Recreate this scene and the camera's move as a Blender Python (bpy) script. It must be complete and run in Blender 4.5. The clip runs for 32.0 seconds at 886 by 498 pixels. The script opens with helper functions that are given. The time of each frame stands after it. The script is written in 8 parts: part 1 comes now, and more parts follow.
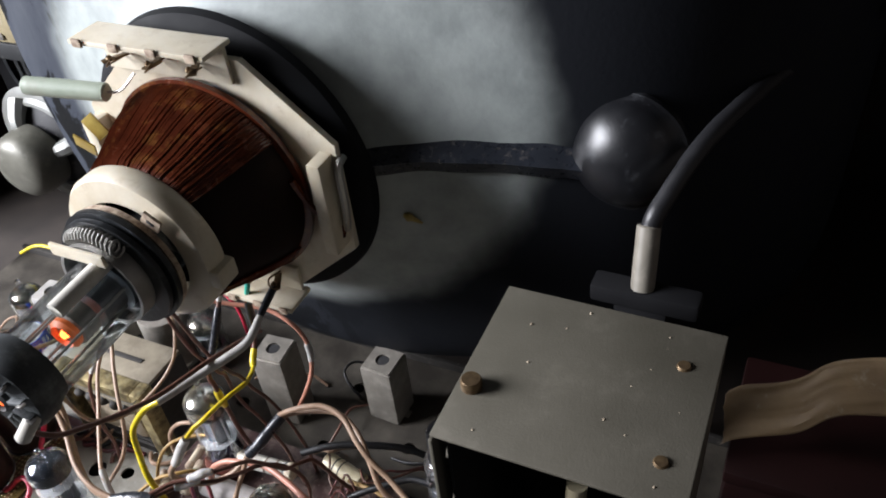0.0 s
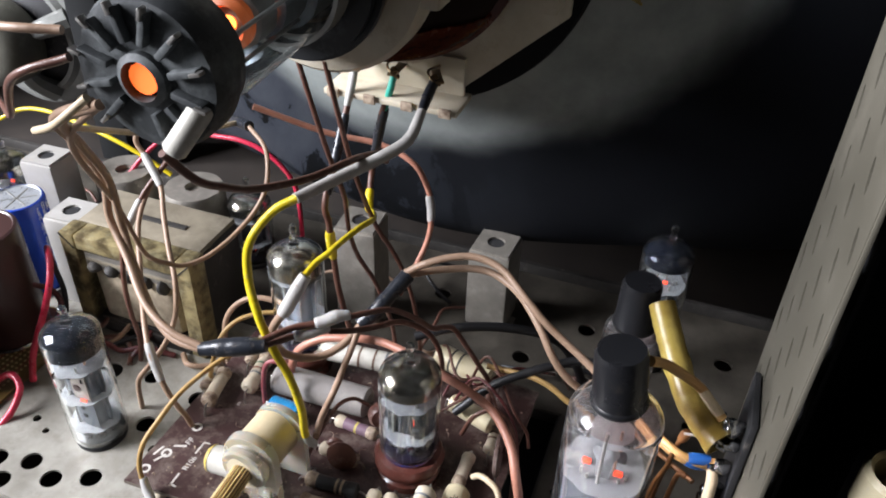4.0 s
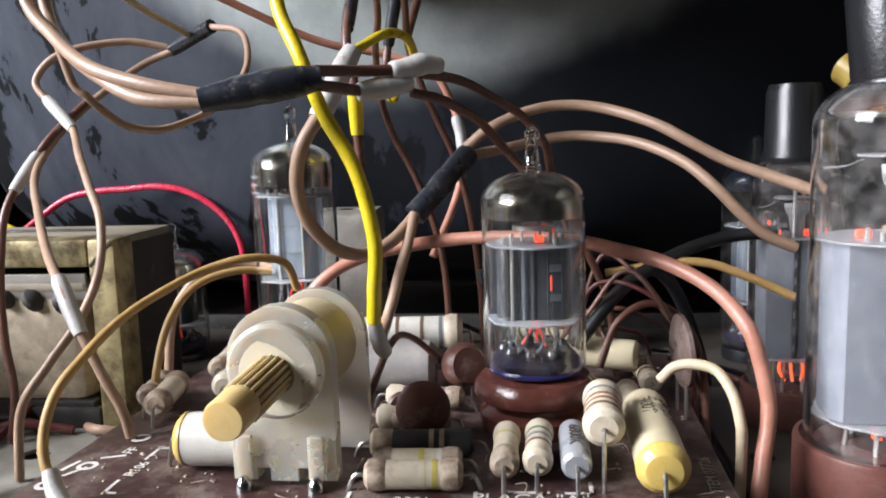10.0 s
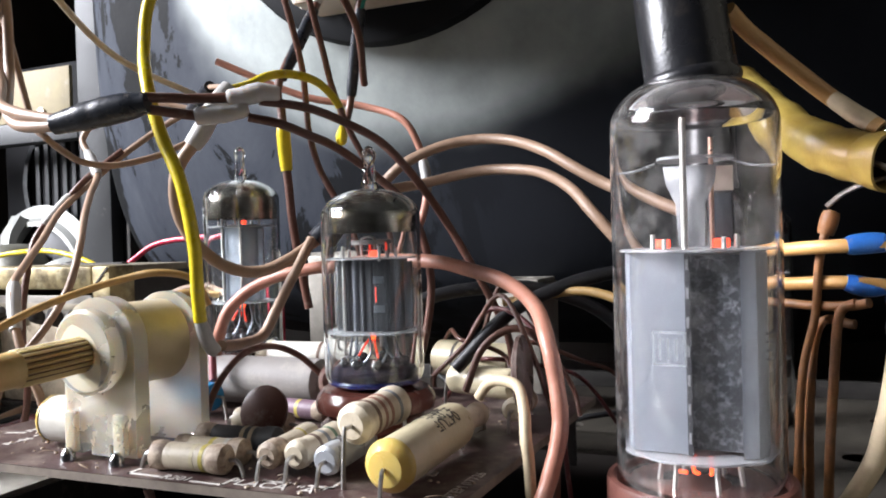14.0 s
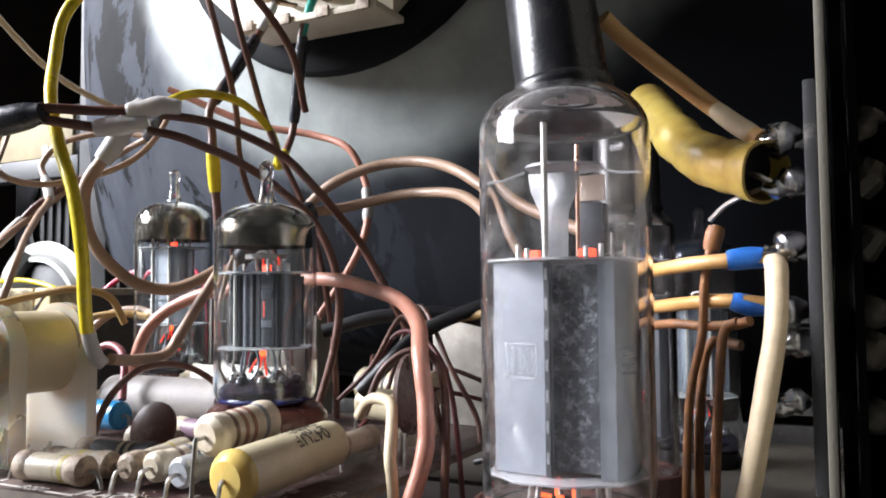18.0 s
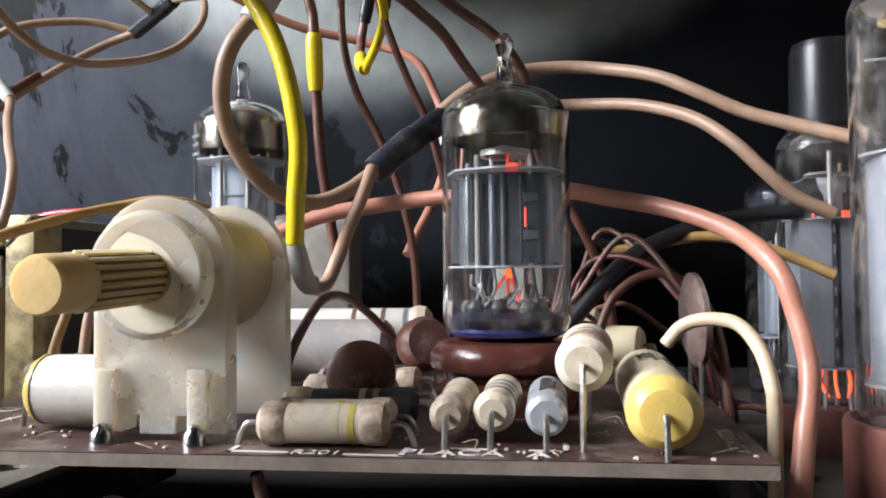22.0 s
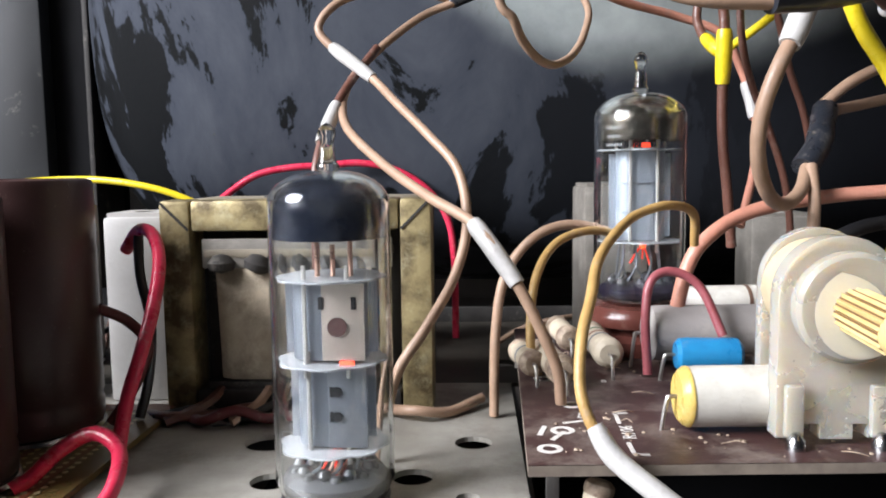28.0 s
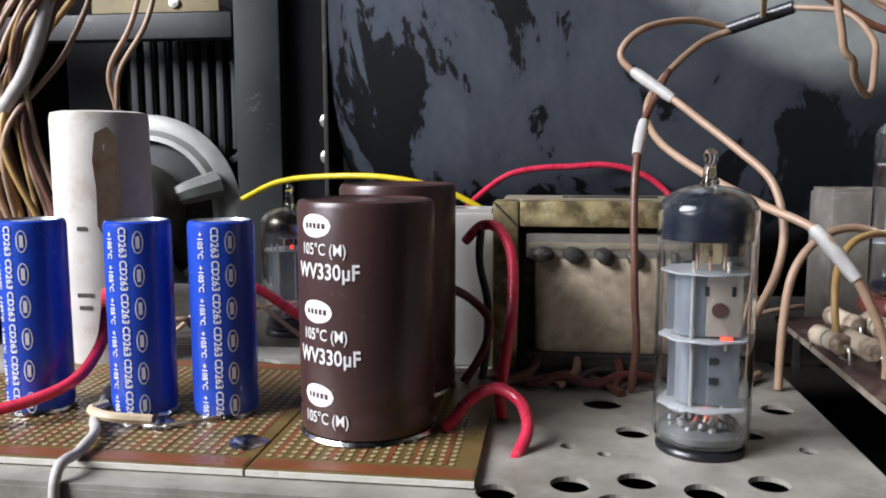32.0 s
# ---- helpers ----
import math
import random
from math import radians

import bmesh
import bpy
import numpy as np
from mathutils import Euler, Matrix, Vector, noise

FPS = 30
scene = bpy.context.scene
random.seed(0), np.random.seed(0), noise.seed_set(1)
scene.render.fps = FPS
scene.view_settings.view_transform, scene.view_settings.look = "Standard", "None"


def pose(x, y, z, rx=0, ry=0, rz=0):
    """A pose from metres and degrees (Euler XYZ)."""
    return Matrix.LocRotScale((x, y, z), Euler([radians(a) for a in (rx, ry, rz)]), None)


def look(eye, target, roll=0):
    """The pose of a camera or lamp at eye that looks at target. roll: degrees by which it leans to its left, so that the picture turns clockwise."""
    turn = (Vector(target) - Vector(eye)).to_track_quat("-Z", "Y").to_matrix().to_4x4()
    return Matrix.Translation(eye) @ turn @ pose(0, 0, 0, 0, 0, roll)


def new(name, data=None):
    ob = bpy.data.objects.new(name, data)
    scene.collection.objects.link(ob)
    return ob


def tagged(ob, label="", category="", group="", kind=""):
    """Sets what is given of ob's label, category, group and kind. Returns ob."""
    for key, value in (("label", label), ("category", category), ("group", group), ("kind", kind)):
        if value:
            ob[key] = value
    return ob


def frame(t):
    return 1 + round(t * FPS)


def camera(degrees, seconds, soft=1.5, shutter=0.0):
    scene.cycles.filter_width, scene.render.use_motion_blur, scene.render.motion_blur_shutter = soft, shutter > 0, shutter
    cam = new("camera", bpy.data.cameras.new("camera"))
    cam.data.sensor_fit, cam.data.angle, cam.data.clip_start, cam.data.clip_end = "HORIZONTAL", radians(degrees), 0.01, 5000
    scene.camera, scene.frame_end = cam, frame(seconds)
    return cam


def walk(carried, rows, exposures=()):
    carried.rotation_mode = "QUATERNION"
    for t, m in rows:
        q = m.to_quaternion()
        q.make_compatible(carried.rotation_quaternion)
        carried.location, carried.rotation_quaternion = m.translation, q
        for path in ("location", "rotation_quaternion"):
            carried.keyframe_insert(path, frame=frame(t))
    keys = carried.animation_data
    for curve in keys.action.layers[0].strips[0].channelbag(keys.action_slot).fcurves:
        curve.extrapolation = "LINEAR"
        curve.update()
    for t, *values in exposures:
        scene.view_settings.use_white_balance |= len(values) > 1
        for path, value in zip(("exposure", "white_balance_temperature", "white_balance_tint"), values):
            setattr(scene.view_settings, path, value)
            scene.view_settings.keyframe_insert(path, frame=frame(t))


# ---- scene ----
cam = camera(58.03, 32.0, soft=1.9)
PATH = [
    (0, (0.1857, -0.1435, 0.3711), (0.1124, -0.0090, 0.2424), -6.91),
    (0.5, (0.1701, -0.1484, 0.3637), (0.1004, -0.0114, 0.2359), -5.16),
    (1, (0.1603, -0.1503, 0.3539), (0.0882, -0.0131, 0.2275), -4.89),
    (1.5, (0.1539, -0.1531, 0.3400), (0.0811, -0.0135, 0.2167), -3.90),
    (2, (0.1236, -0.1704, 0.3156), (0.0562, -0.0277, 0.1926), -0.58),
    (2.5, (0.1046, -0.1789, 0.2931), (0.0424, -0.0328, 0.1715), 1.00),
    (4.5, (0.0646, -0.1806, 0.2329), (0.0136, -0.0269, 0.1155), 2.13),
    (5, (0.0571, -0.1813, 0.2160), (0.0021, -0.0258, 0.1030), 0.79),
    (5.5, (0.0427, -0.1722, 0.1899), (-0.0081, -0.0121, 0.0814), 1.36),
    (6, (0.0244, -0.1654, 0.1679), (-0.0167, -0.0067, 0.0533), 1.31),
    (6.5, (0.0142, -0.1592, 0.1538), (-0.0227, -0.0013, 0.0368), -1.47),
    (7, (0.0178, -0.1541, 0.1398), (-0.0224, 0.0060, 0.0268), -3.77),
    (7.5, (0.0281, -0.1506, 0.1306), (-0.0078, 0.0146, 0.0236), -3.76),
    (8, (0.0182, -0.1570, 0.1119), (-0.0036, 0.0177, 0.0170), -1.97),
    (8.5, (0.0185, -0.1659, 0.0949), (-0.0111, 0.0177, 0.0211), -3.23),
    (9, (0.0138, -0.1650, 0.0832), (-0.0126, 0.0270, 0.0338), -3.34),
    (9.5, (0.0056, -0.1715, 0.0680), (-0.0162, 0.0244, 0.0336), -1.87),
    (10, (0.0013, -0.1694, 0.0624), (-0.0227, 0.0273, 0.0350), -1.73),
    (10.5, (0.0010, -0.1636, 0.0549), (-0.0243, 0.0337, 0.0348), -1.17),
    (11, (0.0131, -0.1643, 0.0565), (-0.0217, 0.0316, 0.0363), -1.86),
    (11.5, (0.0224, -0.1621, 0.0573), (-0.0144, 0.0334, 0.0371), -1.94),
    (12, (0.0266, -0.1677, 0.0571), (-0.0109, 0.0279, 0.0388), -1.92),
    (12.5, (0.0425, -0.1590, 0.0525), (-0.0084, 0.0339, 0.0389), -2.10),
    (13, (0.0603, -0.1548, 0.0486), (-0.0058, 0.0336, 0.0386), -1.76),
    (13.5, (0.0753, -0.1557, 0.0463), (-0.0007, 0.0292, 0.0400), -1.63),
    (15.5, (0.1201, -0.1467, 0.0385), (0.0173, 0.0248, 0.0440), -1.27),
    (16, (0.1381, -0.1389, 0.0382), (0.0216, 0.0236, 0.0438), -1.15),
    (16.5, (0.1425, -0.1392, 0.0380), (0.0267, 0.0237, 0.0456), -1.20),
    (17, (0.1391, -0.1390, 0.0399), (0.0270, 0.0264, 0.0463), -1.39),
    (17.5, (0.1242, -0.1368, 0.0368), (0.0226, 0.0352, 0.0468), -0.80),
    (18, (0.1120, -0.1388, 0.0353), (0.0232, 0.0401, 0.0462), -0.48),
    (18.5, (0.0925, -0.1404, 0.0270), (0.0224, 0.0465, 0.0391), 0.51),
    (19, (0.0801, -0.1382, 0.0243), (0.0189, 0.0521, 0.0319), 0.75),
    (19.5, (0.0686, -0.1345, 0.0167), (0.0147, 0.0578, 0.0282), 0.85),
    (20, (0.0603, -0.1361, 0.0133), (0.0109, 0.0572, 0.0265), 0.84),
    (20.5, (0.0474, -0.1384, 0.0166), (0.0093, 0.0578, 0.0248), 1.10),
    (21, (0.0301, -0.1407, 0.0172), (-0.0057, 0.0559, 0.0262), 0.69),
    (21.5, (0.0204, -0.1340, 0.0194), (-0.0061, 0.0640, 0.0273), 0.28),
    (22, (0.0101, -0.1378, 0.0221), (-0.0202, 0.0598, 0.0293), -0.45),
    (22.5, (0.0014, -0.1453, 0.0269), (-0.0317, 0.0519, 0.0293), -1.30),
    (23, (-0.0049, -0.1432, 0.0289), (-0.0380, 0.0540, 0.0296), -1.44),
    (23.5, (-0.0129, -0.1346, 0.0321), (-0.0431, 0.0631, 0.0274), -1.66),
    (24, (-0.0194, -0.1327, 0.0344), (-0.0438, 0.0656, 0.0255), -1.58),
    (24.5, (-0.0299, -0.1311, 0.0358), (-0.0457, 0.0680, 0.0254), -1.20),
    (25, (-0.0433, -0.1410, 0.0420), (-0.0602, 0.0576, 0.0250), -1.54),
    (25.5, (-0.0491, -0.1418, 0.0466), (-0.0635, 0.0568, 0.0277), -1.78),
    (27.5, (-0.0910, -0.1559, 0.0447), (-0.1013, 0.0430, 0.0262), -1.08),
    (28, (-0.1031, -0.1614, 0.0450), (-0.1113, 0.0374, 0.0250), -0.78),
    (28.3, (-0.1116, -0.1656, 0.0460), (-0.1195, 0.0308, 0.0257), -0.80),
    (28.5, (-0.1172, -0.1719, 0.0467), (-0.1325, 0.0264, 0.0262), -0.85),
    (29, (-0.1305, -0.1766, 0.0413), (-0.1464, 0.0219, 0.0225), -0.14),
    (29.5, (-0.1410, -0.1768, 0.0421), (-0.1579, 0.0215, 0.0228), 0.14),
    (30, (-0.1461, -0.1801, 0.0443), (-0.1659, 0.0178, 0.0235), 0.04),
    (30.5, (-0.1521, -0.1891, 0.0467), (-0.1755, 0.0083, 0.0247), -0.08),
    (31, (-0.1594, -0.1949, 0.0459), (-0.1831, 0.0025, 0.0244), 0.08),
    (31.5, (-0.1615, -0.2019, 0.0523), (-0.1871, -0.0051, 0.0273), -0.26),
    (32, (-0.1650, -0.2048, 0.0524), (-0.1914, -0.0080, 0.0284), -0.07),
]
walk(cam, [(t, look(eye, target, roll)) for t, eye, target, roll in PATH], exposures=[(0,-0.27),(2.5,-0.38),(5,-0.22),(8,-0.32),(9,-0.27),(12,-0.27),(13.5,0.03),(16,0.30),(17.5,0.24),(19,0.21),(21,-0.07),(25,-0.18),(28,-0.24),(30,-0.40),(32,-0.86)])

# ---- world, window light, exposure ----
world = bpy.data.worlds.new("room_air")
scene.world = world
world.use_nodes = True
world.node_tree.nodes["Background"].inputs[0].default_value = (0.62, 0.72, 0.85, 1)
world.node_tree.nodes["Background"].inputs[1].default_value = 0.006


def area_lamp(name, at, target, w, h, watts, colour):
    data = bpy.data.lights.new(name, "AREA")
    data.shape, data.size, data.size_y, data.energy, data.color = "RECTANGLE", w, h, watts, colour
    ob = new(name, data)
    ob.matrix_world = look(at, target)
    return ob


area_lamp("window_daylight", (-1.08, -0.48, 0.66), (0, 0, 0.05), 0.66, 0.62, 78, (0.895, 0.908, 0.985))


# ---- materials ----
def mat(name, c1, c2=None, rough=0.5, metal=0.0, scale=120.0, mix=0.5, bump=0.15, grain=1500.0, spec=0.5,
        dust=0.0, dust_colour=(0.42, 0.38, 0.32), dust_scale=90.0, rough_var=0.15, coat=0.0, subsurface=0.0):
    """A painted, moulded or metal surface: two tones at one scale, fine grain relief at another, dust in patches."""
    m = bpy.data.materials.new(name)
    m.use_nodes = True
    nt = m.node_tree
    n, link = nt.nodes, nt.links.new
    p = n["Principled BSDF"]
    co = n.new("ShaderNodeTexCoord")
    big = n.new("ShaderNodeTexNoise")
    big.inputs["Scale"].default_value, big.inputs["Detail"].default_value, big.inputs["Roughness"].default_value = scale, 6, 0.6
    link(co.outputs["Object"], big.inputs["Vector"])
    ramp = n.new("ShaderNodeValToRGB")
    ramp.color_ramp.elements[0].position, ramp.color_ramp.elements[1].position = 0.5 - mix / 2, 0.5 + mix / 2
    c2 = c2 or tuple(v * 0.7 for v in c1)
    ramp.color_ramp.elements[0].color, ramp.color_ramp.elements[1].color = (*c2, 1), (*c1, 1)
    link(big.outputs["Fac"], ramp.inputs["Fac"])
    out = ramp.outputs["Color"]
    fine = n.new("ShaderNodeTexNoise")
    fine.inputs["Scale"].default_value, fine.inputs["Detail"].default_value = grain, 3
    link(co.outputs["Object"], fine.inputs["Vector"])
    if dust:
        dn = n.new("ShaderNodeTexNoise")
        dn.inputs["Scale"].default_value, dn.inputs["Detail"].default_value, dn.inputs["Roughness"].default_value = dust_scale, 8, 0.75
        link(co.outputs["Object"], dn.inputs["Vector"])
        dr = n.new("ShaderNodeMapRange")
        dr.inputs["From Min"].default_value, dr.inputs["From Max"].default_value = 0.62 - 0.3 * dust, 0.75
        dr.inputs["To Max"].default_value = min(1.0, 0.35 + dust)
        link(dn.outputs["Fac"], dr.inputs["Value"])
        mx = n.new("ShaderNodeMix")
        mx.data_type = "RGBA"
        mx.inputs["B"].default_value = (*dust_colour, 1)
        link(dr.outputs["Result"], mx.inputs["Factor"])
        link(out, mx.inputs["A"])
        out = mx.outputs["Result"]
    link(out, p.inputs["Base Color"])
    rr = n.new("ShaderNodeMapRange")
    rr.inputs["To Min"].default_value, rr.inputs["To Max"].default_value = max(0.03, rough - rough_var), min(1, rough + rough_var)
    link(big.outputs["Fac"], rr.inputs["Value"])
    link(rr.outputs["Result"], p.inputs["Roughness"])
    b = n.new("ShaderNodeBump")
    b.inputs["Strength"].default_value, b.inputs["Distance"].default_value = bump, 0.0004
    link(fine.outputs["Fac"], b.inputs["Height"])
    link(b.outputs["Normal"], p.inputs["Normal"])
    p.inputs["Metallic"].default_value = metal
    p.inputs["Specular IOR Level"].default_value = spec
    p.inputs["Coat Weight"].default_value = coat
    if subsurface:
        p.inputs["Subsurface Weight"].default_value = subsurface
        p.inputs["Subsurface Radius"].default_value = (0.004, 0.003, 0.002)
        p.inputs["Subsurface Scale"].default_value = 1.0
    return m


def sheer(cover, *args, **kwargs):
    """A surface that lets part of what lies behind it show through."""
    m = mat(*args, **kwargs)
    n, link = m.node_tree.nodes, m.node_tree.links.new
    tr, mx = n.new("ShaderNodeBsdfTransparent"), n.new("ShaderNodeMixShader")
    mx.inputs[0].default_value = cover
    link(tr.outputs[0], mx.inputs[1])
    link(n["Principled BSDF"].outputs[0], mx.inputs[2])
    link(mx.outputs[0], n["Material Output"].inputs["Surface"])
    return m


def thin_glass(name, tint=(0.93, 0.95, 0.95), gloss=0.02, base=0.032, haze=0.05):
    """A thin clear pane or bulb: see-through, with reflections that grow towards the rim."""
    m = bpy.data.materials.new(name)
    m.use_nodes = True
    nt = m.node_tree
    n, link = nt.nodes, nt.links.new
    n.remove(n["Principled BSDF"])
    tr, gl, mx, lw, mr = (n.new("ShaderNode" + k) for k in ("BsdfTransparent", "BsdfGlossy", "MixShader", "LayerWeight", "MapRange"))
    tr.inputs[0].default_value = (*tint, 1)
    gl.inputs["Roughness"].default_value = gloss
    lw.inputs["Blend"].default_value = 0.25
    mr.inputs["To Min"].default_value, mr.inputs["To Max"].default_value = base, 0.85
    link(lw.outputs["Fresnel"], mr.inputs["Value"])
    link(mr.outputs["Result"], mx.inputs[0])
    link(tr.outputs[0], mx.inputs[1])
    link(gl.outputs[0], mx.inputs[2])
    co, ns, hz, df, mh = (n.new("ShaderNode" + k) for k in ("TexCoord", "TexNoise", "MapRange", "BsdfDiffuse", "MixShader"))
    ns.inputs["Scale"].default_value, ns.inputs["Detail"].default_value, ns.inputs["Roughness"].default_value = 170, 7, 0.65
    link(co.outputs["Object"], ns.inputs["Vector"])
    hz.inputs["From Min"].default_value, hz.inputs["From Max"].default_value = 0.42, 0.72
    hz.inputs["To Min"].default_value, hz.inputs["To Max"].default_value = haze * 0.1, haze * 3
    link(ns.outputs["Fac"], hz.inputs["Value"])
    df.inputs["Color"].default_value = (0.62, 0.62, 0.6, 1)
    link(hz.outputs["Result"], mh.inputs[0])
    link(mx.outputs[0], mh.inputs[1])
    link(df.outputs[0], mh.inputs[2])
    link(mh.outputs[0], n["Material Output"].inputs["Surface"])
    return m


def real_glass(name, tint=(0.97, 0.98, 0.98), dust=0.012):
    """Solid clear glass with a thin uneven film of dust."""
    m = bpy.data.materials.new(name)
    m.use_nodes = True
    nt = m.node_tree
    n, link = nt.nodes, nt.links.new
    n.remove(n["Principled BSDF"])
    gl, co, ns, mr, df, mx = (n.new("ShaderNode" + k) for k in ("BsdfGlass", "TexCoord", "TexNoise", "MapRange", "BsdfDiffuse", "MixShader"))
    gl.inputs["Color"].default_value = (*tint, 1)
    gl.inputs["Roughness"].default_value, gl.inputs["IOR"].default_value = 0.0, 1.47
    ns.inputs["Scale"].default_value, ns.inputs["Detail"].default_value, ns.inputs["Roughness"].default_value = 210, 8, 0.7
    link(co.outputs["Object"], ns.inputs["Vector"])
    mr.inputs["From Min"].default_value, mr.inputs["From Max"].default_value = 0.45, 0.75
    mr.inputs["To Min"].default_value, mr.inputs["To Max"].default_value = dust * 0.2, dust * 5
    link(ns.outputs["Fac"], mr.inputs["Value"])
    df.inputs["Color"].default_value = (0.55, 0.54, 0.52, 1)
    link(mr.outputs["Result"], mx.inputs[0])
    link(gl.outputs[0], mx.inputs[1])
    link(df.outputs[0], mx.inputs[2])
    link(mx.outputs[0], n["Material Output"].inputs["Surface"])
    return m


def glow(name, colour, strength):
    m = bpy.data.materials.new(name)
    m.use_nodes = True
    p = m.node_tree.nodes["Principled BSDF"]
    p.inputs["Base Color"].default_value = (*colour, 1)
    p.inputs["Emission Color"].default_value = (*colour, 1)
    p.inputs["Emission Strength"].default_value = strength
    return m


M = {}
# added room, kept near black to hold down bounced fill light
M["plaster"] = mat("dark_room_plaster", (0.036, 0.035, 0.033), rough=0.9, scale=3, grain=60)
M["cabinet"] = mat("dark_cabinet_board", (0.045, 0.035, 0.028), (0.02, 0.016, 0.014), rough=0.75, scale=30, grain=400)
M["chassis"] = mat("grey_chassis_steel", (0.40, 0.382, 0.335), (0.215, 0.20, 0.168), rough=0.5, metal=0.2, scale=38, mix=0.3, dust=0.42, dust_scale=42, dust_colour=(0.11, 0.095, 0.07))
# right and back plates: grime plus shade mixed into darker steel tones
M["chassis_back"] = mat("grimy_shaded_steel", (0.085, 0.074, 0.058), (0.03, 0.025, 0.019), rough=0.6, metal=0.2, scale=38, mix=0.3, dust=0.4, dust_scale=42, dust_colour=(0.06, 0.05, 0.04))
M["chassis_dark"] = mat("dirty_shaded_steel", (0.085, 0.074, 0.058), (0.03, 0.025, 0.019), rough=0.65, metal=0.2, scale=38, mix=0.3, dust=0.4, dust_scale=42, dust_colour=(0.03, 0.026, 0.02))
M["boxgrey"] = mat("grey_dusty_steel", (0.125, 0.114, 0.088), (0.088, 0.080, 0.060), rough=0.6, metal=0.2, scale=30, mix=0.5, dust=0.25, dust_scale=60, dust_colour=(0.165, 0.15, 0.118))
M["dark"] = mat("soot_black_metal", (0.03, 0.03, 0.032), (0.015, 0.015, 0.016), rough=0.6, dust=0.15)
M["yoke_white"] = mat("aged_white_moulding", (0.66, 0.61, 0.50), (0.50, 0.43, 0.31), rough=0.4, scale=60, dust=0.25, dust_colour=(0.3, 0.22, 0.13), subsurface=0.1)
M["copper"] = mat("lacquered_copper_winding", (0.13, 0.027, 0.009), (0.045, 0.009, 0.004), rough=0.24, scale=110, spec=0.5, dust=0.28, dust_scale=75, dust_colour=(0.42, 0.20, 0.05))
M["rubber"] = mat("black_rubber", (0.008, 0.0085, 0.010), (0.013, 0.013, 0.015), rough=0.3, scale=80, dust=0.1, dust_scale=55, dust_colour=(0.075, 0.06, 0.045))
M["cap_rubber"] = mat("dusty_rubber_cap", (0.009, 0.0095, 0.011), (0.005, 0.005, 0.006), rough=0.33, scale=60, dust=0.26, dust_scale=48, dust_colour=(0.1, 0.105, 0.115))
M["cushion"] = mat("black_foam_cushion", (0.007, 0.0075, 0.009), (0.004, 0.0045, 0.005), rough=0.7, scale=80, spec=0.15)
M["magnet"] = mat("dark_olive_magnet_can", (0.17, 0.165, 0.135), (0.10, 0.098, 0.08), rough=0.45, metal=0.3, scale=60, dust=0.25, dust_colour=(0.26, 0.25, 0.21))
M["bronze"] = mat("tarnished_bronze_tag", (0.22, 0.15, 0.08), (0.09, 0.06, 0.035), rough=0.4, metal=0.7, scale=400)
M["frame_dark"] = mat("dark_frame_steel", (0.022, 0.024, 0.025), (0.012, 0.013, 0.014), rough=0.55, scale=25, dust=0.03)
M["bakelite"] = mat("black_bakelite_socket", (0.016, 0.018, 0.02), (0.008, 0.009, 0.01), rough=0.42, dust=0.3, dust_colour=(0.16, 0.175, 0.185))
M["socket_dusty"] = mat("dusty_grey_socket", (0.045, 0.05, 0.052), (0.02, 0.023, 0.025), rough=0.6, scale=70, dust=0.5, dust_scale=90, dust_colour=(0.17, 0.185, 0.185))
M["brown"] = mat("brown_phenolic", (0.13, 0.05, 0.035), (0.075, 0.03, 0.022), rough=0.42, scale=120, dust=0.3, dust_scale=110)
M["disc_grey"] = mat("dusty_ceramic_disc", (0.17, 0.12, 0.105), (0.10, 0.065, 0.055), rough=0.3, scale=150, dust=0.4, dust_scale=160, dust_colour=(0.36, 0.31, 0.28))
M["brown_base"] = mat("brown_tube_base", (0.16, 0.06, 0.044), (0.075, 0.03, 0.024), rough=0.4, dust=0.42, dust_scale=45, dust_colour=(0.17, 0.135, 0.12))
M["pcb"] = mat("brown_board_lacquer", (0.050, 0.020, 0.018), (0.033, 0.014, 0.013), rough=0.5, scale=90, dust=0.5, dust_scale=85, dust_colour=(0.25, 0.205, 0.17))
M["pcb_edge"] = mat("paper_board_edge", (0.22, 0.18, 0.14), (0.12, 0.095, 0.075), rough=0.8, scale=300)
M["print"] = mat("pale_screen_print", (0.66, 0.63, 0.59), (0.44, 0.41, 0.37), rough=0.7, scale=700, mix=0.4)
M["nylon"] = mat("translucent_nylon", (0.78, 0.745, 0.67), (0.70, 0.64, 0.53), rough=0.28, scale=45, subsurface=0.85)
M["nylon_stain"] = mat("faintly_yellowed_nylon", (0.7, 0.6, 0.4), (0.66, 0.58, 0.44), rough=0.4, scale=250, subsurface=0.4)
for node in M["nylon"].node_tree.nodes:
    if node.type == "BSDF_PRINCIPLED":
        node.inputs["Transmission Weight"].default_value = 0.6
        node.inputs["IOR"].default_value = 1.3
M["nylon_yellow"] = mat("yellowed_nylon", (0.68, 0.50, 0.23), (0.54, 0.37, 0.13), rough=0.4, scale=200, subsurface=0.3)
M["cream"] = mat("cream_resistor_body", (0.64, 0.565, 0.435), (0.44, 0.37, 0.265), rough=0.45, scale=220, dust=0.24, dust_scale=300, dust_colour=(0.2, 0.14, 0.09))
M["brownend"] = mat("crusted_brown_end", (0.50, 0.40, 0.295), (0.15, 0.095, 0.065), rough=0.6, scale=330, mix=0.3, bump=0.4, dust=0.35, dust_scale=260, dust_colour=(0.5, 0.43, 0.33))
M["yellow_end"] = mat("yellow_resin_end", (0.62, 0.45, 0.11), (0.54, 0.40, 0.13), rough=0.28, scale=150, dust=0.2, dust_colour=(0.55, 0.45, 0.2), subsurface=0.4)
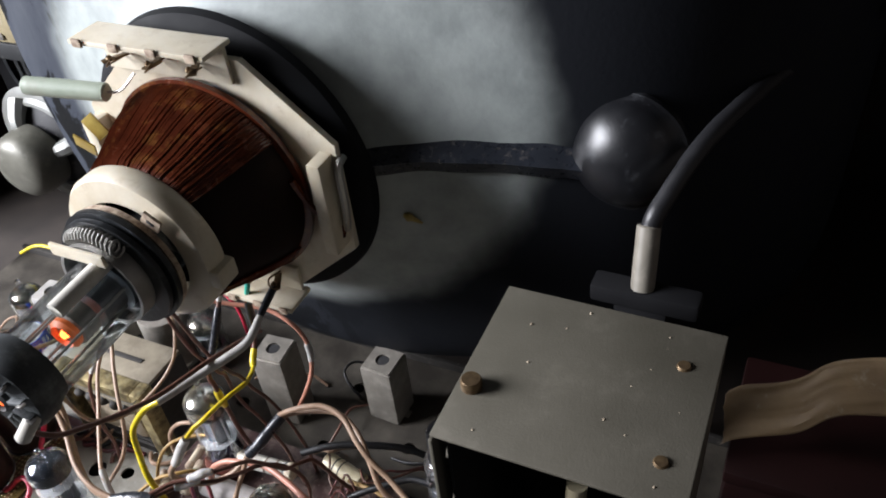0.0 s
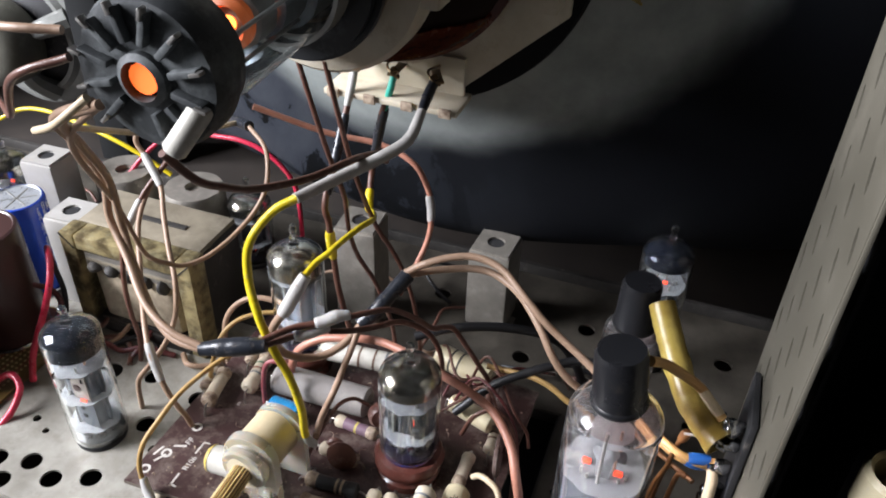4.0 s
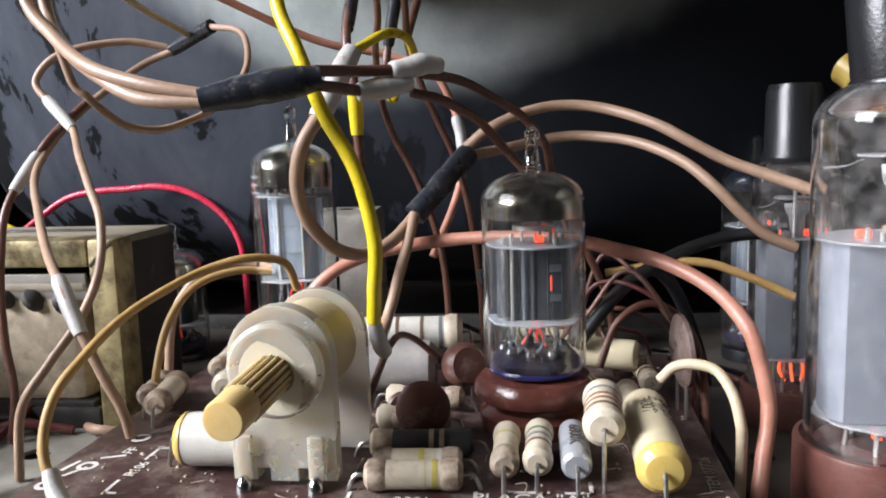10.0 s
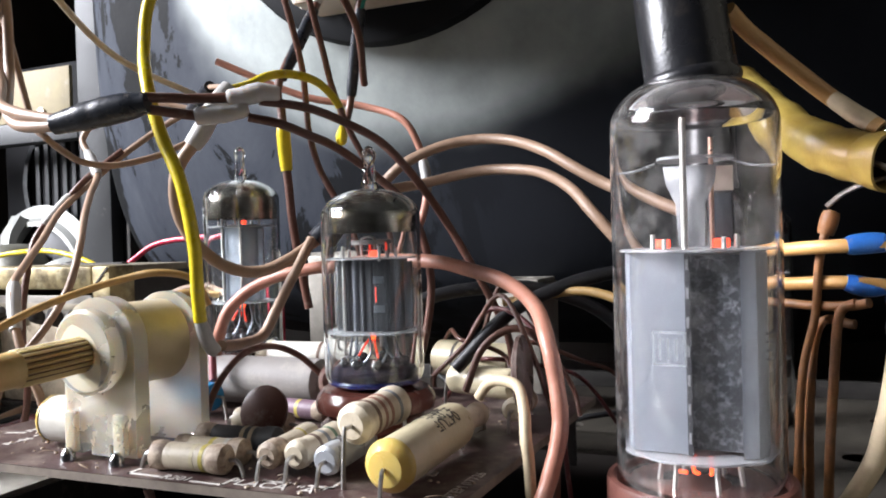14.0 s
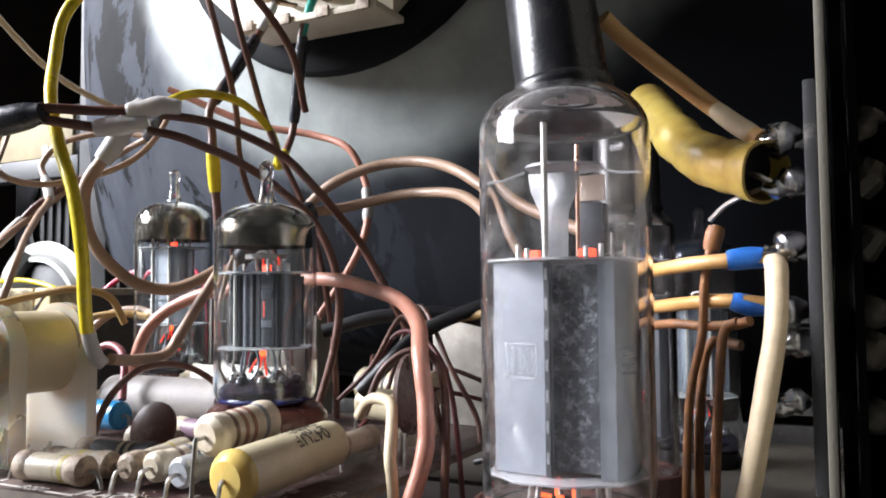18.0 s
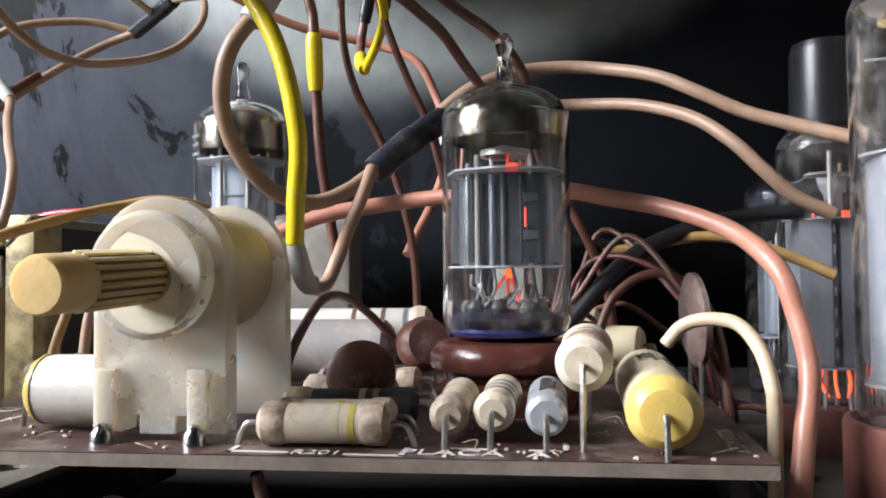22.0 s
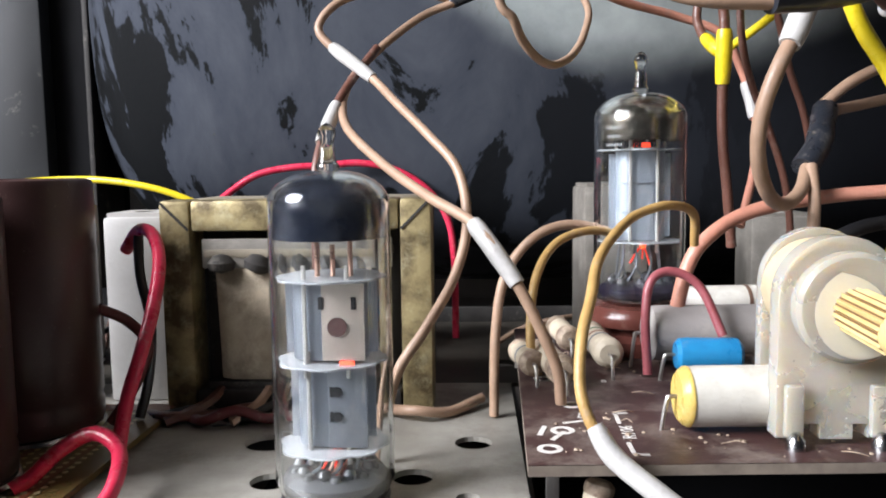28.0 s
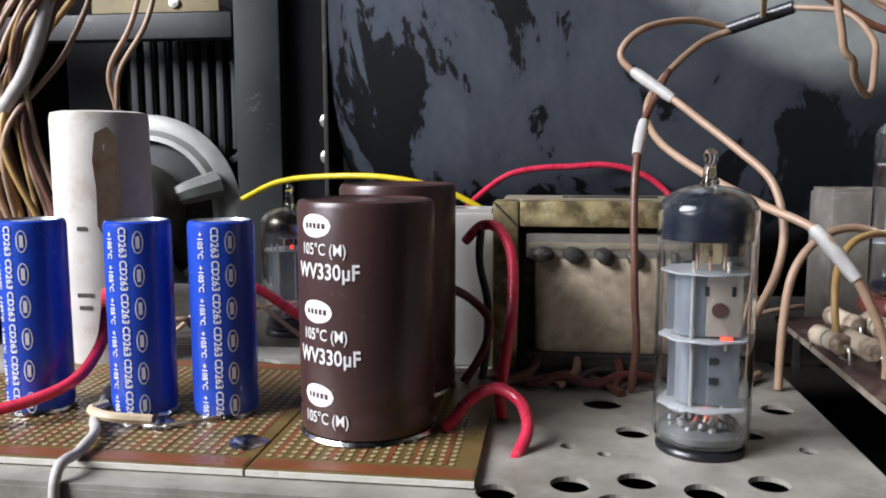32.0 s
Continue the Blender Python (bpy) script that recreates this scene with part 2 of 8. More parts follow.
M["ivory"] = mat("ivory_capacitor_film", (0.60, 0.53, 0.36), (0.48, 0.41, 0.26), rough=0.32, scale=200, dust=0.2, dust_scale=200)
M["white_cap"] = mat("white_capacitor_body", (0.64, 0.62, 0.56), (0.5, 0.475, 0.41), rough=0.4, scale=200, dust=0.25, dust_scale=240, dust_colour=(0.3, 0.26, 0.2))
M["silver_can"] = mat("silver_capacitor_body", (0.5, 0.52, 0.55), (0.38, 0.4, 0.42), rough=0.3, metal=0.4, scale=250, dust=0.15)
M["tin"] = mat("tinned_wire", (0.52, 0.5, 0.47), (0.3, 0.28, 0.26), rough=0.35, metal=0.9, scale=600)
M["solder"] = mat("solder_blob", (0.6, 0.6, 0.6), (0.35, 0.35, 0.35), rough=0.22, metal=1.0, scale=500)
M["dull_steel"] = mat("dull_olive_steel", (0.33, 0.335, 0.315), (0.21, 0.215, 0.20), rough=0.42, metal=0.25, scale=60, dust=0.25)
M["zinc"] = mat("zinc_steel", (0.48, 0.47, 0.44), (0.34, 0.33, 0.31), rough=0.4, metal=0.7, scale=120, dust=0.25)
M["can"] = mat("aluminium_coil_can", (0.33, 0.305, 0.265), (0.19, 0.175, 0.15), rough=0.5, metal=0.45, scale=90, dust=0.35)
M["brass"] = mat("brassy_transformer_frame", (0.42, 0.34, 0.17), (0.12, 0.09, 0.045), rough=0.42, metal=0.45, scale=110, mix=0.2, dust=0.36, dust_scale=150, dust_colour=(0.62, 0.57, 0.36))
M["dusty_tin"] = mat("dusty_tan_tin", (0.30, 0.26, 0.19), (0.19, 0.16, 0.115), rough=0.65, metal=0.2, scale=55, mix=0.3, dust=0.4, dust_scale=70, dust_colour=(0.36, 0.32, 0.25))
M["paper"] = mat("old_kraft_paper", (0.56, 0.47, 0.34), (0.30, 0.24, 0.17), rough=0.85, scale=60, mix=0.3, dust=0.5, dust_scale=110, dust_colour=(0.13, 0.105, 0.08))
M["iron"] = mat("lamination_iron", (0.06, 0.055, 0.05), (0.03, 0.028, 0.026), rough=0.6, metal=0.3, scale=200, dust=0.15)
M["cap_brown"] = mat("dark_brown_capacitor_sleeve", (0.060, 0.030, 0.028), (0.048, 0.024, 0.022), rough=0.3, scale=40, grain=900, bump=0.04, dust=0.04, dust_scale=900, rough_var=0.05)
M["cap_blue"] = mat("blue_capacitor_sleeve", (0.02, 0.075, 0.48), (0.016, 0.05, 0.38), rough=0.26, scale=60, bump=0.05, rough_var=0.06)
M["white_ink"] = mat("white_sleeve_print", (0.78, 0.78, 0.76), (0.66, 0.66, 0.64), rough=0.5, scale=500)
M["black_ink"] = mat("black_body_print", (0.03, 0.025, 0.02), (0.07, 0.06, 0.05), rough=0.6, scale=600)
M["perf"] = mat("copper_strip_board", (0.23, 0.075, 0.028), (0.13, 0.045, 0.02), rough=0.35, scale=70, spec=0.6, dust=0.15)
M["perf_tan"] = mat("bare_strip_board", (0.16, 0.105, 0.036), (0.10, 0.07, 0.022), rough=0.32, scale=120)
M["pad"] = mat("tinned_gold_pads", (0.66, 0.56, 0.34), (0.45, 0.36, 0.18), rough=0.35, metal=0.5, scale=300)
# plain black for dark parts and for shade put into hollows
M["dull_black"] = mat("black_parts_and_shade", (0.008, 0.008, 0.009), (0.005, 0.005, 0.006), rough=0.8, scale=60, spec=0.2)
M["mica"] = sheer(0.58, "mica_spacer", (0.34, 0.35, 0.36), (0.22, 0.23, 0.24), rough=0.4, scale=500)
M["anode"] = mat("grey_anode_plate", (0.2, 0.215, 0.24), (0.14, 0.155, 0.172), rough=0.38, metal=0.7, scale=200)
M["anode_dark"] = mat("carbonised_anode_plate", (0.045, 0.048, 0.054), (0.025, 0.027, 0.03), rough=0.5, metal=0.4, scale=300)
M["anode_speckled"] = mat("speckled_dark_plate", (0.036, 0.04, 0.046), (0.016, 0.018, 0.022), rough=0.45, scale=150, dust=0.42, dust_scale=900, dust_colour=(0.42, 0.44, 0.47))
M["anode_panel"] = mat("dull_grey_anode_panel", (0.185, 0.205, 0.23), (0.14, 0.157, 0.178), rough=0.42, metal=0.3, scale=90, dust=0.2, dust_colour=(0.26, 0.28, 0.31))
M["getter"] = mat("silvery_getter_mirror", (0.60, 0.57, 0.51), (0.16, 0.125, 0.085), rough=0.17, metal=1.0, scale=70, mix=0.3, bump=0.01, rough_var=0.1)
M["getter_black"] = mat("black_getter_film", (0.006, 0.008, 0.013), (0.004, 0.005, 0.008), rough=0.06, metal=0.0, scale=150, bump=0.02, spec=0.3)
M["stain_film"] = thin_glass("purple_brown_bulb_stain", (0.62, 0.50, 0.48), 0.5, 0.0, 0.0)
M["neck_glass"] = thin_glass("picture_tube_neck_glass", (0.8, 0.84, 0.84), 0.03, 0.07)
M["heater"] = glow("glowing_heater", (1.0, 0.09, 0.02), 3.0)
M["heater_ember"] = glow("ember_red_heater", (0.85, 0.05, 0.02), 0.55)
M["heater_dim"] = glow("dull_red_heater", (0.9, 0.06, 0.025), 2.2)
M["heater_neck"] = glow("orange_cathode_heater", (1.0, 0.17, 0.03), 13)
for key, c, r in (("w_tan", (0.37, 0.24, 0.16), 0.45), ("w_pink", (0.50, 0.22, 0.15), 0.4), ("w_brown", (0.135, 0.056, 0.038), 0.4),
                  ("w_maroon", (0.12, 0.024, 0.024), 0.4), ("w_rosy", (0.30, 0.075, 0.085), 0.4), ("w_ochre", (0.44, 0.27, 0.09), 0.5), ("w_yellow", (0.80, 0.62, 0.02), 0.3),
                  ("w_red", (0.64, 0.03, 0.075), 0.3), ("w_white", (0.52, 0.505, 0.475), 0.45), ("w_black", (0.02, 0.02, 0.022), 0.35),
                  ("w_green", (0.03, 0.36, 0.27), 0.4), ("w_blue", (0.02, 0.14, 0.5), 0.35), ("w_cream", (0.62, 0.5, 0.33), 0.5),
                  ("w_grey", (0.4, 0.39, 0.38), 0.5), ("tape", (0.02, 0.023, 0.03), 0.3), ("sleeve", (0.5, 0.485, 0.46), 0.4)):
    M[key] = mat("wire_sheath_" + key[2:] if key[1] == "_" else "insulating_" + key, c, tuple(v * 0.72 for v in c), rough=r, scale=260, grain=1200,
                 dust=0.22, dust_scale=320, dust_colour=(0.3, 0.26, 0.22), bump=0.2)
M["bulb_glass"] = real_glass("bulb_glass", (0.97, 0.98, 0.98), dust=0.006)
M["bulb_stained"] = real_glass("large_stained_bulb_glass", (0.955, 0.945, 0.945), dust=0.02)
M["stem_dark"] = mat("blue_black_stem_glass", (0.007, 0.008, 0.018), (0.012, 0.007, 0.010), rough=0.06, scale=200, bump=0.03, spec=0.25)
M["socket_brown"] = mat("glossy_brown_socket", (0.15, 0.048, 0.036), (0.08, 0.027, 0.021), rough=0.22, scale=120, dust=0.25, dust_scale=90, dust_colour=(0.27, 0.19, 0.15))
M["flute"] = mat("bright_anode_flute", (0.36, 0.375, 0.39), (0.25, 0.265, 0.28), rough=0.25, metal=0.9, scale=300)
M["glass_print"] = sheer(0.25, "pale_glass_print", (0.36, 0.38, 0.39), (0.27, 0.29, 0.3), rough=0.6, scale=500)
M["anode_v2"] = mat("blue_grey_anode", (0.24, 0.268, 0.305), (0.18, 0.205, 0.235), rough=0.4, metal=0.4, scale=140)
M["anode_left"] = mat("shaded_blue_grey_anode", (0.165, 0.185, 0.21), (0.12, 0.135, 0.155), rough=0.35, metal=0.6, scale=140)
M["stem_clear"] = mat("grey_pressed_stem", (0.06, 0.062, 0.065), (0.03, 0.031, 0.033), rough=0.1, scale=250, coat=0.7)
M["bead"] = mat("dark_glass_bead", (0.05, 0.052, 0.055), (0.025, 0.026, 0.028), rough=0.08, scale=300, coat=0.8)
M["rose_copper"] = mat("rose_copper_rod", (0.62, 0.40, 0.31), (0.45, 0.27, 0.2), rough=0.3, metal=0.8, scale=300)
M["upper_tan"] = mat("tan_shield_plate", (0.5, 0.42, 0.35), (0.38, 0.31, 0.26), rough=0.4, metal=0.4, scale=200)
M["heater_bright"] = glow("bright_orange_heater", (1.0, 0.11, 0.03), 2.3)
M["red_lacquer"] = mat("dark_red_lacquer", (0.030, 0.006, 0.005), (0.016, 0.004, 0.004), rough=0.55, scale=40)
M["w_black"] = mat("black_cable_sheath", (0.014, 0.014, 0.016), (0.009, 0.009, 0.01), rough=0.45, scale=120, dust=0.05)
M["w_rust"] = mat("rusty_wire_sheath", (0.25, 0.10, 0.028), (0.10, 0.04, 0.014), rough=0.55, scale=160, mix=0.35, dust=0.2, dust_scale=220, dust_colour=(0.2, 0.13, 0.07))
M["w_amber"] = mat("amber_wire_sheath", (0.50, 0.29, 0.10), (0.36, 0.18, 0.055), rough=0.4, scale=90, dust=0.2, dust_colour=(0.5, 0.38, 0.2))
M["varnish"] = mat("amber_varnished_sleeve", (0.42, 0.32, 0.075), (0.22, 0.145, 0.03), rough=0.34, scale=75, mix=0.3, dust=0.34, dust_scale=110, dust_colour=(0.16, 0.11, 0.045))


# ---- shaping helpers ----
def put(name, bm, material, parent=None, label="", smooth=True):
    me = bpy.data.meshes.new(name)
    bmesh.ops.recalc_face_normals(bm, faces=bm.faces)
    bm.to_mesh(me)
    bm.free()
    for p in me.polygons:
        p.use_smooth = smooth
    if smooth:
        me.set_sharp_from_angle(angle=radians(38))
    me.materials.append(M[material] if isinstance(material, str) else material)
    ob = new(name, me)
    if parent is not None:
        ob.parent = parent
    if label:
        ob["label"] = label
    return ob


def part(name, bm, material, parent, label="", smooth=True):
    return put(name, bm, material, parent, label, smooth)


def thing(name, at, label, category, group="", rot=(0, 0, 0)):
    ob = new(name)
    ob.empty_display_size = 0.01
    ob.matrix_basis = pose(*at, *rot)
    return tagged(ob, label, category, group)


def block(size, at=(0, 0, 0), bevel=0.0, bm=None, rot=None):
    bm = bm or bmesh.new()
    m = Matrix.Translation(at) @ (rot or Matrix()) @ Matrix.Diagonal((*size, 1))
    got = bmesh.ops.create_cube(bm, size=1.0, matrix=m)
    if bevel:
        edges = list({e for v in got["verts"] for e in v.link_edges})
        bmesh.ops.bevel(bm, geom=edges, offset=bevel, segments=2, affect="EDGES", profile=0.6)
    return bm


def lathe(profile, seg=40, bm=None, matrix=None, wobble=0.0):
    """A turned body from (radius, height) pairs about z."""
    bm = bm or bmesh.new()
    rings = []
    for r, z in profile:
        if r < 1e-6:
            rings.append([bm.verts.new((0, 0, z))])
        else:
            rings.append([bm.verts.new((r * math.cos(a) * (1 + wobble * math.sin(3 * a + z * 300)), r * math.sin(a), z))
                          for a in (2 * math.pi * k / seg for k in range(seg))])
    for a, b in zip(rings, rings[1:]):
        for k in range(seg):
            j = (k + 1) % seg
            if len(a) == 1 and len(b) > 1:
                bm.faces.new((a[0], b[j], b[k]))
            elif len(b) == 1 and len(a) > 1:
                bm.faces.new((a[k], a[j], b[0]))
            elif len(a) > 1:
                bm.faces.new((a[k], a[j], b[j], b[k]))
    if matrix is not None:
        bmesh.ops.transform(bm, matrix=matrix, verts=[v for r in rings for v in r])
    return bm


def along(p0, p1):
    """The pose of a body turned about z that runs from p0 towards p1."""
    d = Vector(p1) - Vector(p0)
    return Matrix.Translation(p0) @ d.to_track_quat("Z", "Y").to_matrix().to_4x4()


def rod(p0, p1, r, seg=10, bm=None, r2=None):
    L = (Vector(p1) - Vector(p0)).length
    r2 = r if r2 is None else r2
    return lathe([(0, 0), (r, 0), (r2, L), (0, L)], seg, bm, along(p0, p1))


def spline(points, per=8):
    """A smooth line through the points."""
    p = [Vector(q) for q in points]
    p = [2 * p[0] - p[1]] + p + [2 * p[-1] - p[-2]]
    out = []
    for a, b, c, d in zip(p, p[1:], p[2:], p[3:]):
        for k in range(per):
            t = k / per
            out.append(0.5 * (2 * b + (c - a) * t + (2 * a - 5 * b + 4 * c - d) * t * t + (3 * b - a - 3 * c + d) * t ** 3))
    return out + [p[-2]]


def hose(points, r, seg=8, bm=None, smooth=True, per=8, lumpy=0.0, rfun=None):
    """A round wire or sleeve along a line."""
    bm = bm or bmesh.new()
    line = spline(points, per) if smooth else [Vector(q) for q in points]
    up, rings = Vector((0.13, 0.27, 0.95)), []
    for k, q in enumerate(line):
        d = (line[min(k + 1, len(line) - 1)] - line[max(k - 1, 0)]).normalized()
        side = d.cross(up)
        side = side.normalized() if side.length > 1e-4 else d.orthogonal().normalized()
        up = side.cross(d).normalized()
        rr = r * (1 + lumpy * (noise.noise(q * 260) + 0.4 * noise.noise(q * 900)))
        if rfun:
            rr *= rfun(k / (len(line) - 1))
        rings.append([bm.verts.new(q + rr * (math.cos(a) * side + math.sin(a) * up)) for a in (2 * math.pi * j / seg for j in range(seg))])
    for a, b in zip(rings, rings[1:]):
        for j in range(seg):
            bm.faces.new((a[j], a[(j + 1) % seg], b[(j + 1) % seg], b[j]))
    bm.faces.new(list(reversed(rings[0])))
    bm.faces.new(rings[-1])
    return bm


def plate(outline, holes, z0, z1, bm=None):
    """A flat sheet with round holes (x, y, radius) through it."""
    bm = bm or bmesh.new()
    loops = [[(x, y) for x, y in outline]]
    for x, y, r in holes:
        loops.append([(x + r * math.cos(a), y + r * math.sin(a)) for a in (2 * math.pi * k / 20 for k in range(20))])
    edges = []
    for lp in loops:
        vs = [bm.verts.new((x, y, z1)) for x, y in lp]
        edges += [bm.edges.new((vs[k], vs[(k + 1) % len(vs)])) for k in range(len(vs))]
    got = bmesh.ops.triangle_fill(bm, use_beauty=True, use_dissolve=False, edges=edges)
    faces = [g for g in got["geom"] if isinstance(g, bmesh.types.BMFace)]
    ext = bmesh.ops.extrude_face_region(bm, geom=faces)
    bmesh.ops.translate(bm, vec=(0, 0, z0 - z1), verts=[g for g in ext["geom"] if isinstance(g, bmesh.types.BMVert)])
    return bm


def letters(text, size, matrix, depth=0.00008, bold=0.0, narrow=1.0):
    """Raised print in the built-in font, centred, as a bmesh."""
    cu = bpy.data.curves.new("print", "FONT")
    cu.body, cu.size, cu.extrude, cu.align_x, cu.align_y, cu.resolution_u = text, size, depth, "CENTER", "CENTER", 3
    cu.offset = size * bold
    tmp = bpy.data.objects.new("print", cu)
    scene.collection.objects.link(tmp)
    bpy.context.view_layer.update()
    me = bpy.data.meshes.new_from_object(tmp.evaluated_get(bpy.context.evaluated_depsgraph_get()))
    bm = bmesh.new()
    bm.from_mesh(me)
    bmesh.ops.transform(bm, matrix=matrix @ Matrix.Diagonal((narrow, 1, 1, 1)), verts=bm.verts)
    bpy.data.objects.remove(tmp)
    bpy.data.curves.remove(cu)
    bpy.data.meshes.remove(me)
    return bm


def wrap(bm, r, lift=0.0001):
    """Bend flat print (x across, z up) onto a cylinder about z, facing -y."""
    for v in bm.verts:
        a = v.co.x / r
        rr = r + lift + v.co.y
        v.co = Vector((rr * math.sin(a), -rr * math.cos(a), v.co.z))
    return bm


def structure(ob, label):
    return tagged(ob, label, kind="structure")


# ---- unseen dark room that closes the place, cabinet ----
ROOM = (-1.15, 1.7, -2.0, 0.9, -0.075, 1.9)
x0, x1, y0, y1, z0, z1 = ROOM
structure(put("floor", block((x1 - x0, y1 - y0, 0.05), ((x0 + x1) / 2, (y0 + y1) / 2, z0 - 0.025)), "plaster"), "unseen dark room floor")
structure(put("ceiling", block((x1 - x0, y1 - y0, 0.05), ((x0 + x1) / 2, (y0 + y1) / 2, z1 + 0.025)), "plaster"), "unseen dark room ceiling")
structure(put("wall_back", block((x1 - x0, 0.1, z1 - z0), ((x0 + x1) / 2, y1 + 0.05, (z0 + z1) / 2)), "plaster"), "unseen dark plaster wall")
structure(put("wall_front", block((x1 - x0, 0.1, z1 - z0), ((x0 + x1) / 2, y0 - 0.05, (z0 + z1) / 2)), "plaster"), "unseen dark plaster wall")
structure(put("wall_right", block((0.1, y1 - y0, z1 - z0), (x1 + 0.05, (y0 + y1) / 2, (z0 + z1) / 2)), "plaster"), "unseen dark plaster wall")
bm = block((0.1, 0.8, z1 - z0), (x0 - 0.05, -1.6, (z0 + z1) / 2))
block((0.1, 0.9, z1 - z0), (x0 - 0.05, 0.45, (z0 + z1) / 2), bm=bm)
block((0.1, 1.2, 0.32), (x0 - 0.05, -0.6, z0 + 0.16), bm=bm)
block((0.1, 1.2, 0.25), (x0 - 0.05, -0.6, z1 - 0.125), bm=bm)
structure(put("wall_left", bm, "plaster"), "unseen dark plaster wall with a window opening")

CX = (-0.56, 0.34)
structure(put("cabinet_bottom", block((CX[1] - CX[0], 0.62, 0.012), ((CX[0] + CX[1]) / 2, 0.19, -0.068)), "cabinet"), "dark wooden cabinet bottom board")
structure(put("cabinet_top", block((CX[1] - CX[0], 0.42, 0.012), ((CX[0] + CX[1]) / 2, 0.29, 0.452)), "cabinet"), "dark wooden cabinet top board")
structure(put("cabinet_side_left", block((0.012, 0.36, 0.51), (CX[0] - 0.006, 0.32, 0.19)), "cabinet"), "dark wooden cabinet side board")
structure(put("cabinet_side_right", block((0.012, 0.62, 0.51), (CX[1] + 0.006, 0.19, 0.19)), "cabinet"), "dark wooden cabinet side board")
structure(put("cabinet_front", block((CX[1] - CX[0] + 0.024, 0.012, 0.532), ((CX[0] + CX[1]) / 2, 0.506, 0.192)), "cabinet"), "dark wooden cabinet front board")

# ---- chassis ----
CZ = -0.016
CT = 0.0012
chassis = thing("chassis", (0, 0, 0), "dusty grey perforated steel chassis plate under the tubes", "chassis")
chassis["kind"] = "structure"
holes = [(-0.146, -0.0405, 0.0042), (-0.133, -0.0445, 0.0042), (-0.119, -0.0385, 0.0042), (-0.144, -0.0105, 0.0042), (-0.151, -0.052, 0.0042),
         (-0.116, -0.008, 0.0042), (-0.105, -0.018, 0.0022), (-0.150, 0.012, 0.0055), (-0.130, 0.016, 0.004), (-0.104, 0.012, 0.0042),
         (-0.160, -0.022, 0.0018), (-0.152, -0.026, 0.0015), (-0.166, 0.026, 0.003), (-0.259, 0.038, 0.008), (-0.16, -0.044, 0.0042), (-0.175, -0.05, 0.0042)]
left = [(-0.36, -0.057), (-0.0935, -0.057), (-0.0935, 0.062), (-0.36, 0.062)]
part("left_plate", plate(left, holes, CZ - CT, CZ), "chassis", chassis, smooth=False)
holes_r = [(0.0555, -0.028, 0.0042), (0.100, -0.03, 0.0042), (0.092, 0.03, 0.0042), (0.054, 0.022, 0.003), (0.085, 0.06, 0.0042), (0.1, 0.075, 0.0042)]
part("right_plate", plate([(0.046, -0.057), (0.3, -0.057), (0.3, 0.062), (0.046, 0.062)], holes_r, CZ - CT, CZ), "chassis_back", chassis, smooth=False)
holes_b = [(0.02, 0.09, 0.0042), (0.045, 0.12, 0.0042), (0.05, 0.085, 0.0042), (-0.03, 0.12, 0.0042), (0.11, 0.12, 0.0042), (-0.095, 0.085, 0.0042), (-0.03, 0.075, 0.003)]
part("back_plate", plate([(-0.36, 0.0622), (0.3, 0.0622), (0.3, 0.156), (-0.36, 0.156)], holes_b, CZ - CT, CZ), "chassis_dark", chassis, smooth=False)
bm = block((0.2664, 0.0012, 0.03), (-0.2268, -0.0565, CZ - CT - 0.015))
part("front_lip", bm, "chassis", chassis, smooth=False)
part("front_lip", block((0.254, 0.0012, 0.03), (0.173, -0.0565, CZ - CT - 0.015)), "chassis", chassis, smooth=False)
part("back_rail", block((0.66, 0.003, 0.006), (-0.03, 0.1545, CZ + 0.003), 0.0004), "iron", chassis)
part("cutout_flange", block((0.0012, 0.118, 0.012), (-0.0929, 0.003, CZ - CT - 0.006)), "iron", chassis, smooth=False)
part("cutout_flange", block((0.0012, 0.118, 0.012), (0.0454, 0.003, CZ - CT - 0.006)), "iron", chassis, smooth=False)

# ---- picture tube ----
AX, AZ = -0.037, 0.180
bell_mat = mat("picture_tube_coating", (0.36, 0.39, 0.375), (0.25, 0.275, 0.265), rough=0.5, scale=45, mix=0.28, grain=420, bump=0.25, spec=0.5, rough_var=0.1)


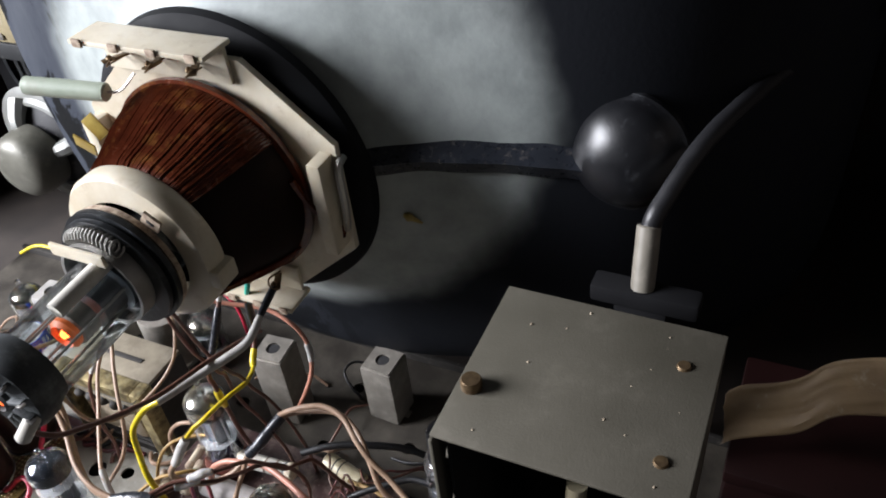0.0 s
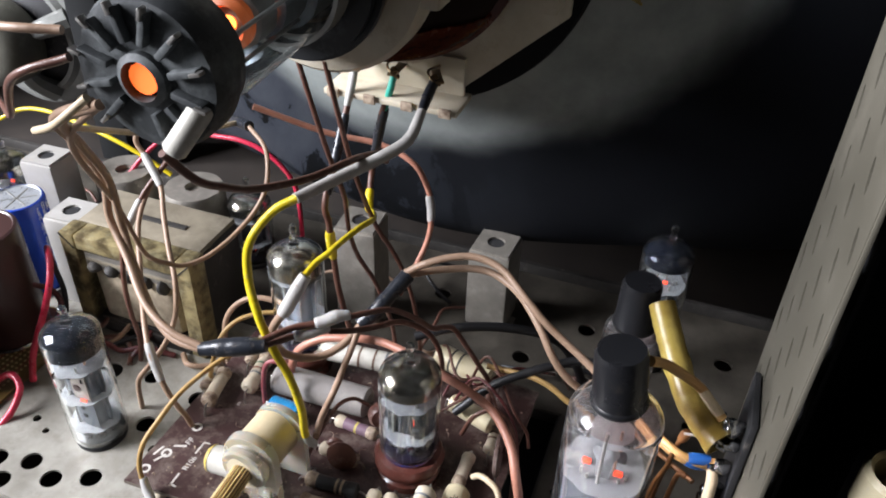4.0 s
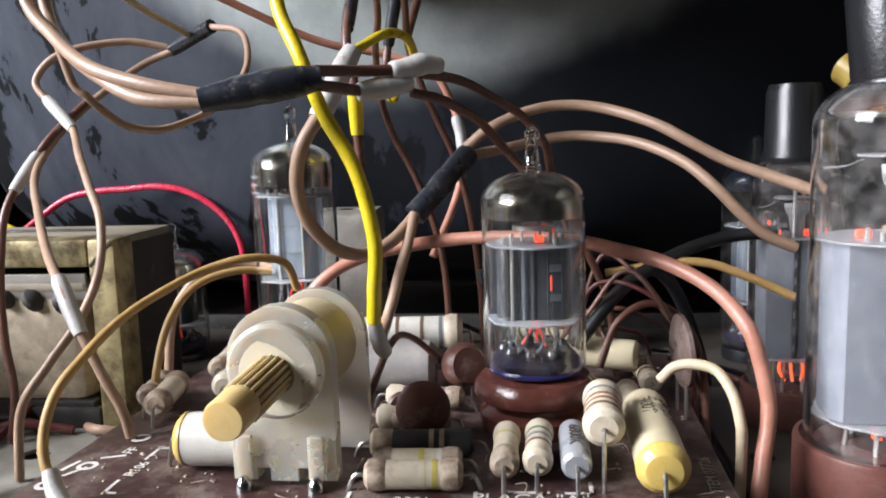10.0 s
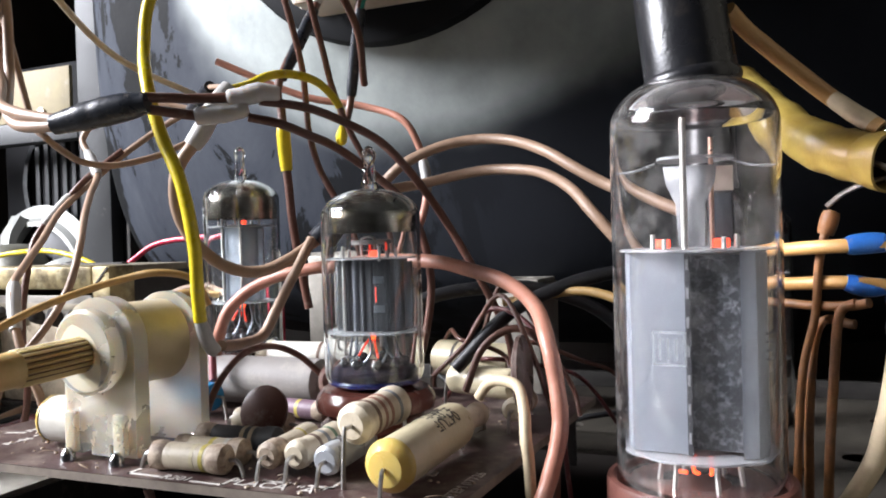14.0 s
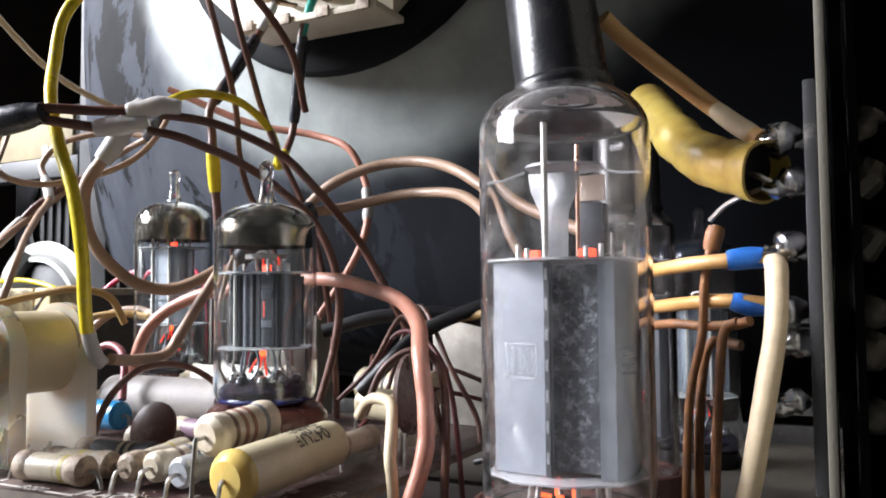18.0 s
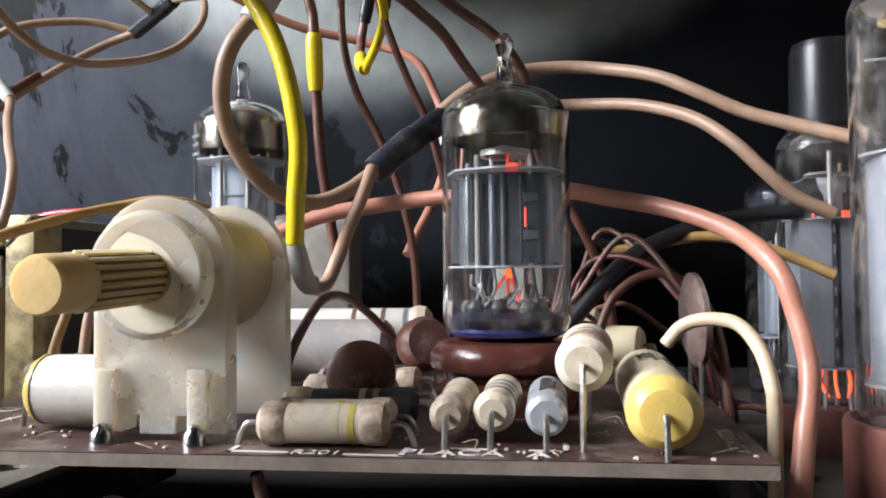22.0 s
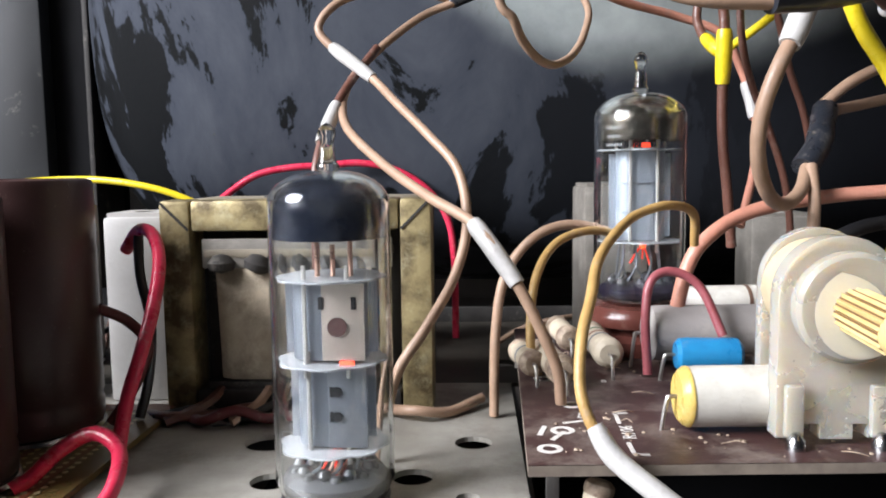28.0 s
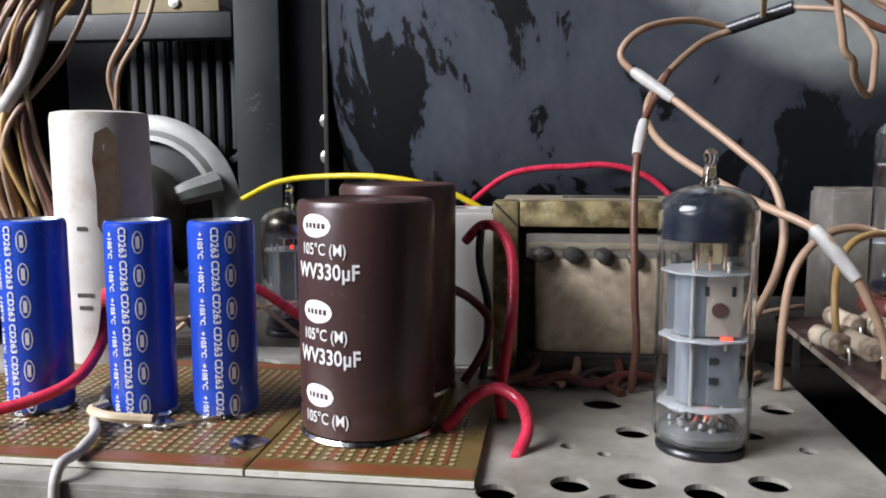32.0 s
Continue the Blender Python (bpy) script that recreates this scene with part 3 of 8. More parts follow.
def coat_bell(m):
    """Dusty green-grey glass round the neck; beyond it black graphite paint with flaked patches, shade painted in
    towards the right.
    """
    nt = m.node_tree
    n, link = nt.nodes, nt.links.new
    p = n["Principled BSDF"]
    inner = p.inputs["Base Color"].links[0].from_socket
    co = n.new("ShaderNodeTexCoord")
    sep = n.new("ShaderNodeSeparateXYZ")
    link(co.outputs["Object"], sep.inputs[0])
    flat = n.new("ShaderNodeCombineXYZ")
    for axis, off in (("X", -0.006), ("Z", -0.013)):
        sh = n.new("ShaderNodeMath")
        sh.operation = "ADD"
        sh.inputs[1].default_value = off
        link(sep.outputs[axis], sh.inputs[0])
        st = n.new("ShaderNodeMath")
        st.operation = "MULTIPLY"
        st.inputs[1].default_value = 1.0 if axis == "X" else 1.14
        link(sh.outputs[0], st.inputs[0])
        lean = n.new("ShaderNodeMath")   # the bare patch leans to one side
        lean.operation = "MULTIPLY_ADD"
        lean.inputs[1].default_value = -0.06 if axis == "X" else 0.0
        link(sep.outputs["Z"], lean.inputs[0])
        link(st.outputs[0], lean.inputs[2])
        link(lean.outputs[0], flat.inputs[axis])
    ln = n.new("ShaderNodeVectorMath")
    ln.operation = "LENGTH"
    link(flat.outputs[0], ln.inputs[0])
    wob = n.new("ShaderNodeTexNoise")
    wob.inputs["Scale"].default_value, wob.inputs["Detail"].default_value = 22, 3
    link(co.outputs["Object"], wob.inputs["Vector"])
    add = n.new("ShaderNodeMath")
    add.operation = "MULTIPLY_ADD"
    add.inputs[1].default_value = 0.028
    link(wob.outputs["Fac"], add.inputs[0])
    link(ln.outputs["Value"], add.inputs[2])
    edge = n.new("ShaderNodeMapRange")
    edge.interpolation_type = "SMOOTHSTEP"
    edge.inputs["From Min"].default_value, edge.inputs["From Max"].default_value = 0.128, 0.152
    link(add.outputs[0], edge.inputs["Value"])
    fl = n.new("ShaderNodeTexNoise")
    fl.inputs["Scale"].default_value, fl.inputs["Detail"].default_value, fl.inputs["Roughness"].default_value, fl.inputs["Distortion"].default_value = 21, 11, 0.64, 0.45
    drip = n.new("ShaderNodeMapping")
    drip.inputs["Scale"].default_value = (1.25, 1.0, 0.62)
    link(co.outputs["Object"], drip.inputs["Vector"])
    link(drip.outputs["Vector"], fl.inputs["Vector"])
    fr = n.new("ShaderNodeValToRGB")
    e = fr.color_ramp.elements
    e[0].position, e[0].color = 0.468, (0.003, 0.0035, 0.004, 1)
    e[1].position, e[1].color = 0.484, (0.034, 0.039, 0.050, 1)
    k = e.new(0.75)
    k.color = (0.060, 0.066, 0.077, 1)
    link(fl.outputs["Fac"], fr.inputs["Fac"])
    mx = n.new("ShaderNodeMix")
    mx.data_type = "RGBA"
    link(edge.outputs["Result"], mx.inputs["Factor"])
    link(inner, mx.inputs["A"])
    # shade towards the right is painted into the outer coat
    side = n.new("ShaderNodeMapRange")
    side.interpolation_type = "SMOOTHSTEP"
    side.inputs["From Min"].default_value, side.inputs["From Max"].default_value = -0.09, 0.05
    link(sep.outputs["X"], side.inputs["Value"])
    right_shade = n.new("ShaderNodeMix")
    right_shade.data_type = "RGBA"
    right_shade.inputs["B"].default_value = (0.013, 0.0145, 0.018, 1)
    link(side.outputs["Result"], right_shade.inputs["Factor"])
    link(fr.outputs["Color"], right_shade.inputs["A"])
    link(right_shade.outputs["Result"], mx.inputs["B"])
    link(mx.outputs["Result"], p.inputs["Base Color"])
    sheen = n.new("ShaderNodeMapRange")   # the paint is duller than the bare glass
    sheen.inputs["To Min"].default_value, sheen.inputs["To Max"].default_value = 0.32, 0.1
    link(edge.outputs["Result"], sheen.inputs["Value"])
    link(sheen.outputs["Result"], p.inputs["Specular IOR Level"])
    matt = n.new("ShaderNodeMath")
    matt.operation = "MULTIPLY_ADD"
    matt.inputs[1].default_value = 0.2
    link(edge.outputs["Result"], matt.inputs[0])
    link(p.inputs["Roughness"].links[0].from_socket, matt.inputs[2])
    link(matt.outputs[0], p.inputs["Roughness"])


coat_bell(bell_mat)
BELL = [(0.016, 0.036), (0.022, 0.052), (0.033, 0.066), (0.05, 0.080), (0.066, 0.0895), (0.082, 0.0975), (0.1, 0.1045), (0.125, 0.111), (0.15, 0.1165),
        (0.175, 0.124), (0.2, 0.1345), (0.225, 0.15), (0.25, 0.172), (0.27, 0.195), (0.285, 0.225), (0.29, 0.26), (0.285, 0.31), (0.26, 0.345)]


def bell_radius(r, a):
    c, s = abs(math.cos(a)), abs(math.sin(a))
    rect = ((c / 0.255) ** 5 + (s / 0.193) ** 5) ** (-1 / 5)
    t = min(1, max(0, (r - 0.12) / 0.16))
    t = t * t * (3 - 2 * t)
    return r * (1 - t) + r / 0.29 * rect * t


picture_tube = thing("picture_tube", (AX, 0, AZ), "wide-angle television picture tube with flaking black graphite coating", "picture tube")
bm = bmesh.new()
SEG = 96
rings = []
for r, y in BELL:
    rings.append([bm.verts.new((bell_radius(r, a) * math.cos(a), y, bell_radius(r, a) * math.sin(a))) for a in (2 * math.pi * k / SEG for k in range(SEG))])
for a, b in zip(rings, rings[1:]):
    for k in range(SEG):
        bm.faces.new((a[k], a[(k + 1) % SEG], b[(k + 1) % SEG], b[k]))
bm.faces.new(rings[-1])
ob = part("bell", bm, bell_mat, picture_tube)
sub = ob.modifiers.new("round", "SUBSURF")
sub.levels = sub.render_levels = 2


def on_neck(profile, seg=48, bm=None):
    """A body turned about the neck's axis from (radius, y) pairs."""
    prof = [(r, y) for r, y in profile]
    bm = lathe(prof, seg, bm)
    bmesh.ops.transform(bm, matrix=Matrix(((1, 0, 0, 0), (0, 0, 1, 0), (0, -1, 0, 0), (0, 0, 0, 1))), verts=bm.verts)
    for v in bm.verts:
        v.co.z -= (0.075 - v.co.y) * 0.045
    return bm


part("neck", on_neck([(0.0148, 0.05), (0.0148, -0.03), (0.0144, -0.039), (0.0128, -0.044), (0.0, -0.0455)]), "neck_glass", picture_tube, "clear glass neck")
part("electron_gun", on_neck([(0.0, 0.02), (0.011, 0.02), (0.011, 0.0), (0.0085, -0.001), (0.0085, -0.012), (0.0, -0.012)], 24), "anode", picture_tube, "nickel electron gun cylinders")
part("gun_cup", on_neck([(0.006, -0.014), (0.0075, -0.0145), (0.0075, -0.022), (0.004, -0.024), (0, -0.024)], 24), "zinc", picture_tube)
part("cathode_glow", on_neck([(0, -0.0222), (0.0014, -0.0226), (0.0019, -0.0242), (0.0014, -0.0258), (0, -0.0264)], 20), "heater_neck", picture_tube, "glowing orange cathode heater")
# added glowing ring for the orange light spilled round the cathode
part("cathode_halo", on_neck([(0.0042, -0.0205), (0.0062, -0.0207), (0.0066, -0.0245), (0.0050, -0.0262), (0.0040, -0.0245)], 24), glow("heater_halo_glow", (0.6, 0.13, 0.035), 0.35), picture_tube, "orange heater halo round the cathode, as a glowing ring")
for k in range(5):
    a = 2 * math.pi * k / 5 + 0.3
    part("gun_rod", rod((0.009 * math.cos(a), 0.01, 0.009 * math.sin(a) - 0.003), (0.009 * math.cos(a), -0.042, 0.009 * math.sin(a) - 0.005), 0.0006, 6), "zinc", picture_tube)
part("bead_rod", rod((0.006, 0.002, 0.0125), (0.004, -0.026, 0.0095), 0.0034, 14), "white_cap", picture_tube, "white glass bead rod in the neck")
part("anode_cap", lathe([(0.0245, -0.001), (0.0242, 0.0015), (0.0228, 0.0025), (0.0215, 0.006), (0.018, 0.011), (0.012, 0.0152), (0.006, 0.0172), (0, 0.0178)], 44, matrix=along((0.166, 0.121, 0.0115), (0.160, 0.08, 0.020)), wobble=0.03), "cap_rubber", picture_tube, "dusty black rubber anode cap")
part("paint_mark", hose([(0.0755, 0.0945, -0.0215), (0.0785, 0.0958, -0.0235), (0.0825, 0.0978, -0.027)], 0.0022, 6, lumpy=0.8, rfun=lambda t: 1.2 - t), "varnish", picture_tube, "ochre paint dab on the bell")
part("ground_strap", hose([(0.06, 0.088, 0.008), (0.085, 0.0985, 0.0085), (0.11, 0.106, 0.008), (0.135, 0.112, 0.007), (0.15, 0.115, 0.006)], 0.007, 4, rfun=lambda t: 1 + 0.06 * math.sin(19 * t)), "tape", picture_tube, "flat black ground strap")

socket = thing("tube_socket", (AX - 0.0015, -0.046, AZ - 0.0058), "dusty black picture tube socket with soldered wires", "socket")
bm = on_neck([(0.005, -0.008), (0.012, -0.0085), (0.0166, -0.0075), (0.0175, -0.005), (0.0175, 0.0005), (0.0162, 0.003), (0.0155, 0.006), (0.0, 0.006)], 40)
for v in bm.verts:
    v.co.z += 0.075 * 0.045
part("shell", bm, "socket_dusty", socket)
for k in range(11):
    a = 2 * math.pi * (k + 0.5) / 12 - math.pi / 2
    part("contact_rib", block((0.0075, 0.003, 0.0016), (0.0115 * math.cos(a), -0.0092, 0.0115 * math.sin(a)), 0.0004, rot=Matrix.Rotation(-a, 4, "Y")), "socket_dusty", socket)
    part("solder_tag", block((0.0028, 0.0022, 0.0008), (0.0152 * math.cos(a), -0.0104, 0.0152 * math.sin(a)), 0.0002, rot=Matrix.Rotation(-a, 4, "Y")), "tin", socket)
part("hub", on_neck([(0.006, 0.0), (0.006, -0.0022), (0.0045, -0.003), (0.0042, 0.0)], 24), "socket_dusty", socket).location = (0, -0.0075, 0.003)
# glowing disc stands in for heater light through the keyway
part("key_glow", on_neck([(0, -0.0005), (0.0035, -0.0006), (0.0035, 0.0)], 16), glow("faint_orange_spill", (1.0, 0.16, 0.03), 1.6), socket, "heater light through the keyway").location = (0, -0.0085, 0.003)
part("spark_gap", lathe([(0, 0), (0.0022, 0), (0.0028, 0.0008), (0.0028, 0.0122), (0.0022, 0.013), (0, 0.013)], 18, matrix=along((0.0130, -0.0070, -0.0045), (0.0070, -0.0132, -0.0147))), "white_cap", socket, "white tubular part hanging from the socket")

# ---- deflection yoke ----
yoke = thing("deflection_yoke", (AX, 0.0735, AZ), "deflection yoke with reddish copper windings on a white moulding", "deflection yoke")
oct_pts = []
for sx, sz in ((1, 1), (1, -1), (-1, -1), (-1, 1)):
    pair = [(sx * 0.063, sz * 0.026), (sx * 0.027, sz * 0.058)]
    oct_pts += pair if sx * sz < 0 else pair[::-1]
bm = plate(oct_pts, [(0, 0, 0.047)], -0.0015, 0.0015)
bmesh.ops.transform(bm, matrix=Matrix.Rotation(radians(90), 4, "X"), verts=bm.verts)
part("front_plate", bm, "yoke_white", yoke, smooth=False)
for s, xa, xb in ((1, -0.041, 0.025), (-1, -0.020, 0.031)):
    w, xm = xb - xa, (xa + xb) / 2
    zt = 0.0565 if s > 0 else 0.051   # height of the tags
    part("terminal_shelf", block((w, 0.017, 0.0022), (xm, -0.0085, s * (0.0655 if s > 0 else 0.0605)), 0.0006), "yoke_white", yoke)
    wall_ = part("terminal_wall", block((w - 0.004, 0.002, 0.016 if s > 0 else 0.014), (xm, -0.0025, s * (0.0562 if s > 0 else 0.0525)), 0.0004), "yoke_white", yoke)
    for k in range(3):
        x = xa + w * (0.2 + 0.3 * k)
        tilt = Matrix.Rotation(0.5 * (k - 1), 4, "Z")
        part("solder_tag", block((0.0032, 0.011, 0.0008), (x, -0.009, s * zt), 0.0002, rot=tilt), "bronze", wall_, "tarnished bronze tag")
        part("solder_joint", lathe([(0, 0), (0.0013, 0.0003), (0.0015, 0.0012), (0.0007, 0.0022), (0, 0.0024)], 10, matrix=Matrix.Translation((x, -0.012, s * zt)), wobble=0.15), "bronze", wall_)
        part("lead_loop", hose([(x - 0.001, -0.004, s * (zt - 0.002)), (x - 0.0028, -0.011, s * (zt - 0.0025)), (x, -0.0145, s * (zt - 0.001)), (x + 0.002, -0.0125, s * (zt + 0.0015)), (x + 0.0005, -0.010, s * (zt + 0.0005))], 0.00045, 6, per=4), "bronze", wall_)
    for k in range(4):
        part("grime_notch", block((0.0045, 0.0012, 0.0035), (xa + w * (0.08 + 0.28 * k), -0.0175, s * (zt + 0.0092)), 0.0004), "brownend", wall_, "grimy notch in the shelf edge")
for x, sgn in ((0.058, 1), (-0.058, -1)):
    part("side_rib", block((0.006, 0.012, 0.045), (x, -0.006, 0), 0.001), "yoke_white", yoke)
part("rubber_ring", lathe([(0.052, 0.004), (0.064, 0.004), (0.0702, 0.0075), (0.0712, 0.0115), (0.067, 0.0150), (0.056, 0.012)], 64, matrix=Matrix.Rotation(radians(-90), 4, "X")), "cushion", yoke, "black rubber cushion ring against the bell")
# windings: a flared coil of many threads
WIND = [(0.0462, -0.004), (0.0450, -0.012), (0.0412, -0.024), (0.0366, -0.035), (0.034, -0.043), (0.031, -0.046)]
bm = lathe(WIND, 96)
bmesh.ops.transform(bm, matrix=Matrix(((1, 0, 0, 0), (0, 0, 1, 0), (0, -1, 0, 0), (0, 0, 0, 1))), verts=bm.verts)
part("coil_body", bm, mat("dark_lacquered_core", (0.014, 0.006, 0.004), (0.007, 0.003, 0.0025), rough=0.6, scale=120, spec=0.12), yoke, "dark lacquered core")
random.seed(5)
for side, a0, a1 in (("u", 35, 150), ("d", 205, 325)):
    bm = bmesh.new()
    for k in range(74):
        a = radians(a0 + (a1 - a0) * k / 73)
        tw = radians(random.uniform(5, 9)) * (1 if side == "u" else -1)
        pts = []
        for i, (r, y) in enumerate(WIND):
            b = a + tw * i / 5
            pts.append(((r + 0.0009 + random.uniform(-0.0002, 0.0004)) * math.cos(b), y, (r + 0.0009) * math.sin(b)))
        hose(pts, 0.00075, 5, bm, per=2)
    ob = part("winding", bm, "copper", yoke, "reddish lacquered copper threads")
    ob["kind"] = "stuff"
part("winding_band", lathe([(0.0458, -0.0035), (0.0488, -0.0045), (0.0488, -0.007), (0.0458, -0.0075)], 64, matrix=Matrix(((1, 0, 0, 0), (0, 0, 1, 0), (0, -1, 0, 0), (0, 0, 0, 1)))), "copper", yoke)
part("winding_knot", hose([(0.045, -0.01, 0.012), (0.049, -0.006, -0.004), (0.060, -0.004, -0.012), (0.058, -0.006, -0.022)], 0.0016, 6, lumpy=0.3), "copper", yoke)
part("clip_pin", hose([(0.0635, 0.002, 0.019), (0.0645, -0.004, 0.017), (0.0645, -0.0045, -0.002), (0.062, -0.003, -0.014)], 0.0018, 8), "zinc", yoke, "bent zinc clip pin")
FLIP = Matrix(((1, 0, 0, 0), (0, 0, 1, 0), (0, -1, 0, 0), (0, 0, 0, 1)))
part("rear_ring", lathe([(0.029, -0.0455), (0.0335, -0.0455), (0.0345, -0.047), (0.0345, -0.0535), (0.033, -0.0555), (0.027, -0.0565), (0.024, -0.0565), (0.024, -0.0455), (0.029, -0.0455)], 64, matrix=FLIP), "yoke_white", yoke, "yellowed white rear ring")
part("ring_lug", block((0.006, 0.011, 0.009), (0.0345, -0.05, -0.006), 0.0015), "yoke_white", yoke)
for k, (r, y) in enumerate(((0.0255, -0.060), (0.0262, -0.0635), (0.0245, -0.067))):
    part("centring_ring", lathe([(0.016, y), (r, y), (r, y - 0.0024), (0.016, y - 0.0024)], 48, matrix=FLIP), ("brownend", "bakelite", "bakelite")[k], yoke, "dark centring magnet ring")
part("clamp_band", lathe([(0.0172, -0.0695), (0.0185, -0.0695), (0.0185, -0.0765), (0.0172, -0.0765)], 40, matrix=FLIP), "zinc", yoke)
part("clamp_tab", block((0.008, 0.0015, 0.006), (0.018, -0.059, 0.0215), 0.0006, rot=Matrix.Rotation(0.6, 4, "Y")), "brownend", yoke)
part("clamp_tab_slot", block((0.0035, 0.0018, 0.0016), (0.018, -0.0592, 0.0215), 0.0006, rot=Matrix.Rotation(0.6, 4, "Y")), "dark", yoke)
pts = []
for k in range(14 * 8 + 1):
    t = k / (14 * 8)
    a = 2 * math.pi * 14 * t
    pts.append((-0.012 + 0.024 * t, -0.072 + 0.0028 * math.cos(a), 0.021 + 0.0028 * math.sin(a) - 0.004 * (2 * t - 1) ** 2))
part("clamp_spring", hose(pts, 0.00055, 5, smooth=False), "zinc", yoke, "dark steel coil spring")
part("clamp_foot", block((0.026, 0.0016, 0.0055), (-0.002, -0.0785, 0.0165), 0.0007), "yoke_white", yoke)
for k in range(2):
    part("paper_tab", block((0.011, 0.0008, 0.007), (-0.046 - 0.003 * k, -0.017 - 0.006 * k, 0.026 - 0.006 * k), 0.0002, rot=Matrix.Rotation(0.9 - 0.5 * k, 4, "Y") @ Matrix.Rotation(0.5 * k - 0.3, 4, "X")), "varnish", yoke, "torn yellow insulating paper")
part("lead_resistor", lathe([(0, 0), (0.0030, 0), (0.0038, 0.0008)] + [(0.0038 + 0.00016 * (k % 2), 0.002 + 0.001 * k) for k in range(33)] + [(0.0038, 0.0362), (0.0030, 0.037), (0, 0.037)], 18, matrix=along((-0.0275, -0.019, 0.0462), (-0.0835, -0.032, 0.0505))), mat("pale_green_ceramic", (0.42, 0.47, 0.38), (0.34, 0.39, 0.31), rough=0.4, scale=200, dust=0.2), yoke, "pale green tubular resistor on the terminals")
part("resistor_lead", hose([(-0.016, -0.013, 0.053), (-0.022, -0.017, 0.047), (-0.0275, -0.019, 0.0462)], 0.0006, 6), "tin", yoke)

# ---- screened high-voltage box ----
BX0, BX1, BY0, BY1, BZ = 0.110, 0.181, -0.026, 0.0385, 0.187
hv_box = thing("high_voltage_cage", (0, 0, 0), "tall grey steel cage with perforated sides over the line transformer", "metal cage")
part("lid", block((BX1 - BX0, BY1 - BY0, 0.0012), ((BX0 + BX1) / 2, (BY0 + BY1) / 2, BZ - 0.0006), 0.0004), "boxgrey", hv_box)
part("lid_lip", block((BX1 - BX0, 0.0012, 0.012), ((BX0 + BX1) / 2, BY1 - 0.0006, BZ - 0.0075)), "boxgrey", hv_box)


def slotted(w, h, cols, rows, x_from, z_from, dx, dz, slot=(0.004, 0.0095), slant=0.35):
    """A sheet in x-z with slanted louvre holes, rows of them staggered."""
    bm = bmesh.new()
    loops = [[(0, 0), (w, 0), (w, h), (0, h)]]
    for i in range(cols):
        for j in range(rows):
            cx, cz = x_from + dx * i, z_from + dz * j + (dz / 2 if i % 2 else 0)
            if not (slot[0] < cx < w - slot[0] and slot[1] / 2 + 0.001 < cz < h - slot[1] / 2 - 0.001):
                continue
            pts = []
            for k in range(10):
                a = 2 * math.pi * k / 10
                u, v = slot[0] / 2 * math.cos(a), slot[1] / 2 * math.sin(a)
                pts.append((cx + u + slant * v, cz + v))
            loops.append(pts)
    edges = []
    for lp in loops:
        vs = [bm.verts.new((x, 0, z)) for x, z in lp]
        edges += [bm.edges.new((vs[k], vs[(k + 1) % len(vs)])) for k in range(len(vs))]
    got = bmesh.ops.triangle_fill(bm, use_beauty=True, use_dissolve=False, edges=edges)
    ext = bmesh.ops.extrude_face_region(bm, geom=[g for g in got["geom"] if isinstance(g, bmesh.types.BMFace)])
    bmesh.ops.translate(bm, vec=(0, 0.001, 0), verts=[g for g in ext["geom"] if isinstance(g, bmesh.types.BMVert)])
    return bm


H = BZ - 0.0012 - CZ
bm = slotted(BY1 - BY0, H, 6, 8, 0.008, 0.016, 0.0098, 0.0245, (0.0032, 0.0085))
bmesh.ops.transform(bm, matrix=Matrix.Translation((BX0 + 0.001, BY0, CZ)) @ Matrix.Rotation(radians(90), 4, "Z"), verts=bm.verts)
part("perforated_side", bm, "boxgrey", hv_box, smooth=False)
part("far_side", block((0.001, BY1 - BY0, H), (BX1 - 0.0005, (BY0 + BY1) / 2, CZ + H / 2)), "boxgrey", hv_box)
part("back_side", block((BX1 - BX0 - 0.003, 0.001, H), ((BX0 + BX1) / 2, BY1 - 0.002, CZ + H / 2)), "boxgrey", hv_box)
# added black sheets: they stand for the unlit inside of the cage
part("side_shade", block((0.001, BY1 - BY0 - 0.003, H - 0.004), (BX0 + 0.0042, (BY0 + BY1) / 2 + 0.001, CZ + H / 2)), "dull_black", hv_box, "black sheet added for the shade inside the cage")
part("side_shade", block((0.001, BY1 - BY0 - 0.006, H - 0.004), (BX1 - 0.003, (BY0 + BY1) / 2, CZ + H / 2)), "dull_black", hv_box, "black sheet added for the shade inside the cage")
part("back_shade", block((BX1 - BX0 - 0.008, 0.001, H - 0.004), ((BX0 + BX1) / 2, BY1 - 0.0045, CZ + H / 2)), "dull_black", hv_box, "black sheet added for the shade inside the cage")
part("lid_shade", block((BX1 - BX0 - 0.008, BY1 - BY0 - 0.008, 0.001), ((BX0 + BX1) / 2, (BY0 + BY1) / 2 + 0.002, BZ - 0.0035)), "dull_black", hv_box, "black sheet added for the shade inside the cage")
part("floor_shade", block((BX1 - BX0 - 0.006, BY1 - BY0 - 0.006, 0.002), ((BX0 + BX1) / 2, (BY0 + BY1) / 2, CZ + 0.002)), "dull_black", hv_box, "black sheet added for the shade inside the cage")
part("edge_fold", block((0.0012, 0.0012, H), (BX0 + 0.0006, BY0 - 0.0007, CZ + H / 2), 0.0004), "boxgrey", hv_box)
for x, y in ((0.1148, -0.006), (0.171, 0.022), (0.172, -0.013)):
    part("screw", lathe([(0.0033, 0), (0.0033, 0.0028), (0.0028, 0.0036), (0, 0.0037)] if x < 0.12 else [(0.0022, 0), (0.0018, 0.0008), (0, 0.0009)], 16, matrix=Matrix.Translation((x, y, BZ))), "bronze", hv_box)
random.seed(17)
bm = bmesh.new()
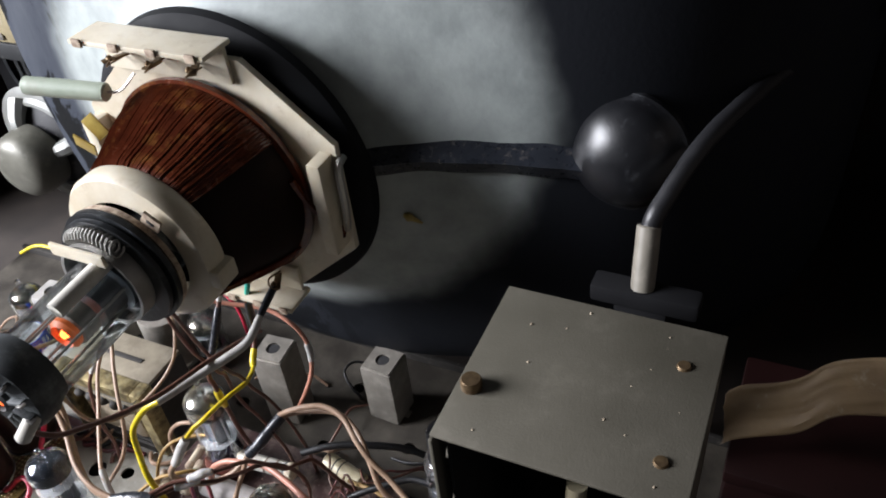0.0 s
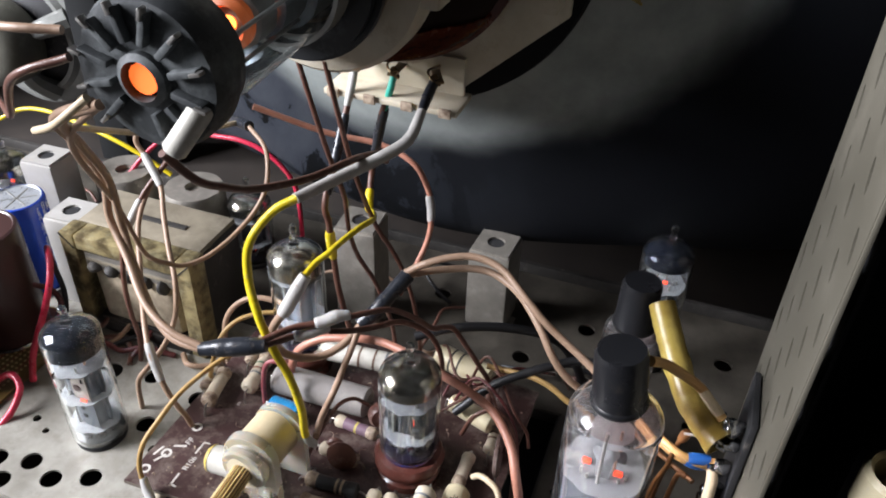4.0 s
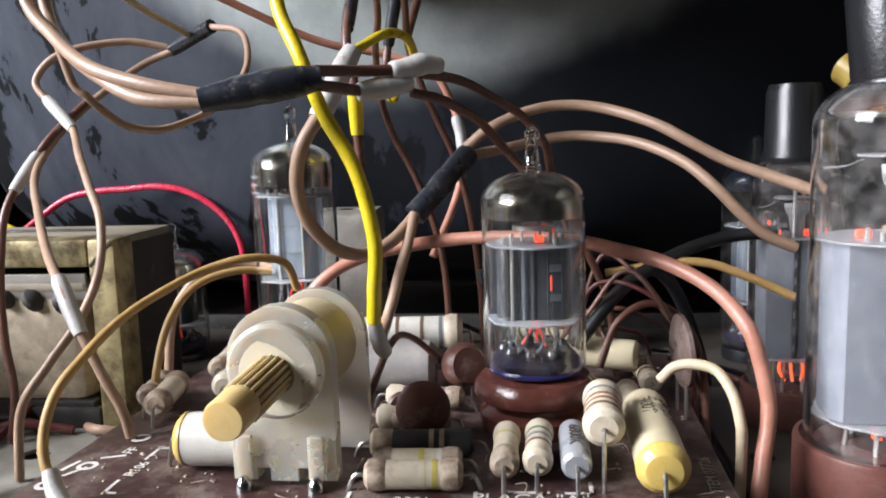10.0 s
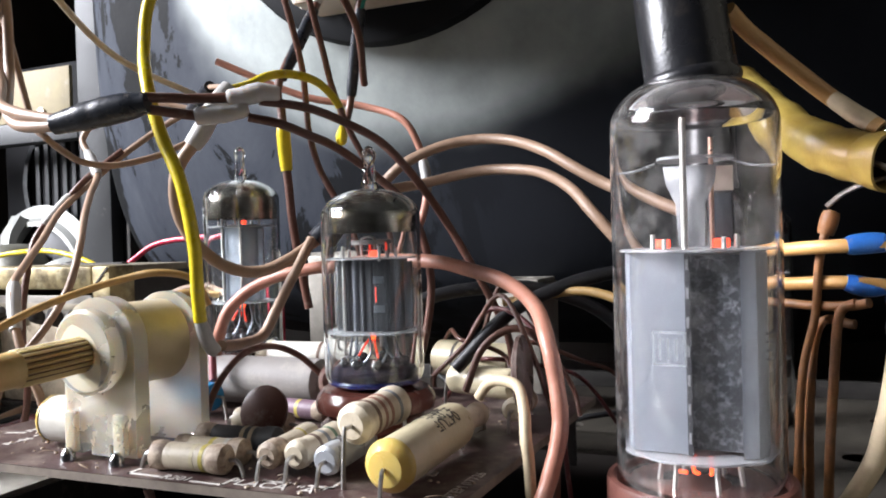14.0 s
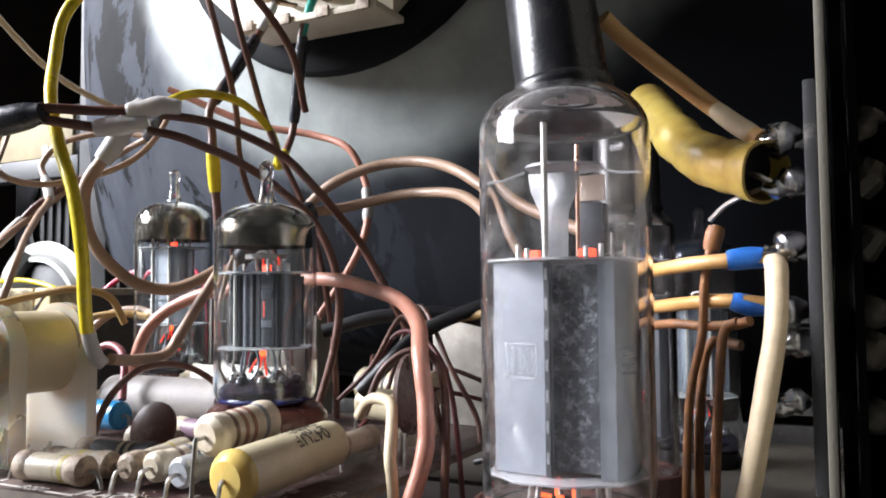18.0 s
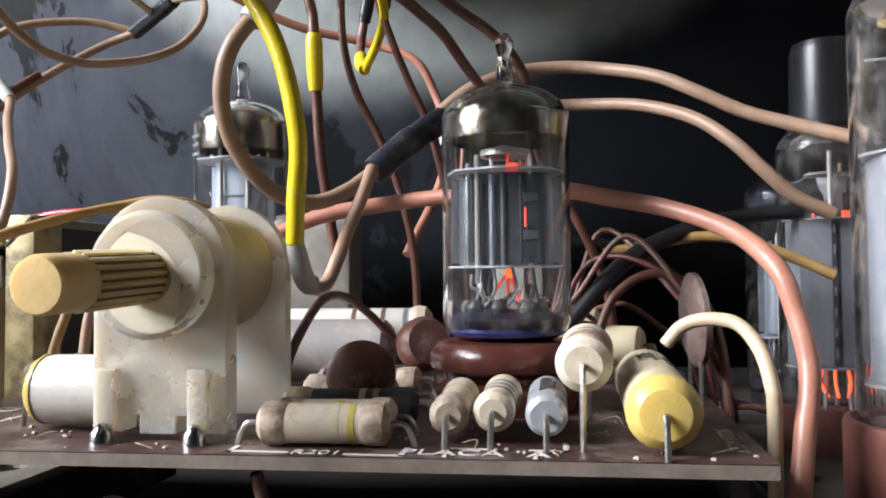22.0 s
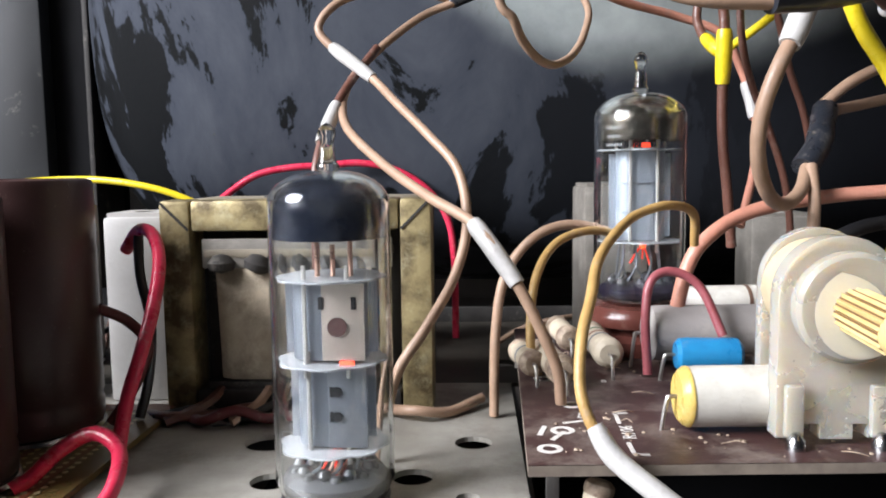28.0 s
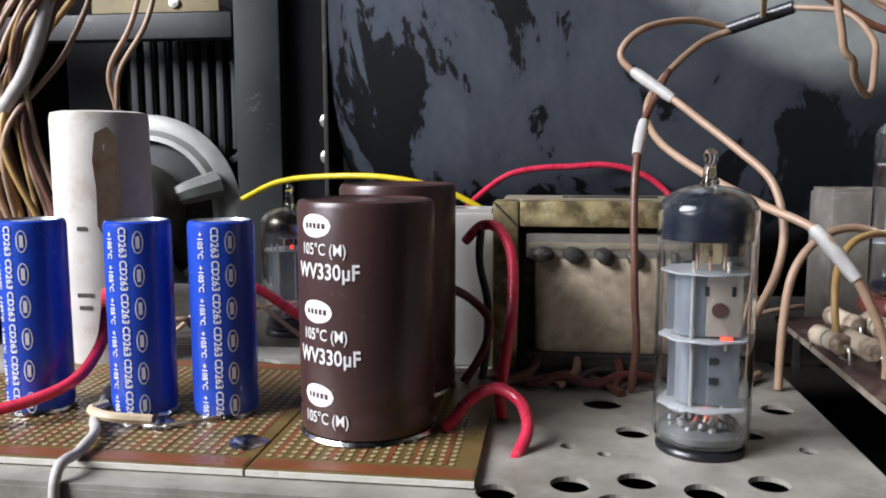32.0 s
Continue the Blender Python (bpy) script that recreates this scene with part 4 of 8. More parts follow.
for k in range(13):
    s = random.uniform(0.00015, 0.0005)
    lathe([(0, 0), (s, 0), (s * 0.7, s * 0.6), (0, s * 0.7)], 5, bm, Matrix.Translation((random.uniform(BX0 + 0.004, BX1 - 0.004), random.uniform(BY0 + 0.004, BY1 - 0.004), BZ)))
ob = part("lid_speck", bm, "paper", hv_box, "pale specks on the lid")
ob["kind"] = "stuff"
part("inner_rod", rod((0.144, -0.012, 0.02), (0.147, -0.004, 0.151), 0.0034, 18), "ivory", hv_box, "cream glass rod inside the cage")
part("coil_cup", lathe([(0.0085, 0), (0.0095, 0.001), (0.0095, 0.014), (0.008, 0.0155), (0.0068, 0.014), (0.0068, 0.002), (0, 0.002)], 28, matrix=Matrix.Translation((0.1445, -0.011, 0.062))), "ivory", hv_box, "cream moulded coil cup")
part("coil_core", block((0.03, 0.03, 0.09), (0.15, 0.012, 0.03), 0.003), "dull_black", hv_box, "dark line transformer core")
strip = part("tag_strip", block((0.002, 0.024, 0.066), (0.1085, 0.012, 0.036), 0.0005), "dark", hv_box, "black tag strip")
for k, (y, z) in enumerate(((0.0055, 0.0605), (0.0050, 0.0525), (0.0050, 0.0420), (0.0050, 0.0312), (0.0060, 0.0260), (0.006, 0.016))):
    part("solder_tag", block((0.0075, 0.0007, 0.0030), (0.1060, y + 0.001, z), 0.0003), "solder", strip)
    part("solder_joint", hose([(0.1078, y + 0.003, z - 0.0006), (0.1052, y + 0.0008, z + 0.0008), (0.1028, y, z - 0.0004), (0.1006, y - 0.0004, z)], 0.0017, 10, lumpy=0.9, per=5, rfun=lambda t: 0.6 + 0.7 * math.sin(math.pi * t)), "solder", strip, "shiny lumpy solder joint")
    part("rivet_end", hose([(0.1148, y - 0.004, z - 0.001), (0.1160, y - 0.0045, z), (0.1172, y - 0.004, z + 0.0022)], 0.0020, 9, lumpy=0.9, per=5), "can", strip, "dull solder lump inside the cage")
part("twisted_end", hose([(0.1000, 0.0090, 0.0618), (0.1022, 0.0072, 0.0602), (0.1040, 0.0068, 0.0612), (0.1060, 0.0062, 0.0606)], 0.0013, 8, lumpy=0.8), "solder", strip)
part("bare_lead", hose([(0.0915, 0.0100, 0.0478), (0.0945, 0.0082, 0.0502), (0.0985, 0.0062, 0.0518), (0.1010, 0.0052, 0.0524)], 0.0005, 6), "tin", strip)

hv_lead = thing("high_voltage_lead", (0, 0, 0), "thick black high-voltage lead with a pale sleeve", "cable")
part("cable", hose([(0.1465, 0.085, 0.184), (0.149, 0.091, 0.192), (0.16, 0.12, 0.206), (0.1805, 0.1734, 0.2085), (0.205, 0.22, 0.21), (0.235, 0.2, 0.24)], 0.0036, 10, lumpy=0.05), "w_black", hv_lead)
part("sleeve", lathe([(0.0035, 0), (0.0044, 0), (0.0044, 0.024), (0.0035, 0.0245)], 14, matrix=along((0.1477, 0.0744, 0.164), (0.146, 0.0862, 0.1865))), mat("aged_lead_sleeve", (0.24, 0.22, 0.18), (0.15, 0.135, 0.11), rough=0.45, scale=120, dust=0.2), hv_lead, "greyish white end sleeve")
part("grommet", block((0.040, 0.010, 0.008), (0.149, 0.0745, 0.1615), 0.002), "dull_black", hv_lead)
part("holder", block((0.02, 0.008, 0.1735), (0.148, 0.075, 0.0708), 0.002), "dull_black", hv_lead)
bm = bmesh.new()
ridge = spline([(0.183, 0.098, 0.094), (0.190, 0.100, 0.099), (0.209, 0.101, 0.109), (0.224, 0.103, 0.124), (0.260, 0.106, 0.132), (0.300, 0.110, 0.128)], 10)
grid = []
for i, q in enumerate(ridge):
    row = []
    for j in range(19):
        f = j / 18
        w = Vector((q.x * 30 + f * 3.8, q.y * 30, f * 3.1))
        crease = noise.noise(w * 0.9) * 0.0022 + noise.noise(w * 2.6 + Vector((5, 1, 0))) * 0.0009
        row.append(bm.verts.new(q + Vector((0.003 * f + crease, -0.012 * f + 0.6 * crease, -0.020 * f + 0.6 * crease))))
    grid.append(row)
for ra, rb in zip(grid, grid[1:]):
    for j in range(18):
        bm.faces.new((ra[j], ra[j + 1], rb[j + 1], rb[j]))
leather = put("paper_sheet", bm, mat("tan_board", (0.21, 0.14, 0.07), (0.13, 0.085, 0.045), rough=0.7, scale=60, dust=0.2))
leather.modifiers.new("sheet", "SOLIDIFY").thickness = 0.0012
tagged(leather, "creased tan paper sheet lying over a dark red box", "paper")
red_box = thing("red_box", (0.262, 0.116, CZ), "dark red lacquered wooden box beside the cage", "box")
part("body", block((0.145, 0.070, 0.070), (0, 0, 0.035), 0.003), "red_lacquer", red_box)
part("lid", block((0.147, 0.072, 0.008), (0, 0, 0.0743), 0.002), "red_lacquer", red_box)

# ---- mains transformer ----
transformer = thing("transformer", (-0.148, 0.0535, CZ), "laminated transformer in a brassy clamp frame with paper winding", "transformer")
TW, TD, TH = 0.068, 0.039, 0.054
FD = 0.011   # depth of the brassy front frame
for s in (-1, 1):
    part("frame_upright", block((0.0078, FD, TH), (s * (TW / 2 - 0.0039), -TD / 2 + FD / 2, TH / 2), 0.0012), "brass", transformer)
    part("lamination_side", block((0.0068, TD - FD - 0.0004, TH - 0.003), (s * (TW / 2 - 0.0046), FD / 2, TH / 2 - 0.001), 0.0008), "iron", transformer, "black lamination stack")
part("frame_top", block((TW - 0.016, FD, 0.0078), (0, -TD / 2 + FD / 2, TH - 0.0039), 0.0012), "brass", transformer)
part("top_cover", block((TW - 0.004, TD - FD - 0.0004, 0.004), (0, FD / 2, TH - 0.0022), 0.0008), "dusty_tin", transformer, "dusty tan top plate")
part("top_slot", block((0.03, 0.003, 0.0008), (0.002, 0.004, TH), 0.0002), "iron", transformer)
for s in (-1, 1):
    part("mitre_seam", block((0.0006, 0.0004, 0.0098), (s * (TW / 2 - 0.004), -TD / 2 - 0.0001, TH - 0.0040), rot=Matrix.Rotation(s * 0.785, 4, "Y")), "iron", transformer)
part("frame_foot", block((TW - 0.0162, TD, 0.006), (0, 0, 0.003), 0.0008), "iron", transformer)
part("core", block((TW - 0.0164, 0.0262, TH - 0.0102), (0, 0.0052, TH / 2 + 0.0008)), "iron", transformer)
bm = block((0.043, 0.034, 0.033), (0, -0.0005, 0.0235), 0.004)
for v in bm.verts:
    v.co += Vector((noise.noise(v.co * 200), noise.noise(v.co * 190 + Vector((3, 0, 0))), 0)) * 0.0012
part("winding", bm, "paper", transformer, "wax-paper wrapped winding")
part("bobbin", block((0.047, 0.036, 0.0022), (0, 0, 0.0405), 0.0005), "dusty_tin", transformer)
part("bobbin_lip", block((0.048, 0.0014, 0.0075), (0, -0.0170, 0.0405), 0.0004), "can", transformer, "dusty grey metal lip over the winding")
part("bobbin", block((0.047, 0.036, 0.0022), (0, 0, 0.0065), 0.0005), "iron", transformer)
for k in range(5):
    part("terminal_blob", lathe([(0, 0), (0.0032, 0.001), (0.0036, 0.0028), (0.002, 0.0046), (0, 0.005)], 12, matrix=Matrix.Translation((-0.019 + 0.0085 * k, -0.018, 0.0355)) @ Matrix.Rotation(0.3 * k, 4, "Y")), "iron", transformer)
for k in range(3):
    part("winding_lead", hose([(-0.02 + 0.012 * k, -0.016, 0.006), (-0.022 + 0.013 * k, -0.026, 0.004), (-0.03 + 0.016 * k, -0.031, 0.0012)], 0.0013, 6), ("w_brown", "w_tan", "w_maroon")[k], transformer)

# ---- coil cans ----
def coil_can(x, y, ztop, w=0.02, d=0.02, rot=0.0, mat_="can", label="dusty aluminium coil can with a tuning hole"):
    h = ztop - CZ
    t = thing("coil_can", (x, y, CZ), label, "coil can", "coil cans", (0, 0, rot))
    part("shell", block((w, d, h - 0.001), (0, 0, (h - 0.001) / 2), 0.0014), mat_, t)
    bm = plate([(-w / 2 + 0.001, -d / 2 + 0.001), (w / 2 - 0.001, -d / 2 + 0.001), (w / 2 - 0.001, d / 2 - 0.001), (-w / 2 + 0.001, d / 2 - 0.001)], [(0, 0, 0.0042)], h - 0.0012, h)
    lid = part("cap", bm, mat_, t, smooth=False)
    part("tuning_core", lathe([(0.004, h - 0.0011), (0.004, h - 0.0009), (0.002, h - 0.0008), (0, h - 0.0008)], 16), "dark", lid)
    part("flange", block((w + 0.005, 0.005, 0.0012), (0, 0, 0.0006), 0.0003), mat_, t)
    return t


coil_can(-0.061, 0.0912, 0.040, rot=4)
coil_can(-0.0023, 0.1129, 0.029, rot=-3)
M["white_can"] = mat("white_painted_can", (0.47, 0.455, 0.43), (0.36, 0.345, 0.32), rough=0.5, scale=80, dust=0.25)
for x, y, h in ((-0.192, 0.054, 0.0345), (-0.2365, 0.0880, 0.036)):
    coil_can(x, y, h, 0.019, 0.019, 2, "white_can", "off-white painted coil can with a tuning hole")


def round_can(x, y, ztop, r):
    h = ztop - CZ
    t = thing("round_coil_can", (x, y, CZ), "round grey aluminium can with a hole in its top", "coil can", "coil cans")
    part("shell", lathe([(r, 0), (r, h - 0.002), (r - 0.001, h), (0.0045, h), (0.0045, h - 0.003), (0, h - 0.003)], 36), "can", t)
    part("rim", lathe([(r + 0.0006, 0), (r + 0.0006, 0.003), (r, 0.0035)], 36), "zinc", t)
    return t


round_can(-0.161, 0.1037, 0.0262, 0.0155)
round_can(-0.2075, 0.108, 0.0235, 0.0155)


# ---- radio tubes ----
def tube_envelope(r, h, dome=0.55, seg=44):
    prof = [(r * 0.72, 0.0), (r * 0.93, 0.0012), (r, 0.0032), (r, h - r * dome)]
    for k in range(1, 13):
        a = math.pi / 2 * k / 12
        prof.append((r * (0.16 + 0.84 * math.cos(a)) if k < 12 else r * 0.16, h - r * dome * (1 - math.sin(a))))
    return prof


def bulb_shell(env, tip=None, wall=0.0007, seg=56, lift=0.0):
    """A closed glass shell of even wall; with tip the drawn-off end stands solid on its top."""
    h = env[-1][1]
    outer = list(env)
    if tip:
        outer += [(0.0022, h + 0.0006), (0.0016, h + 0.0018), (0.0014, h + 0.45 * (tip - h)), (0.0011, h + 0.56 * (tip - h)), (0.0016, h + 0.72 * (tip - h)), (0.0016, h + 0.84 * (tip - h)), (0.0009, tip - 0.0005), (0, tip)]
    else:
        outer += [(0, h + 0.0002)]
    inner = [(max(r - wall, 0.0), z - (wall if r < env[3][0] * 0.98 and z > h * 0.5 else 0.0)) for r, z in env[1:]]
    inner[-1] = (0, inner[-1][1])
    seam = [(env[0][0] * 0.5, 0.0008)]
    bm = lathe([(r, z + lift) for r, z in seam + outer], seg)
    lathe([(r, z + lift) for r, z in inner[::-1] + seam], seg, bm)
    bmesh.ops.remove_doubles(bm, verts=bm.verts, dist=1e-6)
    return bm


def frayed_disc(r, z, thick, seed_, lobes=8, amount=0.05):
    """A thin mica spacer with a toothed, slightly torn rim."""
    rnd = random.Random(seed_)
    seg = 64
    rim = [r * (1 + amount * max(-1, min(0.6, 1.6 * math.cos(lobes * 2 * math.pi * k / seg))) * rnd.uniform(0.6, 1.0)) for k in range(seg)]
    bm = bmesh.new()
    rings = []
    for zz in (z, z + thick):
        rings.append([bm.verts.new((q * math.cos(2 * math.pi * k / seg), q * math.sin(2 * math.pi * k / seg), zz)) for k, q in enumerate(rim)])
    for k in range(seg):
        bm.faces.new((rings[0][k], rings[0][(k + 1) % seg], rings[1][(k + 1) % seg], rings[1][k]))
    bm.faces.new(rings[1])
    bm.faces.new(rings[0][::-1])
    return bm


def noval(x, y, z0, h, tip, micas, getter, seat, name="vacuum_tube", label="", anodes=None, getter_h=0.009, r=0.011, ring=True, glow_top=True, base_mat="rubber", stem="stem_dark"):
    """A nine-pin glass tube: bulb, tip, getter mirror, mica spacers, anode plates, heater ends, pins, on a socket."""
    t = thing(name, (x, y, z0), label, "vacuum tube", "vacuum tubes")
    env = tube_envelope(r, h)
    bulb = part("envelope", bulb_shell(env, tip), "bulb_glass", t, "clear glass bulb with a drawn-off tip")
    bulb.visible_shadow = False
    w = 0.0009
    inner = [(max(rr - w, 0.0012), z - w) for rr, z in env if z > h - getter_h]
    inner = [(r - w, h - getter_h)] + inner
    part("getter_film", lathe(inner + [(0, inner[-1][1])], 48), getter, bulb, "silvery getter film" if getter == "getter" else "black getter film")
    if ring and getter == "getter":
        part("getter_ring", lathe([(0.0036, h - getter_h - 0.0026), (0.0044, h - getter_h - 0.0026), (0.0044, h - getter_h - 0.0016), (0.0036, h - getter_h - 0.0016)], 24), "zinc", t)
        part("getter_post", rod((0.0035, 0.001, micas[-1]), (0.0038, 0.0, h - getter_h - 0.002), 0.0004, 6), "zinc", t)
    for k, z in enumerate(micas):
        part("mica_spacer", frayed_disc(r - 0.0011, z, 0.00035, int(1e5 * (x + 1)) + k), "mica", t, "frayed white mica disc")
    for za, zb, w, d, m in anodes:
        bm = bmesh.new()
        prof = []
        for k in range(28):
            a = 2 * math.pi * k / 28
            c, s = math.cos(a), math.sin(a)
            rr = (abs(c / w) ** 3 + abs(s / d) ** 3) ** (-1 / 3)
            prof.append((rr * c, rr * s))
        lo = [bm.verts.new((px, py, za)) for px, py in prof]
        hi = [bm.verts.new((px, py, zb)) for px, py in prof]
        for k in range(28):
            bm.faces.new((lo[k], lo[(k + 1) % 28], hi[(k + 1) % 28], hi[k]))
        bm.faces.new(hi)
        part("anode", bm, m, t, "folded sheet anode")
        for sx in (-1, 1):
            part("anode_fin", block((0.0018, 0.0007, zb - za - 0.001), (sx * (w + 0.0007), 0, (za + zb) / 2)), m, t)
            part("support_rod", rod((sx * w * 0.55, -d - 0.0006, za - 0.003), (sx * w * 0.55, -d - 0.0006, zb + 0.003), 0.0004, 6), "zinc", t)
    zb = micas[0]
    for k in range(9):
        a = 2 * math.pi * k / 9 + 0.4
        part("lead_pin", hose([(0.0062 * math.cos(a), 0.0062 * math.sin(a), 0.001), (0.0062 * math.cos(a), 0.0062 * math.sin(a), 0.0042), (0.0052 * math.cos(a + 0.5), 0.0052 * math.sin(a + 0.5), 0.5 * zb + 0.002), (0.0045 * math.cos(a + 0.4), 0.0045 * math.sin(a + 0.4), zb)], 0.0003, 5, per=3), "anode", t)
    for k, (ex, ez) in enumerate(((-0.0026, 0.0052), (0.0004, 0.0042), (0.0022, 0.0056))):
        part("heater_leg", hose([(0.0006, -0.0012, zb - 0.0006), (0.0006 + 0.5 * (ex - 0.0006), -0.0020, zb - 0.5 * ez), (ex, -0.0024, zb - ez)], 0.00026, 6, per=3), "heater_ember", t, "dull red heater leg")
    part("heater_end", lathe([(0, 0), (0.0006, 0.0002), (0.0008, 0.0010), (0.0004, 0.0016), (0, 0.0017)], 10, matrix=Matrix.Translation((0.0006, -0.0016, zb - 0.0018))), "heater", t, "glowing orange heater end")
    if glow_top:
        part("cathode_tab", block((0.0020, 0.0009, 0.0014), (0.0012, -0.0012, micas[-1] + 0.0012), 0.0002), "heater_dim", t, "glowing cathode tab")
        part("cathode_strap", hose([(0.0014, -0.0012, micas[-1] + 0.002), (0.0012, -0.0010, micas[-1] + 0.0046), (-0.0022, -0.0005, micas[-1] + 0.0044), (-0.0024, 0.0, micas[-1] + 0.0006)], 0.0003, 5, per=3), "zinc", t)
        for k, px in enumerate((-0.0062, -0.0045, 0.0042, 0.006)):
            part("rod_end", rod((px, -0.003 + 0.001 * k, micas[-1]), (px, -0.003 + 0.001 * k, micas[-1] + 0.0018 + 0.0004 * (k % 2)), 0.00035, 6), "zinc", t)
    if stem:
        part("stem_disc", lathe([(0, 0.0018), (r * 0.84, 0.0018), (r * 0.89, 0.0026), (r * 0.89, 0.0036), (r * 0.80, 0.0046), (r * 0.5, 0.0052), (0, 0.0052)], 40), stem, t, "dark blue-black stem seal")
        for k in range(9):
            a = 2 * math.pi * k / 9 + 0.4
            part("pin_bead", lathe([(0, 0), (0.0011, 0.0003), (0.0014, 0.0012), (0.0009, 0.0022), (0, 0.0025)], 10, matrix=Matrix.Translation((0.0066 * math.cos(a), 0.0066 * math.sin(a), 0.0044))), "bead", t)
    s = seat
    if s > 0:
        if base_mat == "brown":
            prof = [(0.0085, 0.0), (0.0120, 0.0), (0.0123, s * 0.3), (0.0106, s * 0.42), (0.0106, s * 0.5), (0.0130, s * 0.60), (0.0134, s * 0.72), (0.0132, s * 0.84), (0.0118, s * 0.98), (0.0085, s), (0, s)]
        else:
            prof = [(0.0095, 0), (0.0101, 0), (0.0102, s * 0.6), (0.0098, s), (0, s)]
        bm = lathe(prof, 48)
        if base_mat == "brown":
            for v in bm.verts:
                if v.co.z > s * 0.45:
                    v.co.xy *= 1 - 0.035 * max(0, math.cos(5 * math.atan2(v.co.y, v.co.x) + 0.6)) ** 4
        bmesh.ops.translate(bm, vec=(0, 0, -s), verts=bm.verts)
        part("socket", bm, "socket_brown" if base_mat == "brown" else base_mat, t, "brown moulded socket" if base_mat == "brown" else "dark socket")
    return t



v1 = noval(0, 0, 0.0115, 0.0435, 0.0533, (0.0122, 0.0282), "getter", 0.0115, label="glowing miniature tube in a brown socket on the board",
           anodes=[(0.0126, 0.0281, 0.0080, 0.0042, "anode_dark")], base_mat="brown", getter_h=0.0095)
for k, (px, wd) in enumerate(((-0.0058, 0.0016), (-0.0038, 0.0014), (-0.0019, 0.0014), (0.0000, 0.0013))):
    part("anode_flute", lathe([(0, 0), (wd * 0.5, 0), (wd * 0.5, 0.0152), (0, 0.0152)], 12, matrix=Matrix.Translation((px, -0.0040, 0.0127))), ("flute", "anode_dark", "anode", "anode_dark")[k], v1, "rolled anode flute")
part("side_plate", block((0.0030, 0.0005, 0.0150), (0.0052, -0.0047, 0.0203), 0.0002, rot=Matrix.Rotation(0.3, 4, "Z")), "anode_dark", v1)
for zz in (0.0176, 0.0238):
    part("ladder_rung", block((0.0024, 0.0004, 0.0015), (0.0044, -0.0053, zz), 0.0001, rot=Matrix.Rotation(0.3, 4, "Z")), "anode", v1)
for sx in (-0.0014, 0.0014):
    part("ladder_rail", block((0.0004, 0.0004, 0.0148), (0.0044 + sx, -0.0053 + 0.3 * sx, 0.0203), rot=Matrix.Rotation(0.3, 4, "Z")), "anode_dark", v1)
for px, z in ((-0.0052, 0.0112), (-0.0036, 0.0098)):
    part("serpentine_lead", hose([(px, -0.0062, z), (px, -0.0062, z - 0.0022), (px + 0.0018, -0.0060, z - 0.0028), (px + 0.0019, -0.0058, z - 0.0050)], 0.00026, 6, per=3), "tin", v1, "bright bent lead")
part("blue_ring", lathe([(0.0088, 0.0012), (0.0095, 0.0009), (0.0098, 0.0016), (0.0094, 0.0023), (0.0088, 0.0020)], 48), mat("blue_glass_ring", (0.012, 0.016, 0.085), (0.008, 0.01, 0.05), rough=0.15, scale=200), v1, "dark blue ring round the foot")
part("cathode_strap", hose([(0.0006, -0.0014, 0.0292), (0.0006, -0.0016, 0.0316), (0.0024, -0.0014, 0.0322), (0.0042, -0.0012, 0.0316), (0.0042, -0.0010, 0.0292)], 0.00024, 6, per=4), "heater_ember", v1, "dull red cathode strap")
part("heater_core", hose([(0.0036, -0.0049, 0.0190), (0.0036, -0.0049, 0.0222)], 0.00022, 6, smooth=False), "heater_ember", v1, "red cathode behind the ladder")

v2 = noval(-0.063, 0.036, 0.0115, 0.051, 0.061, (0.0152, 0.0372), "getter", 0.0115, label="tall clear miniature tube with a pale grey anode",
           anodes=[(0.0158, 0.037, 0.0058, 0.0045, "anode_v2")], base_mat="brown", getter_h=0.0115)
for za in (0.0225, 0.0295):
    part("anode_crease", block((0.0102, 0.0003, 0.0003), (0, -0.0047, za)), "anode", v2)
for px in (-0.0028, 0.0028):
    part("anode_crease", block((0.0003, 0.0003, 0.0205), (px, -0.0047, 0.0264)), "anode", v2)
for z, ww in ((0.0385, 0.0042), (0.0405, 0.0034), (0.0425, 0.0042)):
    part("print_bar", wrap(block((ww, 0.00004, 0.0006), (-0.0085, 0, z)), 0.0111), "glass_print", v2, "worn pale type mark on the glass")

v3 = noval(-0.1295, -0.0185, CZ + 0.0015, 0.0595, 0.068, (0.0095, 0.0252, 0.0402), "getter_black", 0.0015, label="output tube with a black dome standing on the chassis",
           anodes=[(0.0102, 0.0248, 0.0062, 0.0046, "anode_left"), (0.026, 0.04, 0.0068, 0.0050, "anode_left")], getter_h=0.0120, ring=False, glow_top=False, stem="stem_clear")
upper = part("upper_panel", block((0.0074, 0.0005, 0.0136), (0.0030, -0.0057, 0.0330), 0.0001), mat("tan_tinted_plate", (0.33, 0.285, 0.245), (0.25, 0.215, 0.185), rough=0.35, metal=0.5, scale=150), v3, "brownish tinted anode plate")
lower = part("lower_panel", block((0.0068, 0.0005, 0.0144), (0.0034, -0.0053, 0.0175), 0.0001), mat("mid_grey_plate", (0.115, 0.125, 0.14), (0.085, 0.093, 0.105), rough=0.45, metal=0.4, scale=150), v3, "mid grey anode plate")
part("anode_hole", lathe([(0, 0), (0.0017, 0), (0.0017, 0.0003), (0, 0.0003)], 22, matrix=along((0.0020, -0.0060, 0.0322), (0.0020, -0.0072, 0.0322))), mat("rusty_hole", (0.045, 0.012, 0.009), (0.02, 0.006, 0.005), rough=0.5), upper, "rust-brown round hole in the anode")
for px in (-0.0008, 0.0049):
    part("anode_slot", block((0.0009, 0.0003, 0.0022), (px, -0.0060, 0.0364), 0.0001), "dull_black", upper)
